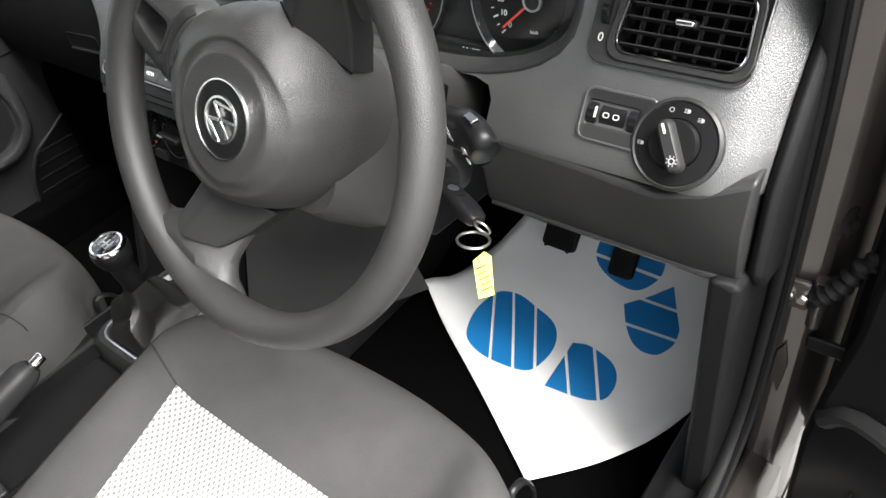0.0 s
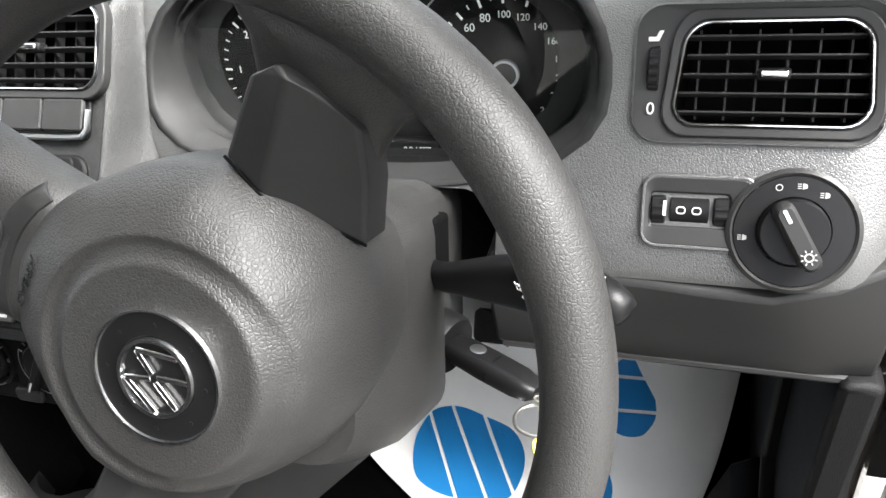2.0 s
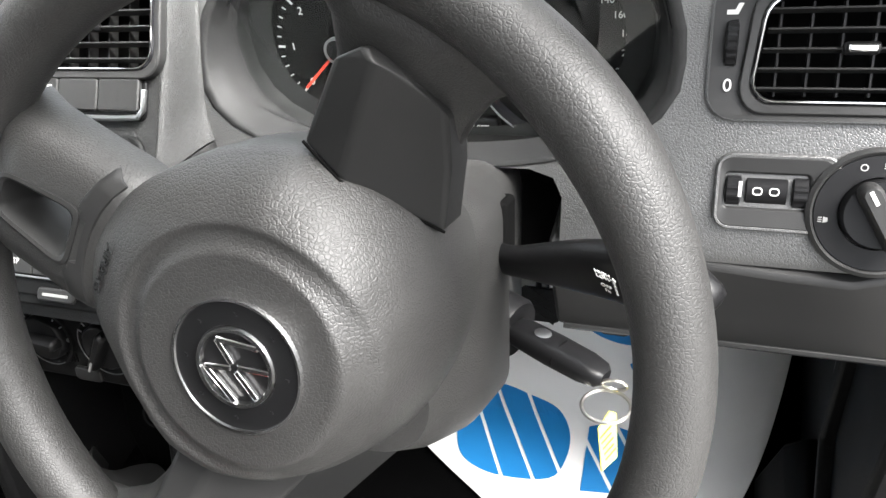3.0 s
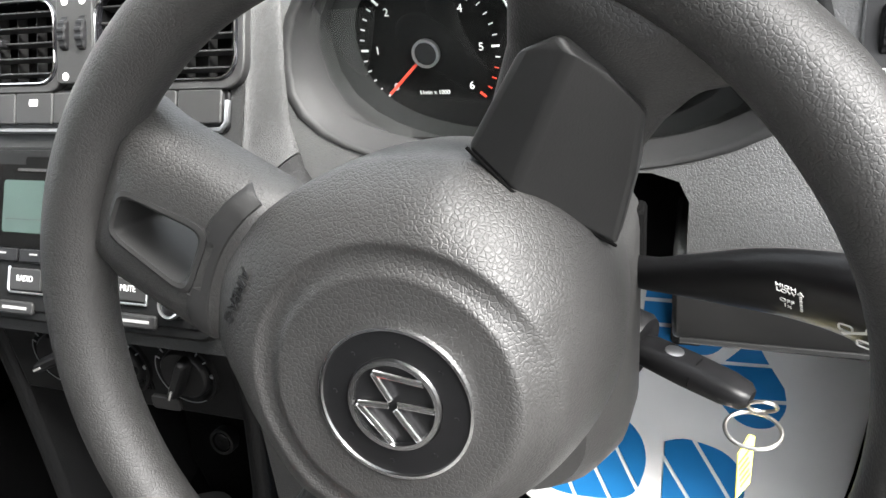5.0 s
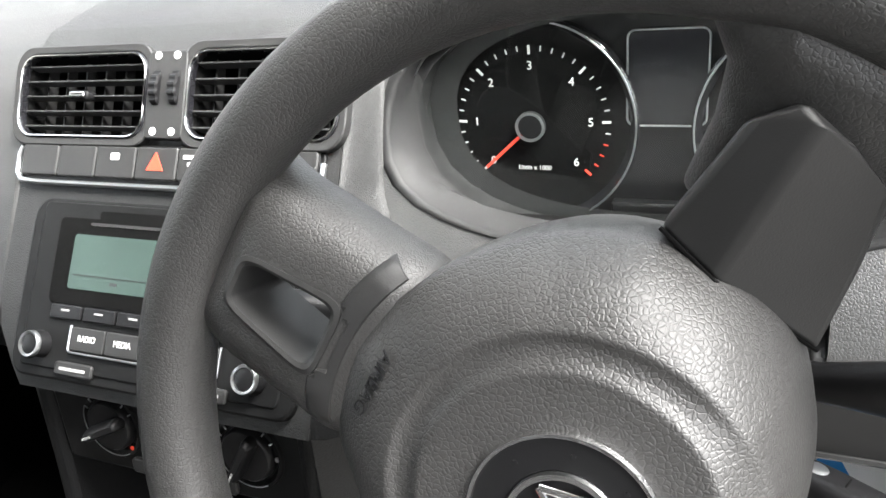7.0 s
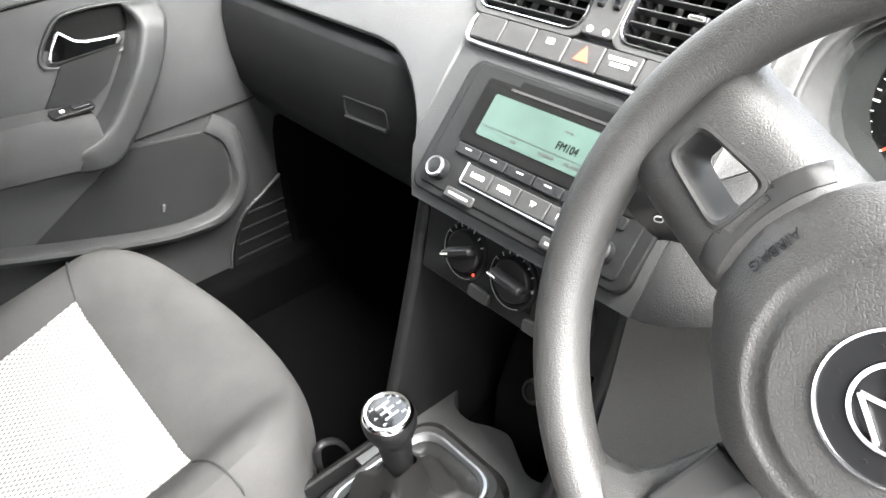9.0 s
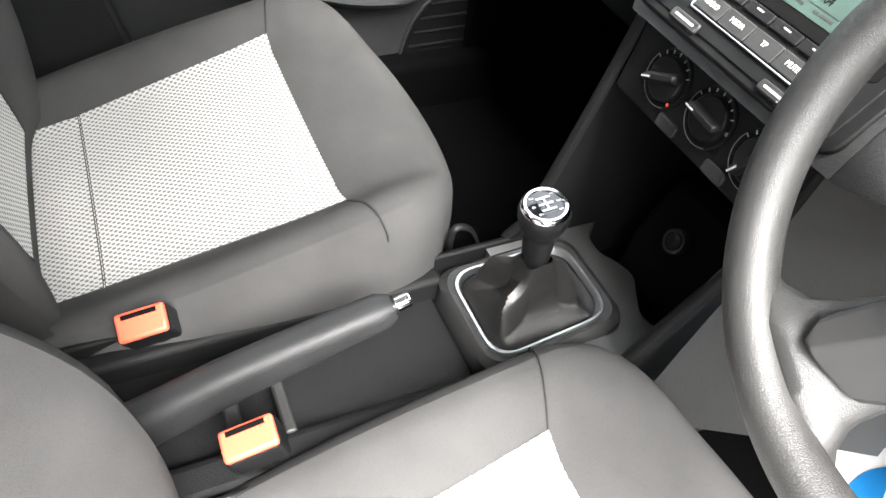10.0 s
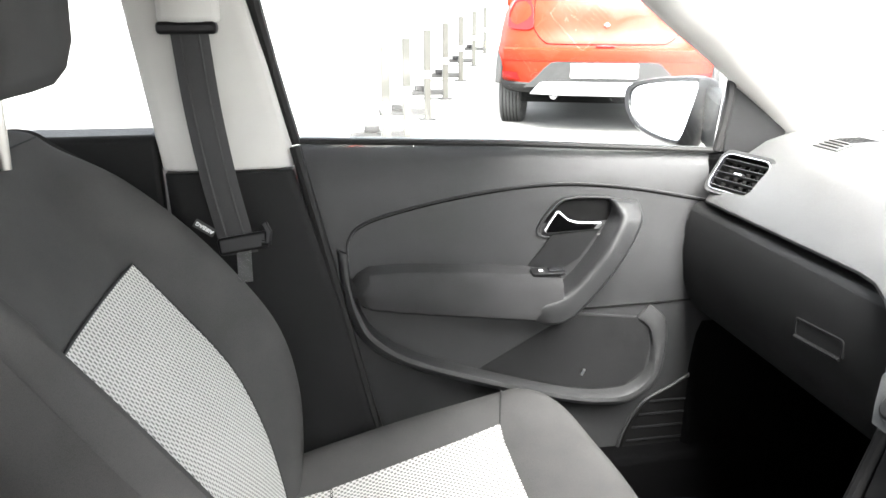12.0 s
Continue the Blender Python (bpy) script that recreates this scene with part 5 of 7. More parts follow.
part("gaiter", loft(rings, True, False), GAITER, gl, "creased black leather gaiter")
# the stick leans a little back and to the driver
kt = Vector((0.004, -0.010, 0.650))
axis = (kt - Vector((-0.006, 0.004, 0.50))).normalized()
km2 = facing(kt, axis, (0, 1, 0))
part("knob", lathe([(0.0115, -0.095), (0.0135, -0.078), (0.0150, -0.055), (0.0158, -0.040), (0.0165, -0.036), (0.0200, -0.030), (0.0236, -0.018), (0.0243, -0.010), (0.0228, -0.004), (0.0215, -0.0025)], 40, km2), BLACK, gl, "black leather-look knob")
part("knob_ring", lathe([(0.0228, -0.0045), (0.0222, -0.0012), (0.0200, 0.0006), (0.0178, 0.0002), (0.0172, -0.0012)], 44, km2, cap=False), CHROME, gl, "chrome ring")
cap = part("shift_plate", lathe([(0.0176, -0.0014), (0.010, -0.0002), (0.0, 0.0001)], 40, km2, cap=False), GLOSS, gl, "black shift pattern plate")
for x in (-0.007, 0.0, 0.007):
    part("pattern_line", box(x - 0.0010, x + 0.0010, -0.007, 0.007, 0.0002, 0.0012, km2), SATIN, cap)
part("pattern_line", box(-0.007, 0.007, -0.0010, 0.0010, 0.0002, 0.0012, km2), SATIN, cap)
for k, (x, y) in enumerate(((-0.010, 0.010), (0.0, 0.0125), (0.010, 0.010), (-0.010, -0.010), (0.0, -0.0125), (0.010, -0.010))):
    text("135246"[k], 0.0058, km2 @ Matrix.Translation((x, y, 0.0004)), SATIN, cap, "gear_number")

# handbrake in its tray
part("tray", box(-0.088, 0.088, -0.62, -0.07, 0.42, 0.458), DARK, CON, bevel=0.004)
part("tray_wall", box(0.046, 0.088, -0.40, -0.085, 0.45, 0.484), DARK, CON, bevel=0.010, segs=3)
part("tray_wall", box(-0.094, -0.072, -0.62, -0.06, 0.45, 0.486), DARK, CON, bevel=0.006, segs=3)
part("tray_divider", box(-0.03, 0.05, -0.268, -0.256, 0.45, 0.485), SMOOTH, CON, bevel=0.003)
part("tray_divider", box(-0.03, 0.05, -0.315, -0.300, 0.45, 0.488), SMOOTH, CON, bevel=0.003)
hb = thing("handbrake", "grey plastic handbrake lever with a silver button", "handbrake", (0.0, -0.3, 0.50))
hp = spline([(0.006, -0.47, 0.470), (0.008, -0.38, 0.500), (0.010, -0.30, 0.532), (0.012, -0.22, 0.558), (0.013, -0.155, 0.576)], 18)
rings = []
for i, p in enumerate(hp):
    k = i / 17
    hw, hh = lerp([(0, 0.020, 0.026), (0.4, 0.0165, 0.023), (0.75, 0.0160, 0.018), (0.97, 0.0155, 0.0155), (1, 0.011, 0.011)], k)
    u = Vector((0, -0.32, 0.95)).normalized()
    rings.append([Vector(p) + Vector((1, 0, 0)) * x + u * y for x, y in rounded(2 * hw, 2 * hh, min(hw, hh) * 0.75, 6)])
part("lever", loft(rings), DOOR, hb, "grained grey grip")
part("button", lathe([(0.0072, -0.004), (0.0072, 0.012), (0.0062, 0.0135), (0.0, 0.0138)], 20, facing((0.0132, -0.152, 0.577), (0.0, 0.96, 0.27)), cap=False), CHROME, hb, "chrome release button")
part("button_collar", lathe([(0.0105, -0.004), (0.0105, 0.002), (0.008, 0.003)], 20, facing((0.0132, -0.155, 0.576), (0.0, 0.96, 0.27)), cap=False), BLACK, hb)

# ---------------------------------------------------------------- front seats
mid_z = [(-0.50, 0.444), (-0.47, 0.450), (-0.397, 0.466), (-0.27, 0.497), (-0.141, 0.527), (-0.095, 0.537), (-0.050, 0.542), (-0.012, 0.536), (0.013, 0.514), (0.024, 0.478), (0.026, 0.43), (0.018, 0.38)]
wide = [(0.225), (0.247), (0.262), (0.268), (0.266), (0.262), (0.252), (0.238), (0.222), (0.208), (0.202), (0.200)]
cross = [(0.0, 0.0), (0.30, 0.001), (0.55, 0.005), (0.64, 0.013), (0.72, 0.030), (0.80, 0.042), (0.88, 0.042), (0.95, 0.024), (0.99, -0.014), (1.0, -0.070), (0.985, -0.15)]
mid_s, wide_s = spline(mid_z, 40), spline([(w,) for w in wide], 40)


def cushion_rows():
    rows = []
    for (y, z), (w,) in zip(mid_s, wide_s):
        nose = max(0.0, min(1.0, (y + 0.10) / 0.13))
        turn_in = 0.062 * max(0.0, min(1.0, (y + 0.13) / 0.15)) ** 1.5
        row = []
        for s in (-1, 1):
            half = [(s * u * w, y - turn_in * u**3, z + dz * (1 - 0.75 * nose) if dz > 0 else z + dz * (1 - 0.2 * nose)) for u, dz in cross]
            row += half[::-1] if s < 0 else half[1:]
        rows.append(row)
    return rows


def cushion_z(x, y):
    ys = [p[0] for p in mid_s][:34]
    z = float(np.interp(y, ys, [p[1] for p in mid_s][:34]))
    w = float(np.interp(y, ys, [p[0] for p in wide_s][:34]))
    return z + float(np.interp(abs(x) / w, [c[0] for c in cross], [c[1] for c in cross]))


back_mid = [(-0.458, 0.470), (-0.468, 0.52), (-0.489, 0.60), (-0.526, 0.69), (-0.588, 0.78), (-0.640, 0.855), (-0.688, 0.925), (-0.715, 0.975), (-0.733, 1.000), (-0.760, 1.005), (-0.780, 0.985), (-0.775, 0.93), (-0.70, 0.72), (-0.60, 0.50), (-0.57, 0.42)]
back_w = [0.222, 0.246, 0.270, 0.284, 0.283, 0.270, 0.247, 0.228, 0.206, 0.190, 0.195, 0.21, 0.235, 0.23, 0.22]
back_b = [0.022, 0.040, 0.062, 0.076, 0.080, 0.072, 0.052, 0.008, 0.002, 0, 0, 0, 0, 0, 0]
bcross = [(0.0, 0.0), (0.30, 0.02), (0.52, 0.07), (0.62, 0.34), (0.73, 0.80), (0.84, 1.0), (0.92, 0.85), (0.98, 0.30), (1.0, -0.5), (0.985, -1.4), (0.94, -2.0)]
bm_s, bw_s, bb_s = spline(back_mid, 52), spline([(v,) for v in back_w], 52), spline([(v,) for v in back_b], 52)


def back_point(i, u, s):
    (y, z), (w,), (b,) = bm_s[i], bw_s[i], bb_s[i]
    f = float(np.interp(abs(u), [c[0] for c in bcross], [c[1] for c in bcross]))
    dep = b * f if f > 0 else f * 0.035
    return (s * abs(u) * w, y + dep * 0.90, z + dep * 0.25)


def back_rows(a=0, c=52):
    rows = []
    for i in range(a, c):
        row = []
        for s in (-1, 1):
            us = [q[0] for q in bcross] if i < 36 else [0.0, 0.2, 0.4, 0.55, 0.68, 0.78, 0.86, 0.93, 0.97, 0.99, 1.0]
            half = [back_point(i, u, s) for u in us]
            row += half[::-1] if s < 0 else half[1:]
        rows.append(row)
    return rows


def seat(at):
    """A bolstered front seat; built at the passenger's place with its middle at x = 0, then set at `at`."""
    st = thing("front_seat", "dark grey cloth front seat with pale woven centre panels", "car seat", (0, -0.2, 0.40), group="front seats")
    cu = part("cushion", loft(cushion_rows(), False, False), CLOTH, st, "dark grey bolstered cushion", sub=1)
    # woven centre panels, set in with a seam
    w_ins = lambda y: lerp([(-0.50, 0.150), (-0.397, 0.155), (-0.141, 0.176)], y)
    pf = part("centre_panel", grid(lambda u, y: (u * w_ins(y), y, cushion_z(u * w_ins(y), y) + 0.0028), span(-1, 1, 21), span(-0.3953, -0.141, 16)), WOVEN_SEAT, cu, "pale grey woven centre panel")
    pr = part("rear_panel", grid(lambda u, y: (u * w_ins(y), y, cushion_z(u * w_ins(y), y) + 0.0028 - 0.0016 * max(0, (y + 0.404) / 0.008)), span(-1, 1, 21), span(-0.47, -0.3965, 6)), WOVEN_SEAT, cu, "pale grey woven panel")
    for pnl, ys in ((pf, span(-0.392, -0.141, 16)), (pr, span(-0.47, -0.398, 6))):
        rim = [(-w_ins(y), y, cushion_z(w_ins(y), y) + 0.0022) for y in ys] + [(u * w_ins(ys[-1]), ys[-1], cushion_z(u * w_ins(ys[-1]), ys[-1]) + 0.0022) for u in span(-0.9, 0.9, 13)] + [(w_ins(y), y, cushion_z(w_ins(y), y) + 0.0022) for y in ys[::-1]]
        part("seam", tube(rim, 0.0006, 6), CLOTH, pnl)
    for s in (-1, 1):
        w = w_ins(-0.141)
        line = [(s * (w + d), -0.141 + 0.26 * d, cushion_z(w + d, -0.141 + 0.26 * d) + 0.0010) for d in span(0.0, 0.085, 9)]
        part("seam", tube(line, 0.0011, 6), CLOTH_DARK, cu)
    bk = part("backrest", loft(back_rows(), False, False), CLOTH, st, "dark grey bolstered backrest", sub=1)
    i0, i1 = 2, 17.5

    def ins(u, i):
        a, b = int(i), min(int(i) + 1, 51)
        t = i - a
        k = 0.487
        p, q = Vector(back_point(a, u * k, 1 if u > 0 else -1)), Vector(back_point(b, u * k, 1 if u > 0 else -1))
        return p.lerp(q, t) + Vector((0, 0.0036, 0.0018))
    rows = [[ins(u, i) for u in span(-1, 1, 21)] for i in span(i0, i1, 30)]
    bp = part("back_panel", loft(rows, False, False), WOVEN_BACK, bk, "pale grey woven back panel")
    rim = [r[0] for r in rows] + rows[-1][1:-1] + [r[-1] for r in rows[::-1]]
    part("seam", tube(rim, 0.0017, 6), CLOTH_DARK, bp)
    for s in (-1, 1):
        part("seam", tube([Vector(back_point(i, lerp([(4, 0.955), (9, 0.93), (15, 0.955)], i), s)) + Vector((s * 0.0005, 0.0005, 0.0005)) for i in range(4, 15)], 0.0009, 6), CLOTH_DARK, bk)
        part("side_valance", box(s * 0.20 - 0.03, s * 0.20 + 0.03, -0.50, -0.03, 0.30, 0.46), DARK, st, bevel=0.012, segs=3)
        part("runner", box(s * 0.17 - 0.015, s * 0.17 + 0.015, -0.62, 0.02, 0.295, 0.325), STEEL, st, bevel=0.003)
    # headrest on two posts
    hr = part("headrest", loft([[(x, -0.700 + y, z + 0.020) for x, y in rounded(2 * hw, 2 * hd, min(hw, hd) * 0.85, 8)] for z, hw, hd in ((1.040, 0.070, 0.026), (1.046, 0.098, 0.042), (1.062, 0.118, 0.053), (1.09, 0.130, 0.060), (1.14, 0.134, 0.062), (1.20, 0.126, 0.056), (1.228, 0.100, 0.042), (1.236, 0.06, 0.02))]), CLOTH, st, "dark cloth headrest")
    for s in (-1, 1):
        part("post", tube([(s * 0.055, -0.715, 0.98), (s * 0.055, -0.712, 1.06)], 0.006, 10), STEEL, hr)
    part("shoulder_seam", tube([Vector(back_point(28, abs(u), 1 if u > 0 else -1)) + Vector((0, 0.001, 0.001)) for u in span(-0.95, 0.95, 19)], 0.0010, 6), CLOTH_DARK, bk)
    part("adjuster_loop", tube(spline([(0.200, -0.020, 0.445), (0.205, -0.026, 0.470), (0.203, -0.020, 0.492), (0.203, 0.000, 0.485), (0.203, 0.014, 0.455), (0.205, 0.012, 0.435)], 20), 0.0045, 8, flat=0.5), BLACK, st, "black adjuster strap")
    part("adjuster_bar", box(-0.004, 0.004, -0.075, 0.0, -0.004, 0.004, Matrix.Translation((0.203, -0.018, 0.444)) @ pose(0, 0, 0, 6, 0, 0)), STEEL, st, bevel=0.001)
    st.matrix_basis = Matrix.Translation(at) @ st.matrix_basis
    return st


p_seat = seat(Vector((-HX, 0, 0)))
d_seat = copy_thing(p_seat, Matrix.Translation((2 * HX - 0.008, 0.075, -0.008)) @ p_seat.matrix_basis)
tagged(p_seat, "dark grey cloth passenger seat with pale woven centre panels")
tagged(d_seat, "dark grey cloth driver seat with pale woven centre panels")


def buckle(at, lean, name="belt_buckle"):
    b = thing(name, "black seat belt buckle with an orange release button", "belt buckle", at, group="belt buckles")
    m = Matrix.Translation(at) @ Matrix.Rotation(radians(lean), 4, "Y") @ pose(0, 0, 0, 14, 0, 0)
    part("stalk", box(-0.010, 0.010, -0.006, 0.006, -0.14, -0.02, m), BLACK, b, bevel=0.003)
    part("body", box(-0.0145, 0.0145, -0.0235, 0.0235, -0.040, -0.004, m), BLACK, b, bevel=0.004, segs=3)
    part("release_button", box(-0.0135, 0.0135, -0.0225, 0.0225, -0.016, 0.0, m), ORANGE, b, "orange release button", bevel=0.003)
    part("tongue_slot", box(-0.0105, -0.0060, -0.016, 0.016, -0.004, 0.0008, m), VOID, b)


buckle((-0.068, -0.364, 0.543), 26)
buckle((0.082, -0.302, 0.552), 10)

# ---------------------------------------------------------------- passenger's door
DR = thing("passenger_door", "dark grey moulded car door trim with grab handle", "car door", (-0.66, -0.1, 0.3))
belt_line = [(-0.42, 0.952), (-0.1, 0.940), (0.26, 0.918), (0.36, 0.912)]
rear_edge = [(0.32, -0.275), (0.50, -0.322), (0.725, -0.371), (0.952, -0.422)]


def door_x(y, z):
    """How far in the trim stands: out at the sill, in at the arm, out again at the belt line."""
    return -0.668 + 0.022 * math.exp(-((z - 0.72) / 0.16) ** 2) - 0.34 * max(0.0, z - 0.885)


rows = []
for t in span(0, 1, 28):
    row = []
    for u in span(0, 1, 40):
        z1 = 0.93
        yb = lerp(rear_edge, 0.30 + 0.65 * t) + 0.004
        y = yb + (0.40 - yb) * u
        z = 0.32 + (lerp(belt_line, y) - 0.32) * t
        row.append((door_x(y, z), y, z))
    rows.append(row)
shelf_row = [(x - 0.055, y, z + 0.003) for x, y, z in rows[-1]]
part("trim_panel", loft(rows + [[(x - 0.008, y, z + 0.006) for x, y, z in rows[-1]], shelf_row], False, False), DOOR, DR, "dark grained door trim")
# black loudspeaker grille low at the front, with a few ribs
grille_edge = [(0.325, 0.108), (0.412, 0.127), (0.443, 0.140), (0.477, 0.163), (0.502, 0.210), (0.534, 0.263), (0.585, 0.330), (0.62, 0.36)]
grille_point = lambda u, z: (door_x(0, z) + (0.004 if u > 0.01 else -0.003), lerp(grille_edge, z) + (0.403 - lerp(grille_edge, z)) * u, z)
gri = part("speaker_grille", grid(grille_point, [0, 0.02, 0.3, 0.6, 1.0], span(0.325, 0.62, 24)), VOID, DR, "black ribbed loudspeaker grille")
for k in range(6):
    part("rib", tube([grille_point(u, 0.345 + 0.026 * k) for u in span(0.04, 0.9, 8)], 0.0022, 6), BLACK, gri)
part("grille_rim", tube([(door_x(0, z) + 0.003, lerp(grille_edge, z) - 0.002, z) for z in span(0.335, 0.56, 24)], 0.0030, 6), DOOR, DR)
# upper insert outlined by a long arched seam
arch = spline([(-0.355, 0.770), (-0.352, 0.806), (-0.326, 0.832), (-0.241, 0.855), (-0.149, 0.871), (-0.062, 0.880), (0.015, 0.880), (0.108, 0.870), (0.200, 0.853), (0.260, 0.840)], 46)
part("arch_seam", tube([(door_x(y, z) + 0.0012, y, z) for y, z in arch], 0.0022, 6), DOOR, DR)
part("arch_groove", tube([(door_x(y, z) + 0.0006, y, z - 0.0032) for y, z in arch], 0.0014, 6), VOID, DR)
on_door = lambda x: Matrix(((0, 0, 1, x), (1, 0, 0, 0), (0, 1, 0, 0), (0, 0, 0, 1)))
# padded arm rest, round at its rear end
arm = []
for y in span(-0.353, -0.020, 24):
    e = max(0.0, (-0.318 - y) / 0.035)
    f = math.sqrt(max(0.05, 1 - e * e))
    top = lerp([(-0.353, 0.752), (-0.327, 0.764), (-0.276, 0.766), (-0.153, 0.759), (-0.064, 0.750), (-0.015, 0.741)], y) - 0.010 * e**2
    low = lerp([(-0.353, 0.722), (-0.336, 0.704), (-0.218, 0.686), (-0.092, 0.670), (-0.020, 0.660)], y) + 0.010 * e**2
    x1 = -0.648 + 0.050 * f
    arm.append([(-0.668, y, top - 0.001), (-0.640, y, top), (x1 - 0.014, y, top - 0.003), (x1 - 0.004, y, top - 0.012), (x1, y, top - 0.028), (x1 - 0.001, y, low + 0.022), (x1 - 0.007, y, low + 0.006), (x1 - 0.018, y, low), (-0.668, y, low)])
part("armrest", loft(arm), CLOTH_DARK, DR, "padded dark armrest", bevel=0.004, segs=3)
# flat-faced grab handle from the arm rest up to the door pull
g_in = spline([(-0.075, 0.702), (-0.059, 0.704), (-0.011, 0.721), (0.031, 0.767), (0.060, 0.812), (0.070, 0.836), (0.064, 0.856)], 26)
g_out = spline([(-0.060, 0.664), (-0.027, 0.660), (0.002, 0.672), (0.040, 0.712), (0.085, 0.772), (0.112, 0.822), (0.115, 0.850)], 26)
rings = []
for i, (a, b) in enumerate(zip(g_in, g_out)):
    k = i / 25
    face = lerp([(0, -0.603), (0.2, -0.596), (0.6, -0.596), (0.85, -0.610), (1.0, -0.634)], k)
    at = lambda t, x: (x, a[0] + (b[0] - a[0]) * t, a[1] + (b[1] - a[1]) * t)
    rings.append([at(0.0, -0.662), at(0.02, face - 0.010), at(0.12, face - 0.002), at(0.28, face), at(0.78, face - 0.002), at(0.94, face - 0.008), at(1.0, face - 0.018), at(1.0, -0.662)])
part("grab_handle", loft(rings), DOOR, DR, "smooth grey grab handle", bevel=0.002)
# flat dark plate paints the shade behind the handle
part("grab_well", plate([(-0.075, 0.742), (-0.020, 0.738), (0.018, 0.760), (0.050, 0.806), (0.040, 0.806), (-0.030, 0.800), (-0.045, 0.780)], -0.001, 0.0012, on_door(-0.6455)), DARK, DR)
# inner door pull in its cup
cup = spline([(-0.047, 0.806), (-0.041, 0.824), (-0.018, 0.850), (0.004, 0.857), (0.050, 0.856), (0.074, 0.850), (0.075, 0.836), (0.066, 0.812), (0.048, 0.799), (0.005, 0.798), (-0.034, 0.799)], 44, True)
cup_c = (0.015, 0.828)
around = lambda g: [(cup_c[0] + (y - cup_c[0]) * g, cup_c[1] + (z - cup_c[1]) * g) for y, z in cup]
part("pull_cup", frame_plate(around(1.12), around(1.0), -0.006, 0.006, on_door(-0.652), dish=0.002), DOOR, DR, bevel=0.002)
# flat black sheet as the shade inside the cup
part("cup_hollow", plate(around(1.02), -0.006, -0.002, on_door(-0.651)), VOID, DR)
lever = [(-0.044, 0.808), (-0.036, 0.824), (-0.026, 0.839), (-0.020, 0.842), (-0.014, 0.836), (-0.004, 0.827), (0.008, 0.823), (0.030, 0.821), (0.052, 0.820), (0.055, 0.812), (0.048, 0.806), (0.010, 0.804), (-0.025, 0.803), (-0.040, 0.803)]
part("door_pull", plate(lever, -0.004, 0.006, on_door(-0.648)), CHROME, DR, "chrome inner door pull", bevel=0.003, segs=3)
# window switch
wsm = facing((-0.617, -0.043, 0.7495), (0.25, 0, 1), (0, 1, 0)) @ Matrix.Rotation(radians(90), 4, "Z")
wsw = part("window_switch", plate(rounded(0.056, 0.020, 0.006, 5), -0.003, 0.0025, wsm), BLACK, DR, "black window switch", bevel=0.001)
part("rocker", plate(rounded(0.024, 0.012, 0.003, 5, 0.012, 0), 0.0025, 0.0055, wsm), GLOSS, wsw, bevel=0.001)
part("icon", plate(rounded(0.006, 0.005, 0.001, 4, -0.012, 0), 0.0025, 0.0031, wsm), WHITE, wsw)
# pocket: a broad swept shoulder round a bin, its shade laid in as a dark sheet
r_in = spline([(-0.354, 0.785), (-0.350, 0.735), (-0.336, 0.690), (-0.314, 0.655), (-0.259, 0.616), (-0.149, 0.574), (-0.013, 0.531), (0.057, 0.517), (0.114, 0.519), (0.150, 0.546), (0.157, 0.590), (0.150, 0.627), (0.128, 0.648)], 60)
r_out = spline([(-0.372, 0.795), (-0.366, 0.730), (-0.354, 0.670), (-0.325, 0.625), (-0.262, 0.586), (-0.150, 0.545), (-0.015, 0.506), (0.060, 0.490), (0.122, 0.490), (0.172, 0.525), (0.186, 0.590), (0.182, 0.640), (0.150, 0.672)], 60)
rings = []
for i, (a, b) in enumerate(zip(r_in, r_out)):
    lift = lerp([(0, 0.004), (0.10, 0.018), (0.25, 0.026), (0.65, 0.024), (0.85, 0.012), (1.0, 0.002)], i / 59)
    at = lambda t, x: (x, a[0] + (b[0] - a[0]) * t, a[1] + (b[1] - a[1]) * t)
    rings.append([at(-0.05, -0.668), at(0.0, -0.645 + lift * 0.6), at(0.14, -0.645 + lift * 0.93), at(0.38, -0.645 + lift), at(0.68, -0.645 + lift * 0.8), at(0.90, -0.645 + lift * 0.25), at(1.0, -0.655), at(1.0, -0.672)])
part("pocket_rim", loft(rings), DOOR, DR, "broad rounded pocket rim")
part("bin_back", plate([(y, z) for y, z in r_in[6:]] + [(0.124, 0.648), (0.007, 0.664), (-0.340, 0.700)], -0.004, 0.0012, on_door(-0.6480)), DOOR, DR)
# slanted dark sheet that paints the shade on the bin's back
part("bin_shade", plate([(-0.145, 0.574), (0.007, 0.661), (0.124, 0.647), (0.147, 0.627), (0.154, 0.590), (0.147, 0.548), (0.113, 0.522), (0.057, 0.519), (-0.013, 0.534)], 0.0008, 0.0022, on_door(-0.6472)), DARK, DR)
part("armrest_seam", tube([(-0.6440, y, lerp([(-0.335, 0.698), (-0.218, 0.684), (-0.09, 0.668), (0.0, 0.661)], y)) for y in span(-0.335, 0.0, 14)], 0.0016, 6), VOID, DR)
part("lower_seam", tube([(door_x(y, 0.67) + 0.0010, y, 0.668 + 0.006 * (y / 0.26)) for y in span(0.02, 0.26, 8)], 0.0015, 6), VOID, DR)
# small satin peg added as a glint in the bin
part("bin_glint", tube([(-0.6440, 0.034, 0.548), (-0.640, 0.037, 0.560)], 0.0022, 6), SATIN, DR)
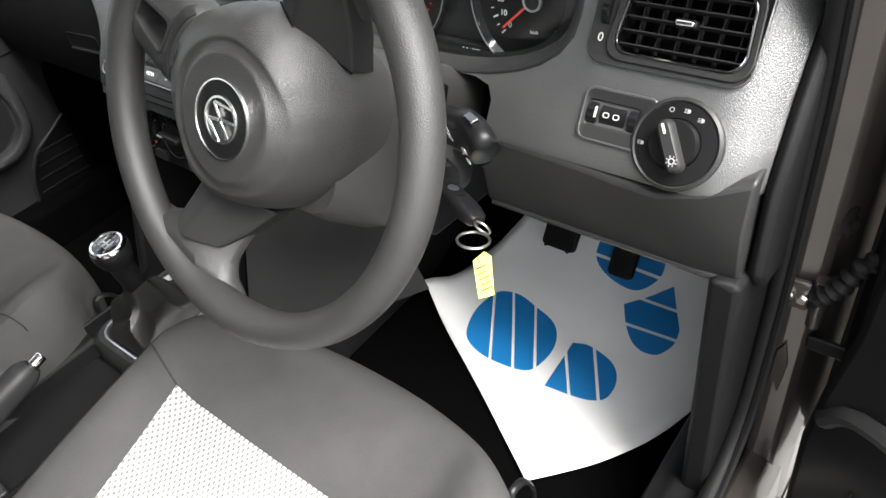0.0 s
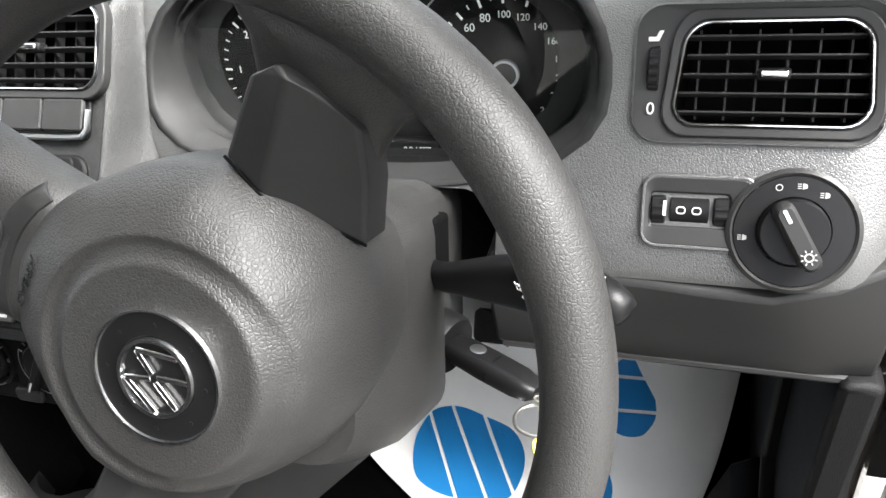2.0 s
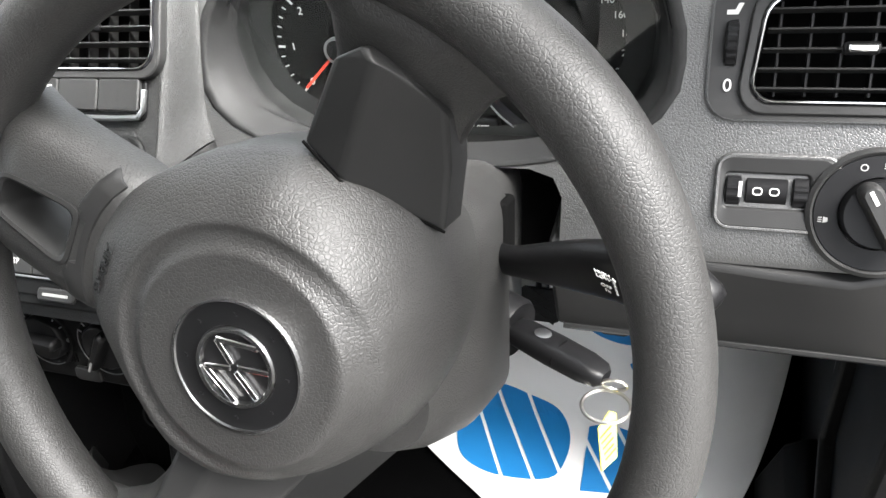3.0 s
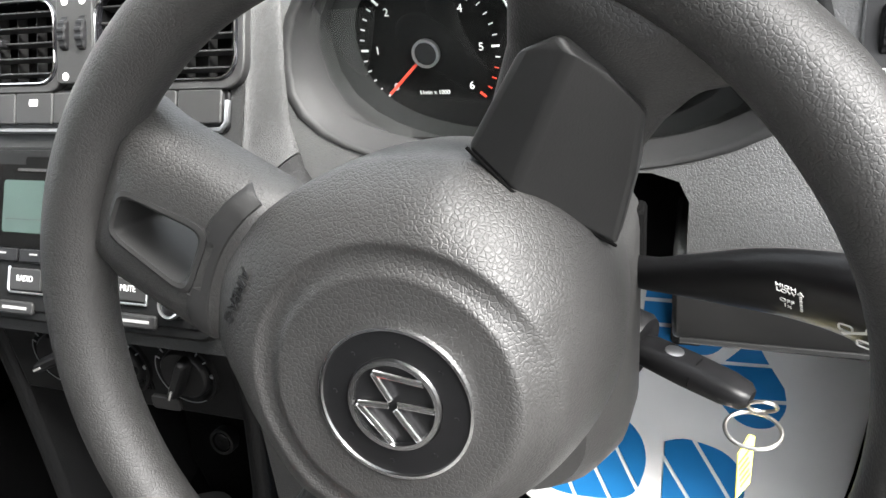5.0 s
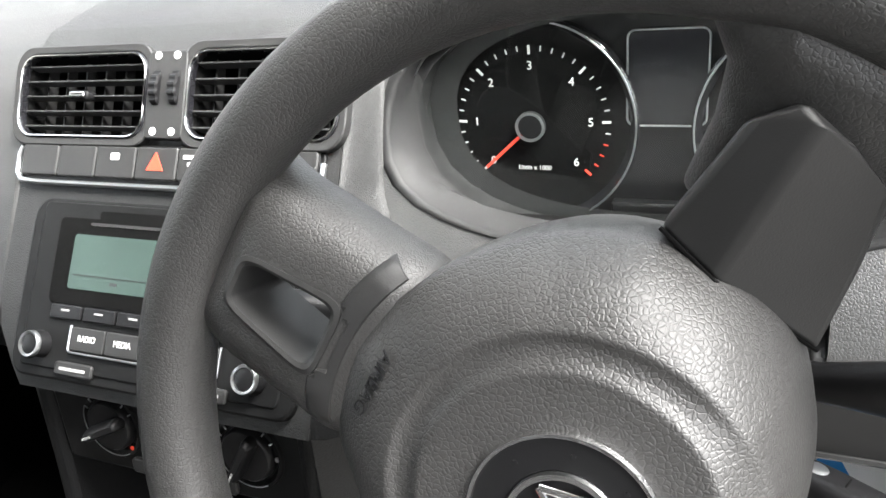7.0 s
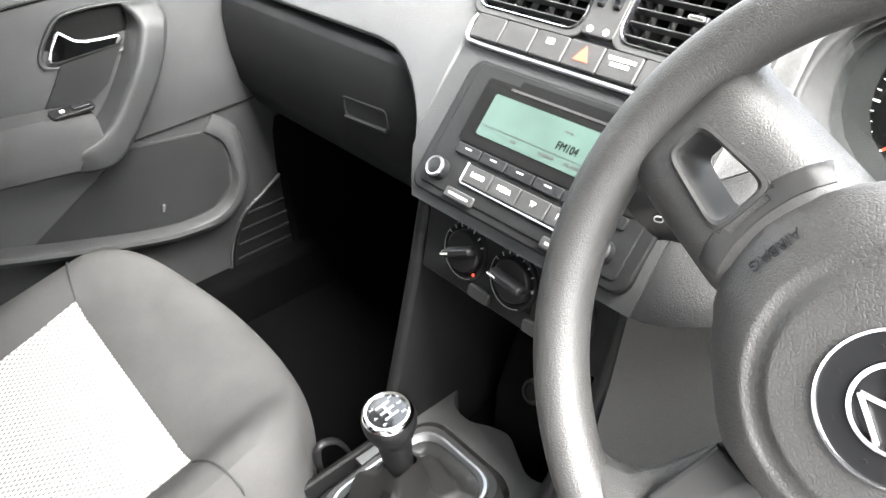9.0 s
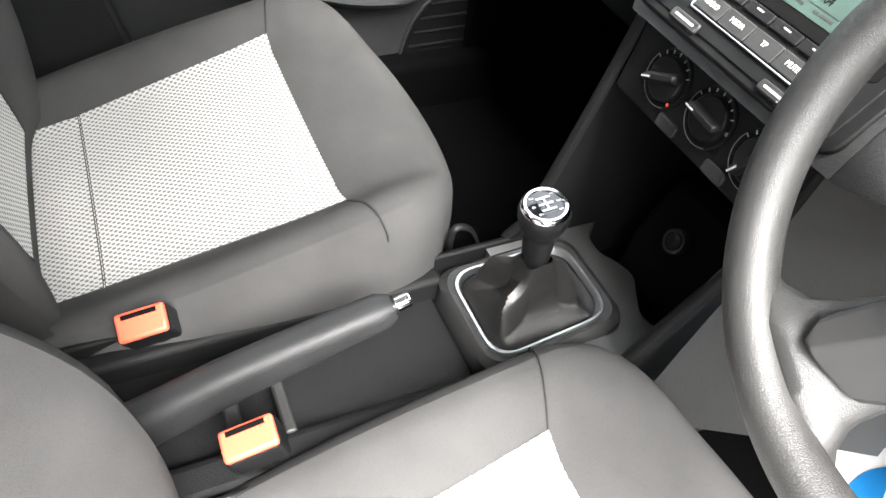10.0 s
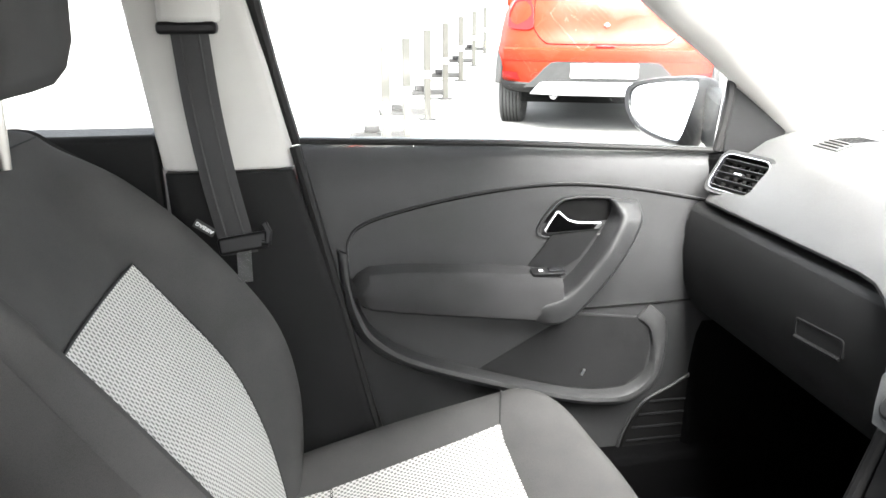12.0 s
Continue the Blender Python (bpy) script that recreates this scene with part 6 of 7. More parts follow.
# rubber round the opening
part("door_seal", tube([(-0.640, lerp(rear_edge, z) - 0.001, z) for z in span(0.32, 0.955, 14)], 0.0085, 8), RUBBER, DR, "black rubber door seal")
part("window_seal", tube([(-0.668, y, lerp(belt_line, y) + 0.006) for y in span(-0.42, 0.26, 10)], 0.005, 8), RUBBER, DR)
part("window_seal", tube([(-0.668, -0.424, 0.955), (-0.655, -0.45, 1.07), (-0.632, -0.469, 1.17), (-0.59, -0.50, 1.33)], 0.0095, 8), RUBBER, DR)
part("window_seal", tube(spline([(-0.664, 0.25, 0.925), (-0.655, 0.248, 1.072), (-0.634, 0.09, 1.180), (-0.59, -0.10, 1.320)], 16), 0.008, 8), RUBBER, DR)
# dark corner plate behind the mirror
part("corner_plate", plate([(0.256, 0.922), (0.375, 0.918), (0.362, 0.958), (0.325, 1.010), (0.256, 1.072)], -0.012, 0.004, Matrix(((0, 0, 1, -0.660), (1, 0, 0, 0), (0, 1, 0, 0), (0, 0, 0, 1)))), DARK, DR, bevel=0.003)
sg = part("side_window", plate([(-0.43, 0.95), (0.25, 0.92), (0.25, 1.07), (-0.08, 1.32), (-0.49, 1.36)], -0.002, 0.002, Matrix(((0, 0.16, 1, -0.826), (1, 0, 0, 0), (0, 1, 0, 0), (0, 0, 0, 1)))), GLASS, DR, "clear side window")
sg.visible_shadow = False

# outside mirror
MR = thing("door_mirror", "grey door mirror with a bright glass", "door mirror", (-0.80, 0.33, 0.90))
glass_o = spline([(-0.083, 0.026), (-0.068, 0.041), (-0.016, 0.052), (0.053, 0.058), (0.066, 0.050), (0.065, 0.022), (0.060, -0.016), (0.054, -0.045), (0.042, -0.053), (-0.004, -0.047), (-0.049, -0.031), (-0.076, -0.002)], 48, True)
mm = facing((-0.90, 0.265, 0.9625), (0.73, -1.43, 0.38))
swell = lambda gx, gy, dz, dx=0.0: [mm @ Vector((x * gx + dx, y * gy, dz)) for x, y in glass_o]
part("housing", loft([swell(1.0, 1.0, -0.002), swell(1.02, 1.03, 0.006), swell(1.10, 1.12, 0.006, -0.004), swell(1.22, 1.22, -0.012, -0.006), swell(1.20, 1.20, -0.04), swell(0.95, 1.0, -0.075), swell(0.5, 0.5, -0.10)]), BLACK, MR, "grey mirror housing")
part("mirror_glass", loft([swell(1.0, 1.0, -0.003), swell(0.99, 0.99, 0.0015)]), MIRROR, MR, "bright mirror glass")
part("foot", loft([[(-0.69, y, z) for y, z in ((0.27, 0.915), (0.34, 0.915), (0.34, 1.000), (0.27, 1.000))], [(-0.76, y, z) for y, z in ((0.29, 0.90), (0.36, 0.90), (0.36, 1.003), (0.29, 1.003))], [(-0.845, y, z) for y, z in ((0.315, 0.905), (0.375, 0.905), (0.375, 1.012), (0.315, 1.012))]]), DARK, MR, bevel=0.012, segs=3)

# seat belt
BT = thing("seat_belt", "black webbing belt hanging from the pillar guide", "seat belt", (-0.62, -0.53, 0.8))
cen = spline([(-0.598, -0.548, 1.122), (-0.594, -0.540, 1.02), (-0.590, -0.528, 0.93), (-0.586, -0.515, 0.86), (-0.582, -0.505, 0.815)], 20)
bw = [Vector((0.0, 0.024, 0.002)) for _ in cen]
part("webbing", loft([[Vector(p) - w, Vector(p) - w * 0.4 + Vector((0.002, 0, 0)), Vector(p) + w * 0.4 + Vector((0.002, 0, 0)), Vector(p) + w, Vector(p) + w * 0.9 - Vector((0.0015, 0, 0)), Vector(p) - w * 0.9 - Vector((0.0015, 0, 0))] for p, w in zip(cen, bw)]), WEB, BT, "ribbed black webbing")
for d in (-0.012, 0.012):
    part("rib", tube([Vector(p) + Vector((0.0022, d, 0)) for p in cen], 0.0011, 5, flat=2), WEB, BT)
part("guide_cover", loft([[(x, y - 0.55, z) for x, y in [(-0.622, -0.040), (-0.596, -0.036), (-0.586, -0.01), (-0.588, 0.02), (-0.600, 0.040), (-0.622, 0.042)]] for z in (1.125, 1.135, 1.20, 1.26, 1.27)]), LINER, BT, "pale grey guide cover", bevel=0.008, segs=3)
part("guide_slot", box(-0.615, -0.588, -0.588, -0.512, 1.112, 1.128), BLACK, BT, bevel=0.005)
lt = facing((-0.578, -0.500, 0.832), (1, 0, 0.2))
part("tongue_grip", box(-0.034, 0.034, -0.012, 0.012, -0.006, 0.007, lt @ Matrix.Rotation(radians(8), 4, "Z")), BLACK, BT, bevel=0.004)
part("tongue_loop", tube([lt @ Vector(p) for p in ((0.026, 0.0, 0.004), (0.034, 0.0, 0.006), (0.036, 0.014, 0.006), (0.030, 0.026, 0.004))], 0.005, 8), BLACK, BT)
part("tongue_blade", box(-0.010, 0.010, -0.055, -0.010, -0.0012, 0.0012, lt), CHROME, BT, "bright metal tongue")
tagm = facing((-0.545, -0.545, 0.865), (0.9, 0.4, 0.3))
atg = thing("airbag_tag", "small grey cloth tag on the seat bolster", "cloth tag", (-0.545, -0.545, 0.865))
part("cloth", plate(rounded(0.030, 0.012, 0.001, 3), -0.0006, 0.0006, tagm @ Matrix.Rotation(radians(-40), 4, "Z")), GREYPL, atg)
text("AIRBAG", 0.0075, tagm @ Matrix.Rotation(radians(140), 4, "Z") @ Matrix.Translation((0, 0, 0.0008)), WHITE, atg, "word")

# ---------------------------------------------------------------- passenger's outer vent and demister slots
pm = facing((-0.578, 0.243, 0.900), (0.18, -0.80, 0.55))
air_vent(pm, 0.095, 0.060, 5, 5, "air_vent", "black slatted vent at the passenger end of the dash", host=DP)
for k in range(5):
    part("demister_slot", plate([(0, 0), (0.018, 0.004), (0.018, 0.008), (0.002, 0.010)], 0.0, 0.0012, Matrix.Translation((-0.58 + 0.02 * k, 0.46 + 0.012 * k, 0.9655))), VOID, DASHB)

# ---------------------------------------------------------------- footwell
for name, c, w, h in (("brake_pedal", (0.330, 0.490, 0.418), 0.056, 0.044), ("accelerator_pedal", (0.424, 0.512, 0.386), 0.040, 0.050)):
    m = facing(c, (0, -0.80, 0.60))
    p = thing(name, "black rubber-faced pedal on a steel arm", "pedal", c, group="pedals")
    part("pad", plate(rounded(w, h, 0.008), -0.008, 0.004, m), RUBBER, p, bevel=0.002)
    for k in range(3):
        for s in (-1, 1):
            part("rib", box(-w * 0.42, w * 0.42, -0.0014, 0.0014, 0.004, 0.006, m @ Matrix.Translation((0, (k - 1) * h * 0.27, 0)) @ Matrix.Rotation(radians(s * 28), 4, "Z")), RUBBER, p)
    part("arm", tube([m @ Vector((0, h * 0.3, -0.01)), Vector(c) + Vector((0, 0.09, 0.10)), Vector(c) + Vector((0, 0.10, 0.30))], 0.009, 8), BLACK, p)
# paper mat with blue footprints
def mat_z(x, y):
    return lerp(floor_z, y) + 0.004 + 0.045 * math.exp(-(((x - 0.135) / 0.04) ** 2 + ((y - 0.345) / 0.07) ** 2)) + 0.0012 * math.sin(31 * x + 9) * math.sin(27 * y) + (0.04 * max(0, (x - 0.57) / 0.07) ** 2)


corners = [(0.457, 0.163), (0.575, 0.385), (0.640, 0.60), (0.24, 0.60), (0.150, 0.335), (0.195, 0.285)]
pmz = thing("paper_floor_mat", "white paper floor mat printed with blue footprints", "floor mat", (0.4, 0.4, 0.31))


rows = []
for v in span(0, 1, 26):
    row = []
    for u in span(0, 1, 26):
        # bilinear over the four corners near, side, far, other side
        n_, l_, f_, r_ = Vector((0.457, 0.163)), Vector((0.138, 0.358)), Vector((0.24, 0.62)), Vector((0.64, 0.60))
        p = n_ * (1 - u) * (1 - v) + l_ * u * (1 - v) + f_ * u * v + r_ * (1 - u) * v
        p += Vector((0.030, -0.045)) * math.sin(math.pi * v) * (1 - u) + Vector((0.012, -0.012)) * math.sin(math.pi * u) * (1 - v) * -1
        row.append((p.x, p.y, mat_z(p.x, p.y)))
    rows.append(row)
sheet = part("sheet", loft(rows, False, False), PAPER, pmz, "white paper sheet")
sheet.modifiers.new("thick", "SOLIDIFY").thickness = 0.0006


def clip(poly, p, q, sign, gap):
    """The part of a polygon on one side of the line p-q, kept off it by gap."""
    n_ = Vector((-(q[1] - p[1]), q[0] - p[0])).normalized() * sign
    dist = lambda v: (v[0] - p[0]) * n_.x + (v[1] - p[1]) * n_.y - gap
    out = []
    for a, b in zip(poly, poly[1:] + poly[:1]):
        d0, d1 = dist(a), dist(b)
        if d0 >= 0:
            out.append(a)
        if d0 * d1 < 0:
            t = d0 / (d0 - d1)
            out.append((a[0] + (b[0] - a[0]) * t, a[1] + (b[1] - a[1]) * t))
    return out


def blue_print(outline, gaps):
    """A printed shape parted into bars by slanting white gaps."""
    for i in range(len(gaps) + 1):
        poly = outline
        if i > 0:
            poly = clip(poly, *gaps[i - 1], 1, 0.0022)
        if i < len(gaps):
            poly = clip(poly, *gaps[i], -1, 0.0022)
        if len(poly) < 3:
            continue
        bm = bmesh.new()
        bm.faces.new([bm.verts.new((x, y, 0)) for x, y in poly])
        bmesh.ops.triangulate(bm, faces=bm.faces)
        bmesh.ops.subdivide_edges(bm, edges=bm.edges, cuts=3, use_grid_fill=True)
        for v in bm.verts:
            v.co.z = mat_z(v.co.x, v.co.y) + 0.0022
        part("blue_bar", bm, BLUE, sheet, "blue printed bar", smooth=False)


def drop(points, tip):
    """A heel print: a round shape drawn out to one sharp tip."""
    return [tip] + spline(points, 26)


blue_print(spline([(0.235, 0.336), (0.226, 0.378), (0.238, 0.415), (0.272, 0.427), (0.311, 0.420), (0.352, 0.408), (0.372, 0.380), (0.374, 0.345), (0.358, 0.314), (0.298, 0.307), (0.256, 0.316)], 48, True), [((0.298, 0.309), (0.238, 0.412)), ((0.339, 0.310), (0.269, 0.422)), ((0.371, 0.321), (0.314, 0.416))][::-1])
blue_print(drop([(0.395, 0.391), (0.415, 0.397), (0.438, 0.394), (0.462, 0.386), (0.478, 0.371), (0.485, 0.350), (0.481, 0.328), (0.461, 0.316), (0.430, 0.310)], (0.397, 0.306)), [((0.434, 0.312), (0.397, 0.367)), ((0.474, 0.324), (0.429, 0.395))][::-1])
blue_print(drop([(0.526, 0.469), (0.528, 0.447), (0.518, 0.428), (0.507, 0.421), (0.489, 0.420), (0.471, 0.428), (0.452, 0.448), (0.435, 0.475)], (0.491, 0.524)), [((0.452, 0.448), (0.530, 0.453)), ((0.462, 0.493), (0.520, 0.494))])
blue_print(spline([(0.357, 0.534), (0.385, 0.508), (0.436, 0.500), (0.462, 0.520), (0.466, 0.545), (0.445, 0.585), (0.40, 0.605), (0.365, 0.590)], 40, True), [((0.36, 0.528), (0.47, 0.528)), ((0.36, 0.556), (0.47, 0.556))])

pmz.matrix_basis = Matrix.Translation((0.012, -0.004, 0)) @ pmz.matrix_basis

# ---------------------------------------------------------------- driver's door opening
SL = thing("door_sill", "dark sill trim and painted sill at the driver's door", "door sill", (0.68, 0.1, 0.3), kind="structure")
part("kick_panel", loft([[(0.640, y, z), (0.672, y, z), (0.690, y, z), (0.690, y + 0.02, z), (0.640, y + 0.02, z)] for y, z in ((0.30, 0.745), (0.315, 0.60), (0.305, 0.48), (0.25, 0.43))]), DARK, SL, bevel=0.004)
part("kick_wall", box(0.652, 0.680, 0.20, 0.80, 0.30, 0.72), DARK, SL, bevel=0.006)
part("sill_trim", loft([[(0.600, y, 0.30), (0.622, y, 0.385), (0.645, y, 0.405), (0.678, y, 0.405), (0.690, y, 0.39), (0.690, y, 0.30)] for y in (-0.6, 0.0, 0.25, 0.36)]), DARK, SL, bevel=0.006)
part("grip_slot", loft([[(0.650, y, z), (0.6502 - 0.006, y, z), (0.6502 - 0.006, y + 0.022, z), (0.650, y + 0.022, z)] for y, z in ((0.335, 0.57), (0.30, 0.46))]), BLACK, SL, bevel=0.002)
seal = spline([(0.630, -0.02, 1.30), (0.660, 0.16, 1.16), (0.686, 0.26, 1.02), (0.690, 0.292, 0.90), (0.690, 0.296, 0.75), (0.689, 0.290, 0.60), (0.688, 0.255, 0.47), (0.688, 0.15, 0.418), (0.688, -0.05, 0.412), (0.688, -0.40, 0.412)], 60)
part("door_seal", tube(seal, 0.010, 10), RUBBER, SL, "black rubber door seal")
part("seal_lip", tube([(x + 0.009, y - 0.008, z + 0.002) for x, y, z in seal], 0.004, 6), RUBBER, SL)
part("painted_sill", loft([[(0.690, y, 0.30), (0.694, y, 0.400), (0.716, y, 0.395), (0.732, y, 0.360), (0.735, y, 0.25)] for y in (-0.6, 0.0, 0.26, 0.46)]), METAL, SL, "painted metal sill", bevel=0.006)
part("painted_pillar", loft([[(0.690, y0, z), (0.698, y0 - 0.006, z), (0.722, y0 - 0.002, z), (0.738, y0 + 0.03, z), (0.738, y0 + 0.16, z), (0.690, y0 + 0.16, z)] for z, y0 in ((0.25, 0.300), (0.40, 0.290), (0.47, 0.300), (0.60, 0.308), (0.80, 0.310), (0.95, 0.295), (1.05, 0.25), (1.20, 0.12), (1.36, -0.06))]), METAL, SL, "painted metal front pillar", bevel=0.006)
part("pillar_recess", plate([(0.700, 0.47), (0.709, 0.50), (0.712, 0.545), (0.706, 0.575), (0.699, 0.56), (0.697, 0.50)], 0, 0.003, Matrix(((1, 0, 0, 0), (0, 0, -1, 0.3005), (0, 1, 0, 0), (0, 0, 0, 1)))), METAL, SL, bevel=0.001)
# plain deep black boxes that give the gap behind the pillar its shade
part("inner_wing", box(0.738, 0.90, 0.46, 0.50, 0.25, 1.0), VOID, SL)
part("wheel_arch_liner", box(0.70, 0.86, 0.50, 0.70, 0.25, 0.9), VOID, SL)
OD = thing("driver_door", "open dark grey driver's door with speaker grille", "car door", (0.80, 0.30, 0.35))
part("hinge_leaf", box(0.692, 0.716, 0.294, 0.301, 0.628, 0.662), METAL, OD, bevel=0.002)
for x in (0.698, 0.711):
    part("bolt", lathe([(0.006, 0), (0.006, 0.004), (0.004, 0.006), (0, 0.006)], 12, facing((x, 0.294, 0.645), (0, -1, 0)), cap=False), STEEL, OD)
part("hinge_knuckle", tube([(0.724, 0.300, 0.610), (0.724, 0.300, 0.668)], 0.007, 12), METAL, OD)
part("check_arm", box(0.722, 0.790, 0.300, 0.306, 0.575, 0.592), BLACK, OD, bevel=0.002)
bt = spline([(0.716, 0.315, 0.625), (0.724, 0.296, 0.650), (0.738, 0.290, 0.675), (0.752, 0.292, 0.705), (0.775, 0.30, 0.72)], 48)
part("cable_boot", tube(bt, [0.0085 + 0.0020 * math.cos(i * 1.5) for i in range(48)], 14), RUBBER, OD, "ribbed black cable boot")
# the open door, seen from its hinge side
dh = Matrix.Translation((0.748, 0.312, 0)) @ Matrix.Rotation(radians(64), 4, "Z")
prof_d = [(-0.02, 0.30), (0.03, 0.30), (0.070, 0.36), (0.078, 0.54), (0.066, 0.60), (0.044, 0.66), (0.036, 0.78), (0.036, 0.90), (0.0, 0.955), (-0.03, 0.95)]
part("trim_panel", loft([[dh @ Vector((-d, -y, z)) for d, z in prof_d] for y in (0.035, 0.06, 0.3, 0.7, 0.92)]), BLACK, OD, "dark grained door trim", bevel=0.012, segs=3)
part("door_skin", loft([[dh @ Vector((d, -y, z)) for d, z in [(0.02, 0.34), (0.10, 0.36), (0.13, 0.60), (0.115, 0.90), (0.06, 0.955), (0.02, 0.955)]] for y in (0.03, 0.5, 0.95)]), METAL, OD, "painted door shell", bevel=0.01)
part("door_edge", loft([[dh @ Vector((d, y, z)) for d, y in [(-0.01, -0.036), (-0.025, -0.03), (0.0, -0.006), (0.08, 0.0), (0.08, -0.03)]] for z in (0.35, 0.60, 0.80, 0.95)]), BLACK, OD, bevel=0.004)
for k in range(14):
    part("speaker_rib", tube([dh @ Vector((-0.0775, -0.10 - 0.016 * k, 0.42)), dh @ Vector((-0.0785, -0.10 - 0.016 * k, 0.53))], 0.0018, 6), BLACK, OD)
part("pocket_edge", tube([dh @ Vector((-0.070, -y, z)) for y, z in spline([(0.05, 0.575), (0.10, 0.61), (0.30, 0.59), (0.60, 0.55)], 16)], 0.009, 8), SMOOTH, OD)

# ---------------------------------------------------------------- outside
rise = lambda x: max(0.0, -x - 0.9) * 0.042
part("ground", grid(lambda u, v: (u, v, rise(u) if u > -60 else rise(-60)), [-2000, -300, -60, -30, -16, -10, -7, -5, -3.5, -2, -1, 0, 1, 2, 4, 8, 16, 60, 300, 2000], [-2000, -300, -60, -20, -8, -4, -2, 0, 2, 4, 6, 8, 12, 20, 60, 300, 2000]), ASPHALT)
tagged(bpy.data.objects["ground"], "pale worn asphalt of a car park", "ground", kind="structure")
for o in bpy.data.objects["ground"].data.polygons:
    o.use_smooth = False


def red_car():
    """The tail of a parked hatchback, its axis along the line of sight from our car."""
    d = Vector((-0.925, 0.372, 0)).normalized()
    base = Vector((0.461, -0.387, 0)) + d * 6.3 + Vector((-0.022, -0.052, 0))
    base.z = rise(base.x)
    right = Vector((d.y, -d.x, 0))
    m = Matrix((right, d, Vector((0, 0, 1)))).transposed().to_4x4()
    m.translation = base
    c = thing("parked_car", "red hatchback parked tail towards us with grey bumper", "car", m=m)

    def tail(z):
        return lerp([(0.30, 0.16), (0.42, 0.03), (0.60, 0.0), (0.75, 0.03), (0.82, 0.07), (1.00, 0.11), (1.08, 0.14), (1.15, 0.20), (1.55, 0.52)], z)

    def half(z):
        return lerp([(0.30, 0.80), (0.45, 0.90), (0.65, 0.915), (0.85, 0.90), (1.0, 0.87), (1.10, 0.81), (1.30, 0.68), (1.55, 0.58)], z)
    zs = [0.42, 0.46, 0.50, 0.56, 0.62, 0.68, 0.74, 0.77, 0.80, 0.86, 0.92, 0.98, 1.04, 1.10, 1.16]
    body = []
    for z in zs:
        h, t = half(z), tail(z)
        arc_ = [(u * h, t + 0.30 * abs(u) ** 5) for u in span(-1, 1, 25)]
        body.append([(-h, 3.9, z), *[(x, y, z) for x, y in arc_], (h, 3.9, z)])
    part("body", loft(body, True, True), PAINT_RED, c, "glossy red paint", local=True)
    cab = []
    for z in (1.14, 1.25, 1.38, 1.50, 1.55):
        h, t = half(z), tail(z)
        cab.append([(-h, 2.6 - (z - 1.14) * 1.8, z), *[(u * h, t + 0.10 * abs(u) ** 4, z) for u in span(-1, 1, 13)], (h, 2.6 - (z - 1.14) * 1.8, z)])
    part("cabin", loft(cab), SKYGLASS, c, "dark glass reflecting the sky", local=True)
    part("roof", box(-0.56, 0.56, 0.55, 2.0, 1.53, 1.57), PAINT_RED, c, local=True, bevel=0.03)
    up_m = lambda y: Matrix(((1, 0, 0, 0), (0, 0, -1, y), (0, 1, 0, 0), (0, 0, 0, 1)))
    part("bumper_panel", plate(spline([(-0.66, 0.38), (-0.56, 0.47), (-0.47, 0.56), (-0.38, 0.598), (0.0, 0.605), (0.38, 0.598), (0.47, 0.56), (0.56, 0.47), (0.66, 0.38)], 33), 0, 0.03, up_m(0.035)), GREYPL, c, "grey bumper insert", local=True, bevel=0.012)
    part("lower_bumper", loft([[(u * 0.90, tail(0.42) + 0.30 * abs(u) ** 5 + d_, z) for u in span(-1, 1, 25)] + [(0.90, 0.55, z), (-0.90, 0.55, z)] for z, d_ in ((0.33, 0.08), (0.36, 0.012), (0.405, -0.012), (0.42, 0.0))]), GREYPL, c, "grey plastic lower bumper", local=True)
    part("skid_plate", plate([(-0.60, 0.335), (-0.52, 0.425), (-0.48, 0.435), (0.48, 0.435), (0.52, 0.425), (0.60, 0.335), (0.30, 0.325), (-0.30, 0.325)], 0, 0.04, up_m(-0.005)), SATIN, c, "silver skid plate", local=True, bevel=0.010)
    part("skid_step", box(-0.12, 0.12, -0.052, -0.03, 0.345, 0.40), SATIN, c, local=True, bevel=0.006)
    part("number_plate", plate(rounded(0.54, 0.115, 0.01, 4, 0, 0.525), 0, 0.012, up_m(0.004)), WHITE, c, "white plate", local=True)
    part("badge", lathe([(0.026, 0), (0.026, 0.008), (0.018, 0.014), (0, 0.014)], 4, Matrix.Translation((0, tail(0.88) - 0.004, 0.88)) @ Matrix.Rotation(radians(90), 4, "X"), cap=False), CHROME, c, local=True)
    seam_ = spline([(-0.60, 1.09), (-0.60, 0.90), (-0.57, 0.82), (-0.49, 0.748), (-0.40, 0.735), (0.0, 0.732), (0.40, 0.735), (0.49, 0.748), (0.57, 0.82), (0.60, 0.90), (0.60, 1.09)], 60)
    part("tailgate_seam", tube([(x, tail(z) + 0.30 * (abs(x) / half(z)) ** 5 - 0.002, z) for x, z in seam_], 0.0045, 6), VOID, c, local=True)
    part("tailgate_handle", box(-0.075, 0.075, 0.005, 0.03, 0.705, 0.728), LAMP, c, local=True, bevel=0.006)
    part("bumper_step", loft([[(x, tail(0.66) + 0.30 * (abs(x) / 0.915) ** 5 - o_, z) for x in span(-0.86, 0.86, 25)] for z, o_ in ((0.705, -0.01), (0.69, 0.022), (0.655, 0.026), (0.60, 0.012), (0.595, -0.01))], False, False), PAINT_RED, c, local=True)
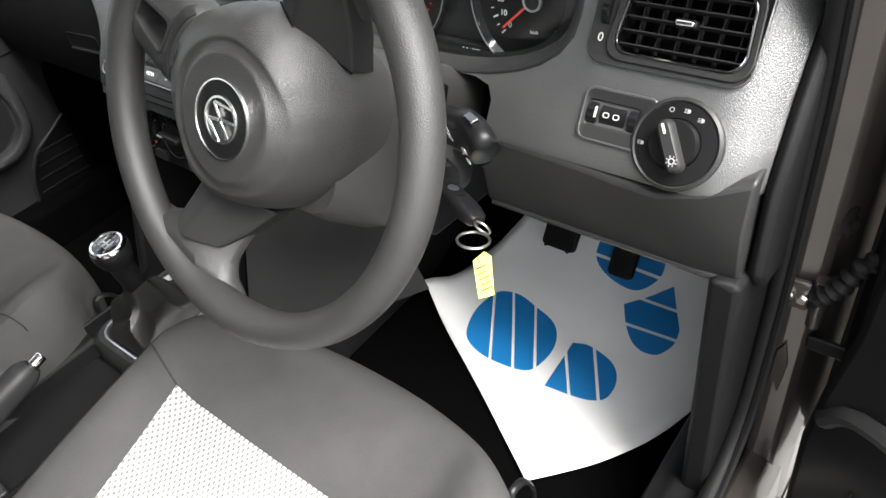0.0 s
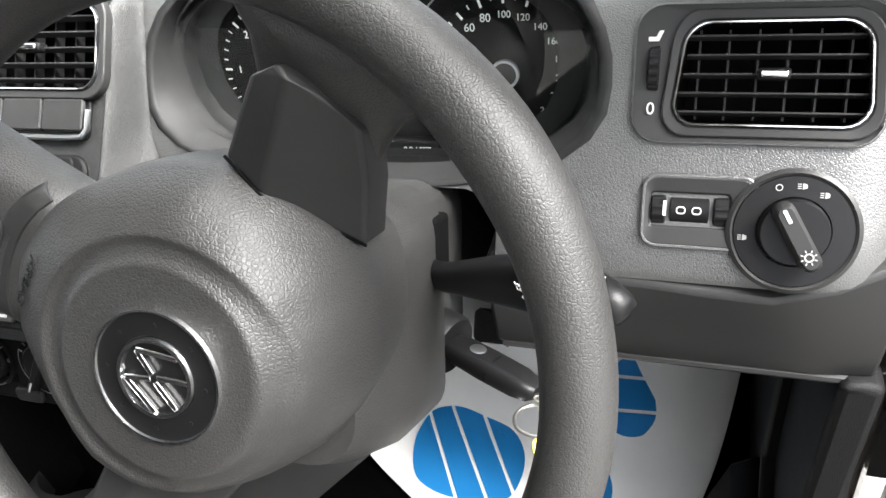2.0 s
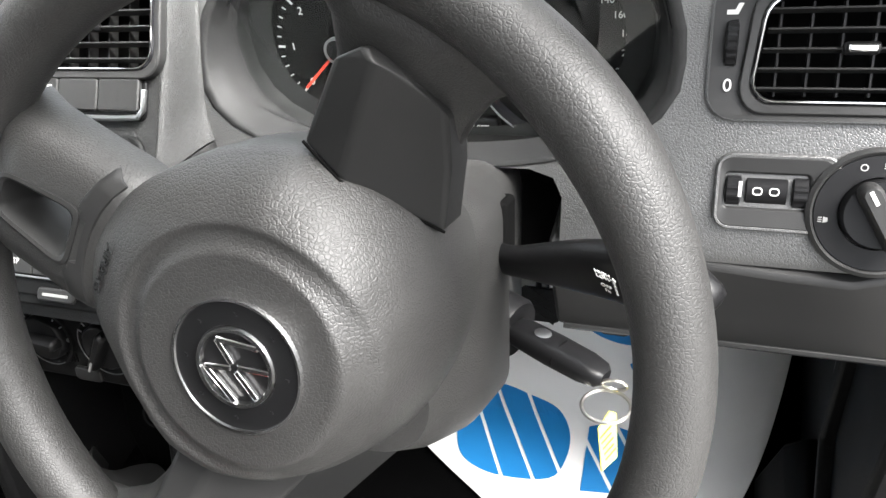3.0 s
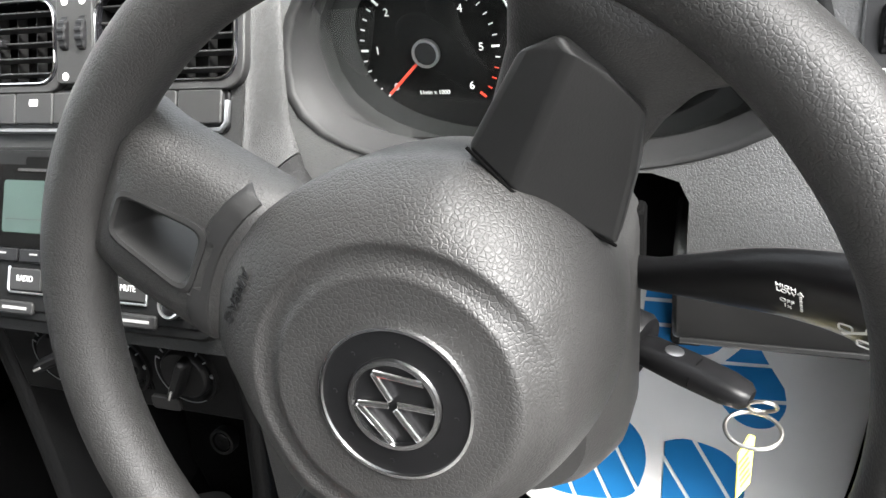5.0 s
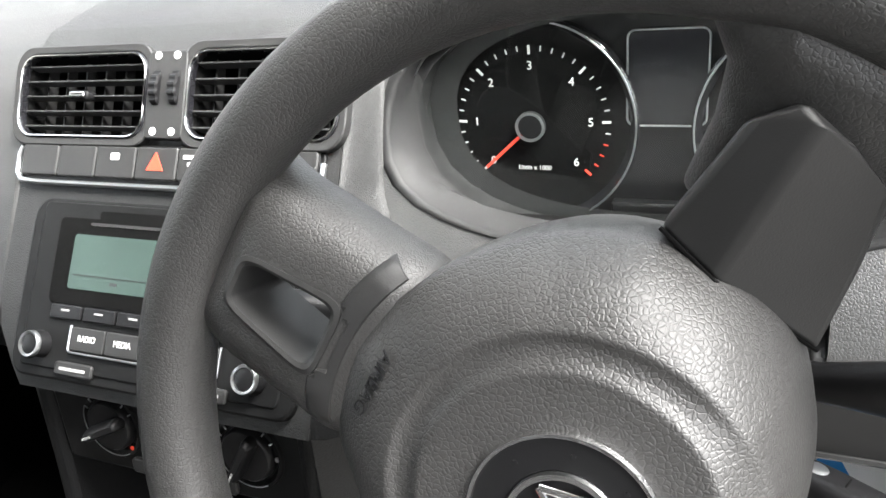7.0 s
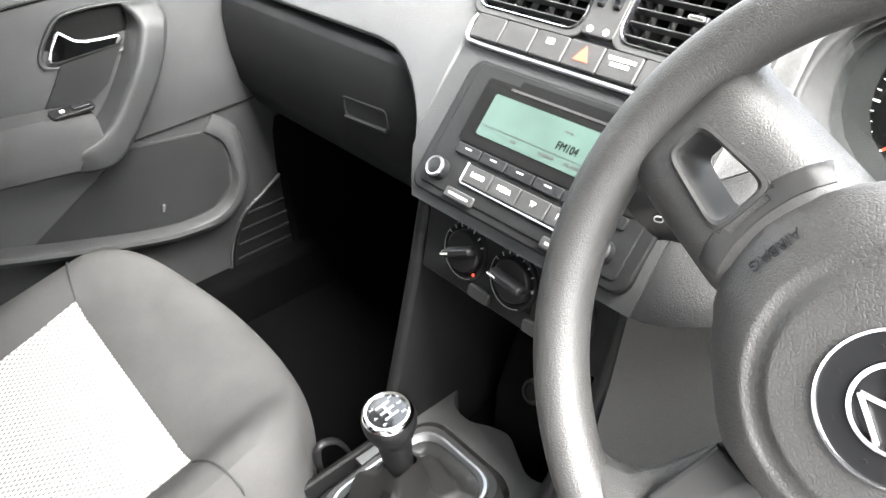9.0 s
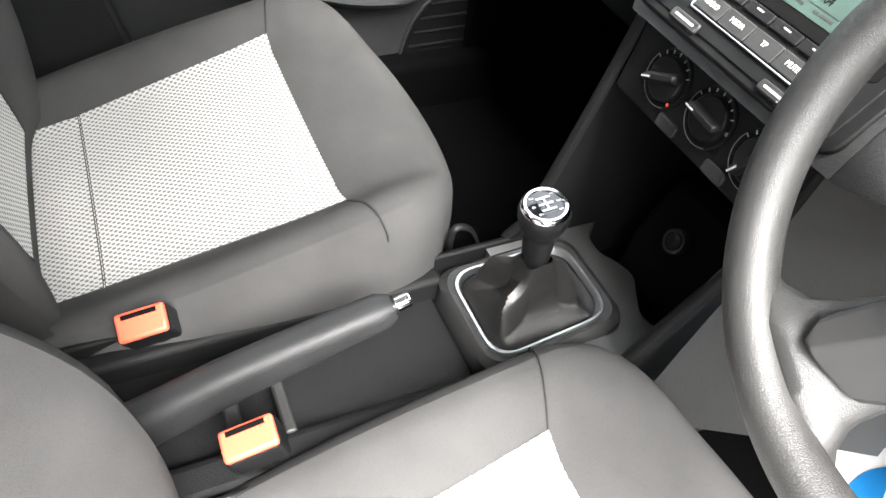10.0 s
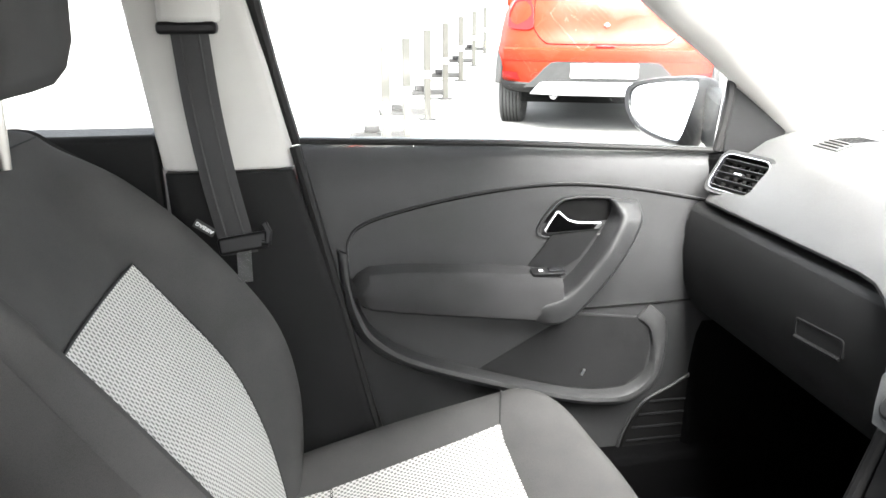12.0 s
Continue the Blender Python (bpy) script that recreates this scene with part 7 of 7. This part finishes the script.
    for s in (-1, 1):
        lz = [(0.605, 0.855), (0.60, 0.95), (0.635, 1.08), (0.72, 1.10), (0.80, 1.07), (0.835, 0.95), (0.83, 0.87), (0.72, 0.845)]
        bm = loft([[(s * x, tail(z) + 0.30 * (abs(x) / half(z)) ** 5 + dy, z) for x, z in spline(lz, 24, True)] for dy in (0.05, -0.014)])
        l_ = part("tail_lamp", bm, LAMP, c, "red tail lamp", local=True, bevel=0.006)
        part("reflector", plate([(s * 0.66, 0.425), (s * 0.84, 0.47), (s * 0.85, 0.51), (s * 0.68, 0.495)], 0, 0.05, up_m(0.17)), LAMP, c, "red reflector", local=True)
        for y in (0.75,):
            wheel = part("wheel", lathe([(0.18, -0.10), (0.30, -0.10), (0.325, -0.085), (0.332, -0.03), (0.332, 0.03), (0.325, 0.085), (0.30, 0.10), (0.18, 0.10)], 48, Matrix.Translation((s * 0.81, 0.62, 0.332)) @ Matrix.Rotation(radians(90), 4, "Y")), TYRE, c, "black tyre", local=True)
            for g in (-0.06, -0.03, 0.0, 0.03, 0.06):
                part("tread_groove", tube([(s * 0.81 + g, 0.62 + 0.3325 * math.cos(q), 0.332 + 0.3325 * math.sin(q)) for q in span(0, math.tau, 41)[:-1]], 0.004, 5, True), VOID, wheel)
        part("wheel_arch", tube([(s * 0.90, 0.62 + 0.40 * math.cos(q), 0.36 + 0.40 * math.sin(q)) for q in span(0.1, math.pi - 0.1, 24)], 0.03, 8), GREYPL, c, "grey wheel arch", local=True)
        part("front_wheel", lathe([(0.18, -0.10), (0.332, -0.08), (0.332, 0.08), (0.18, 0.10)], 40, Matrix.Translation((s * 0.81, 3.2, 0.332)) @ Matrix.Rotation(radians(90), 4, "Y")), TYRE, c, local=True)
    part("exhaust", lathe([(0.036, 0), (0.036, 0.10), (0.030, 0.10), (0.028, 0.02), (0, 0.02)], 28, Matrix.Translation((-0.40, 0.06, 0.330)) @ Matrix.Rotation(radians(90), 4, "X"), cap=False), CHROME, c, "steel tail pipe", local=True)
    part("underside", box(-0.70, 0.70, 0.25, 3.8, 0.24, 0.42), VOID, c, local=True)
    part("wiper", tube([(0.0, 0.14, 1.165), (0.14, 0.15, 1.195), (0.40, 0.16, 1.205)], 0.018, 8), BLACK, c, "rear wiper", local=True)
    for s in (-1, 1):
        part("side_mirror", box(s * 0.98 - 0.10, s * 0.98 + 0.10, 1.95, 2.05, 1.05, 1.20), PAINT_RED, c, local=True, bevel=0.04, segs=3)
    return c


red_car()
# row of low posts with chain feet along the next bay
p0, p1 = Vector((-4.55, 0.05, 0)), Vector((-12.2, 2.35, 0))
for k, t in enumerate((0.0, 0.10, 0.235, 0.40, 0.60, 0.84, 1.12)):
    q = p0.lerp(p1, t)
    q.z = rise(q.x)
    po = thing("bay_post", "pale painted steel post beside the parking bays", "post", q, group="bay posts")
    part("shaft", box(q.x - 0.03, q.x + 0.03, q.y - 0.03, q.y + 0.03, q.z, q.z + 0.80), POST, po, bevel=0.006)
    part("band", box(q.x - 0.031, q.x + 0.031, q.y - 0.031, q.y + 0.031, q.z + 0.38, q.z + 0.44), WHITE, po)
    part("foot_plate", box(q.x - 0.07, q.x + 0.07, q.y - 0.07, q.y + 0.07, q.z, q.z + 0.012), GREYPL, po)
    part("foot_bar", box(q.x - 0.05, q.x + 0.05, q.y - 0.45, q.y - 0.03, q.z + 0.05, q.z + 0.11), GREYPL, po, bevel=0.01)
    part("foot_clamp", box(q.x - 0.07, q.x + 0.07, q.y - 0.34, q.y - 0.22, q.z + 0.10, q.z + 0.16), BLACK, po, bevel=0.01)
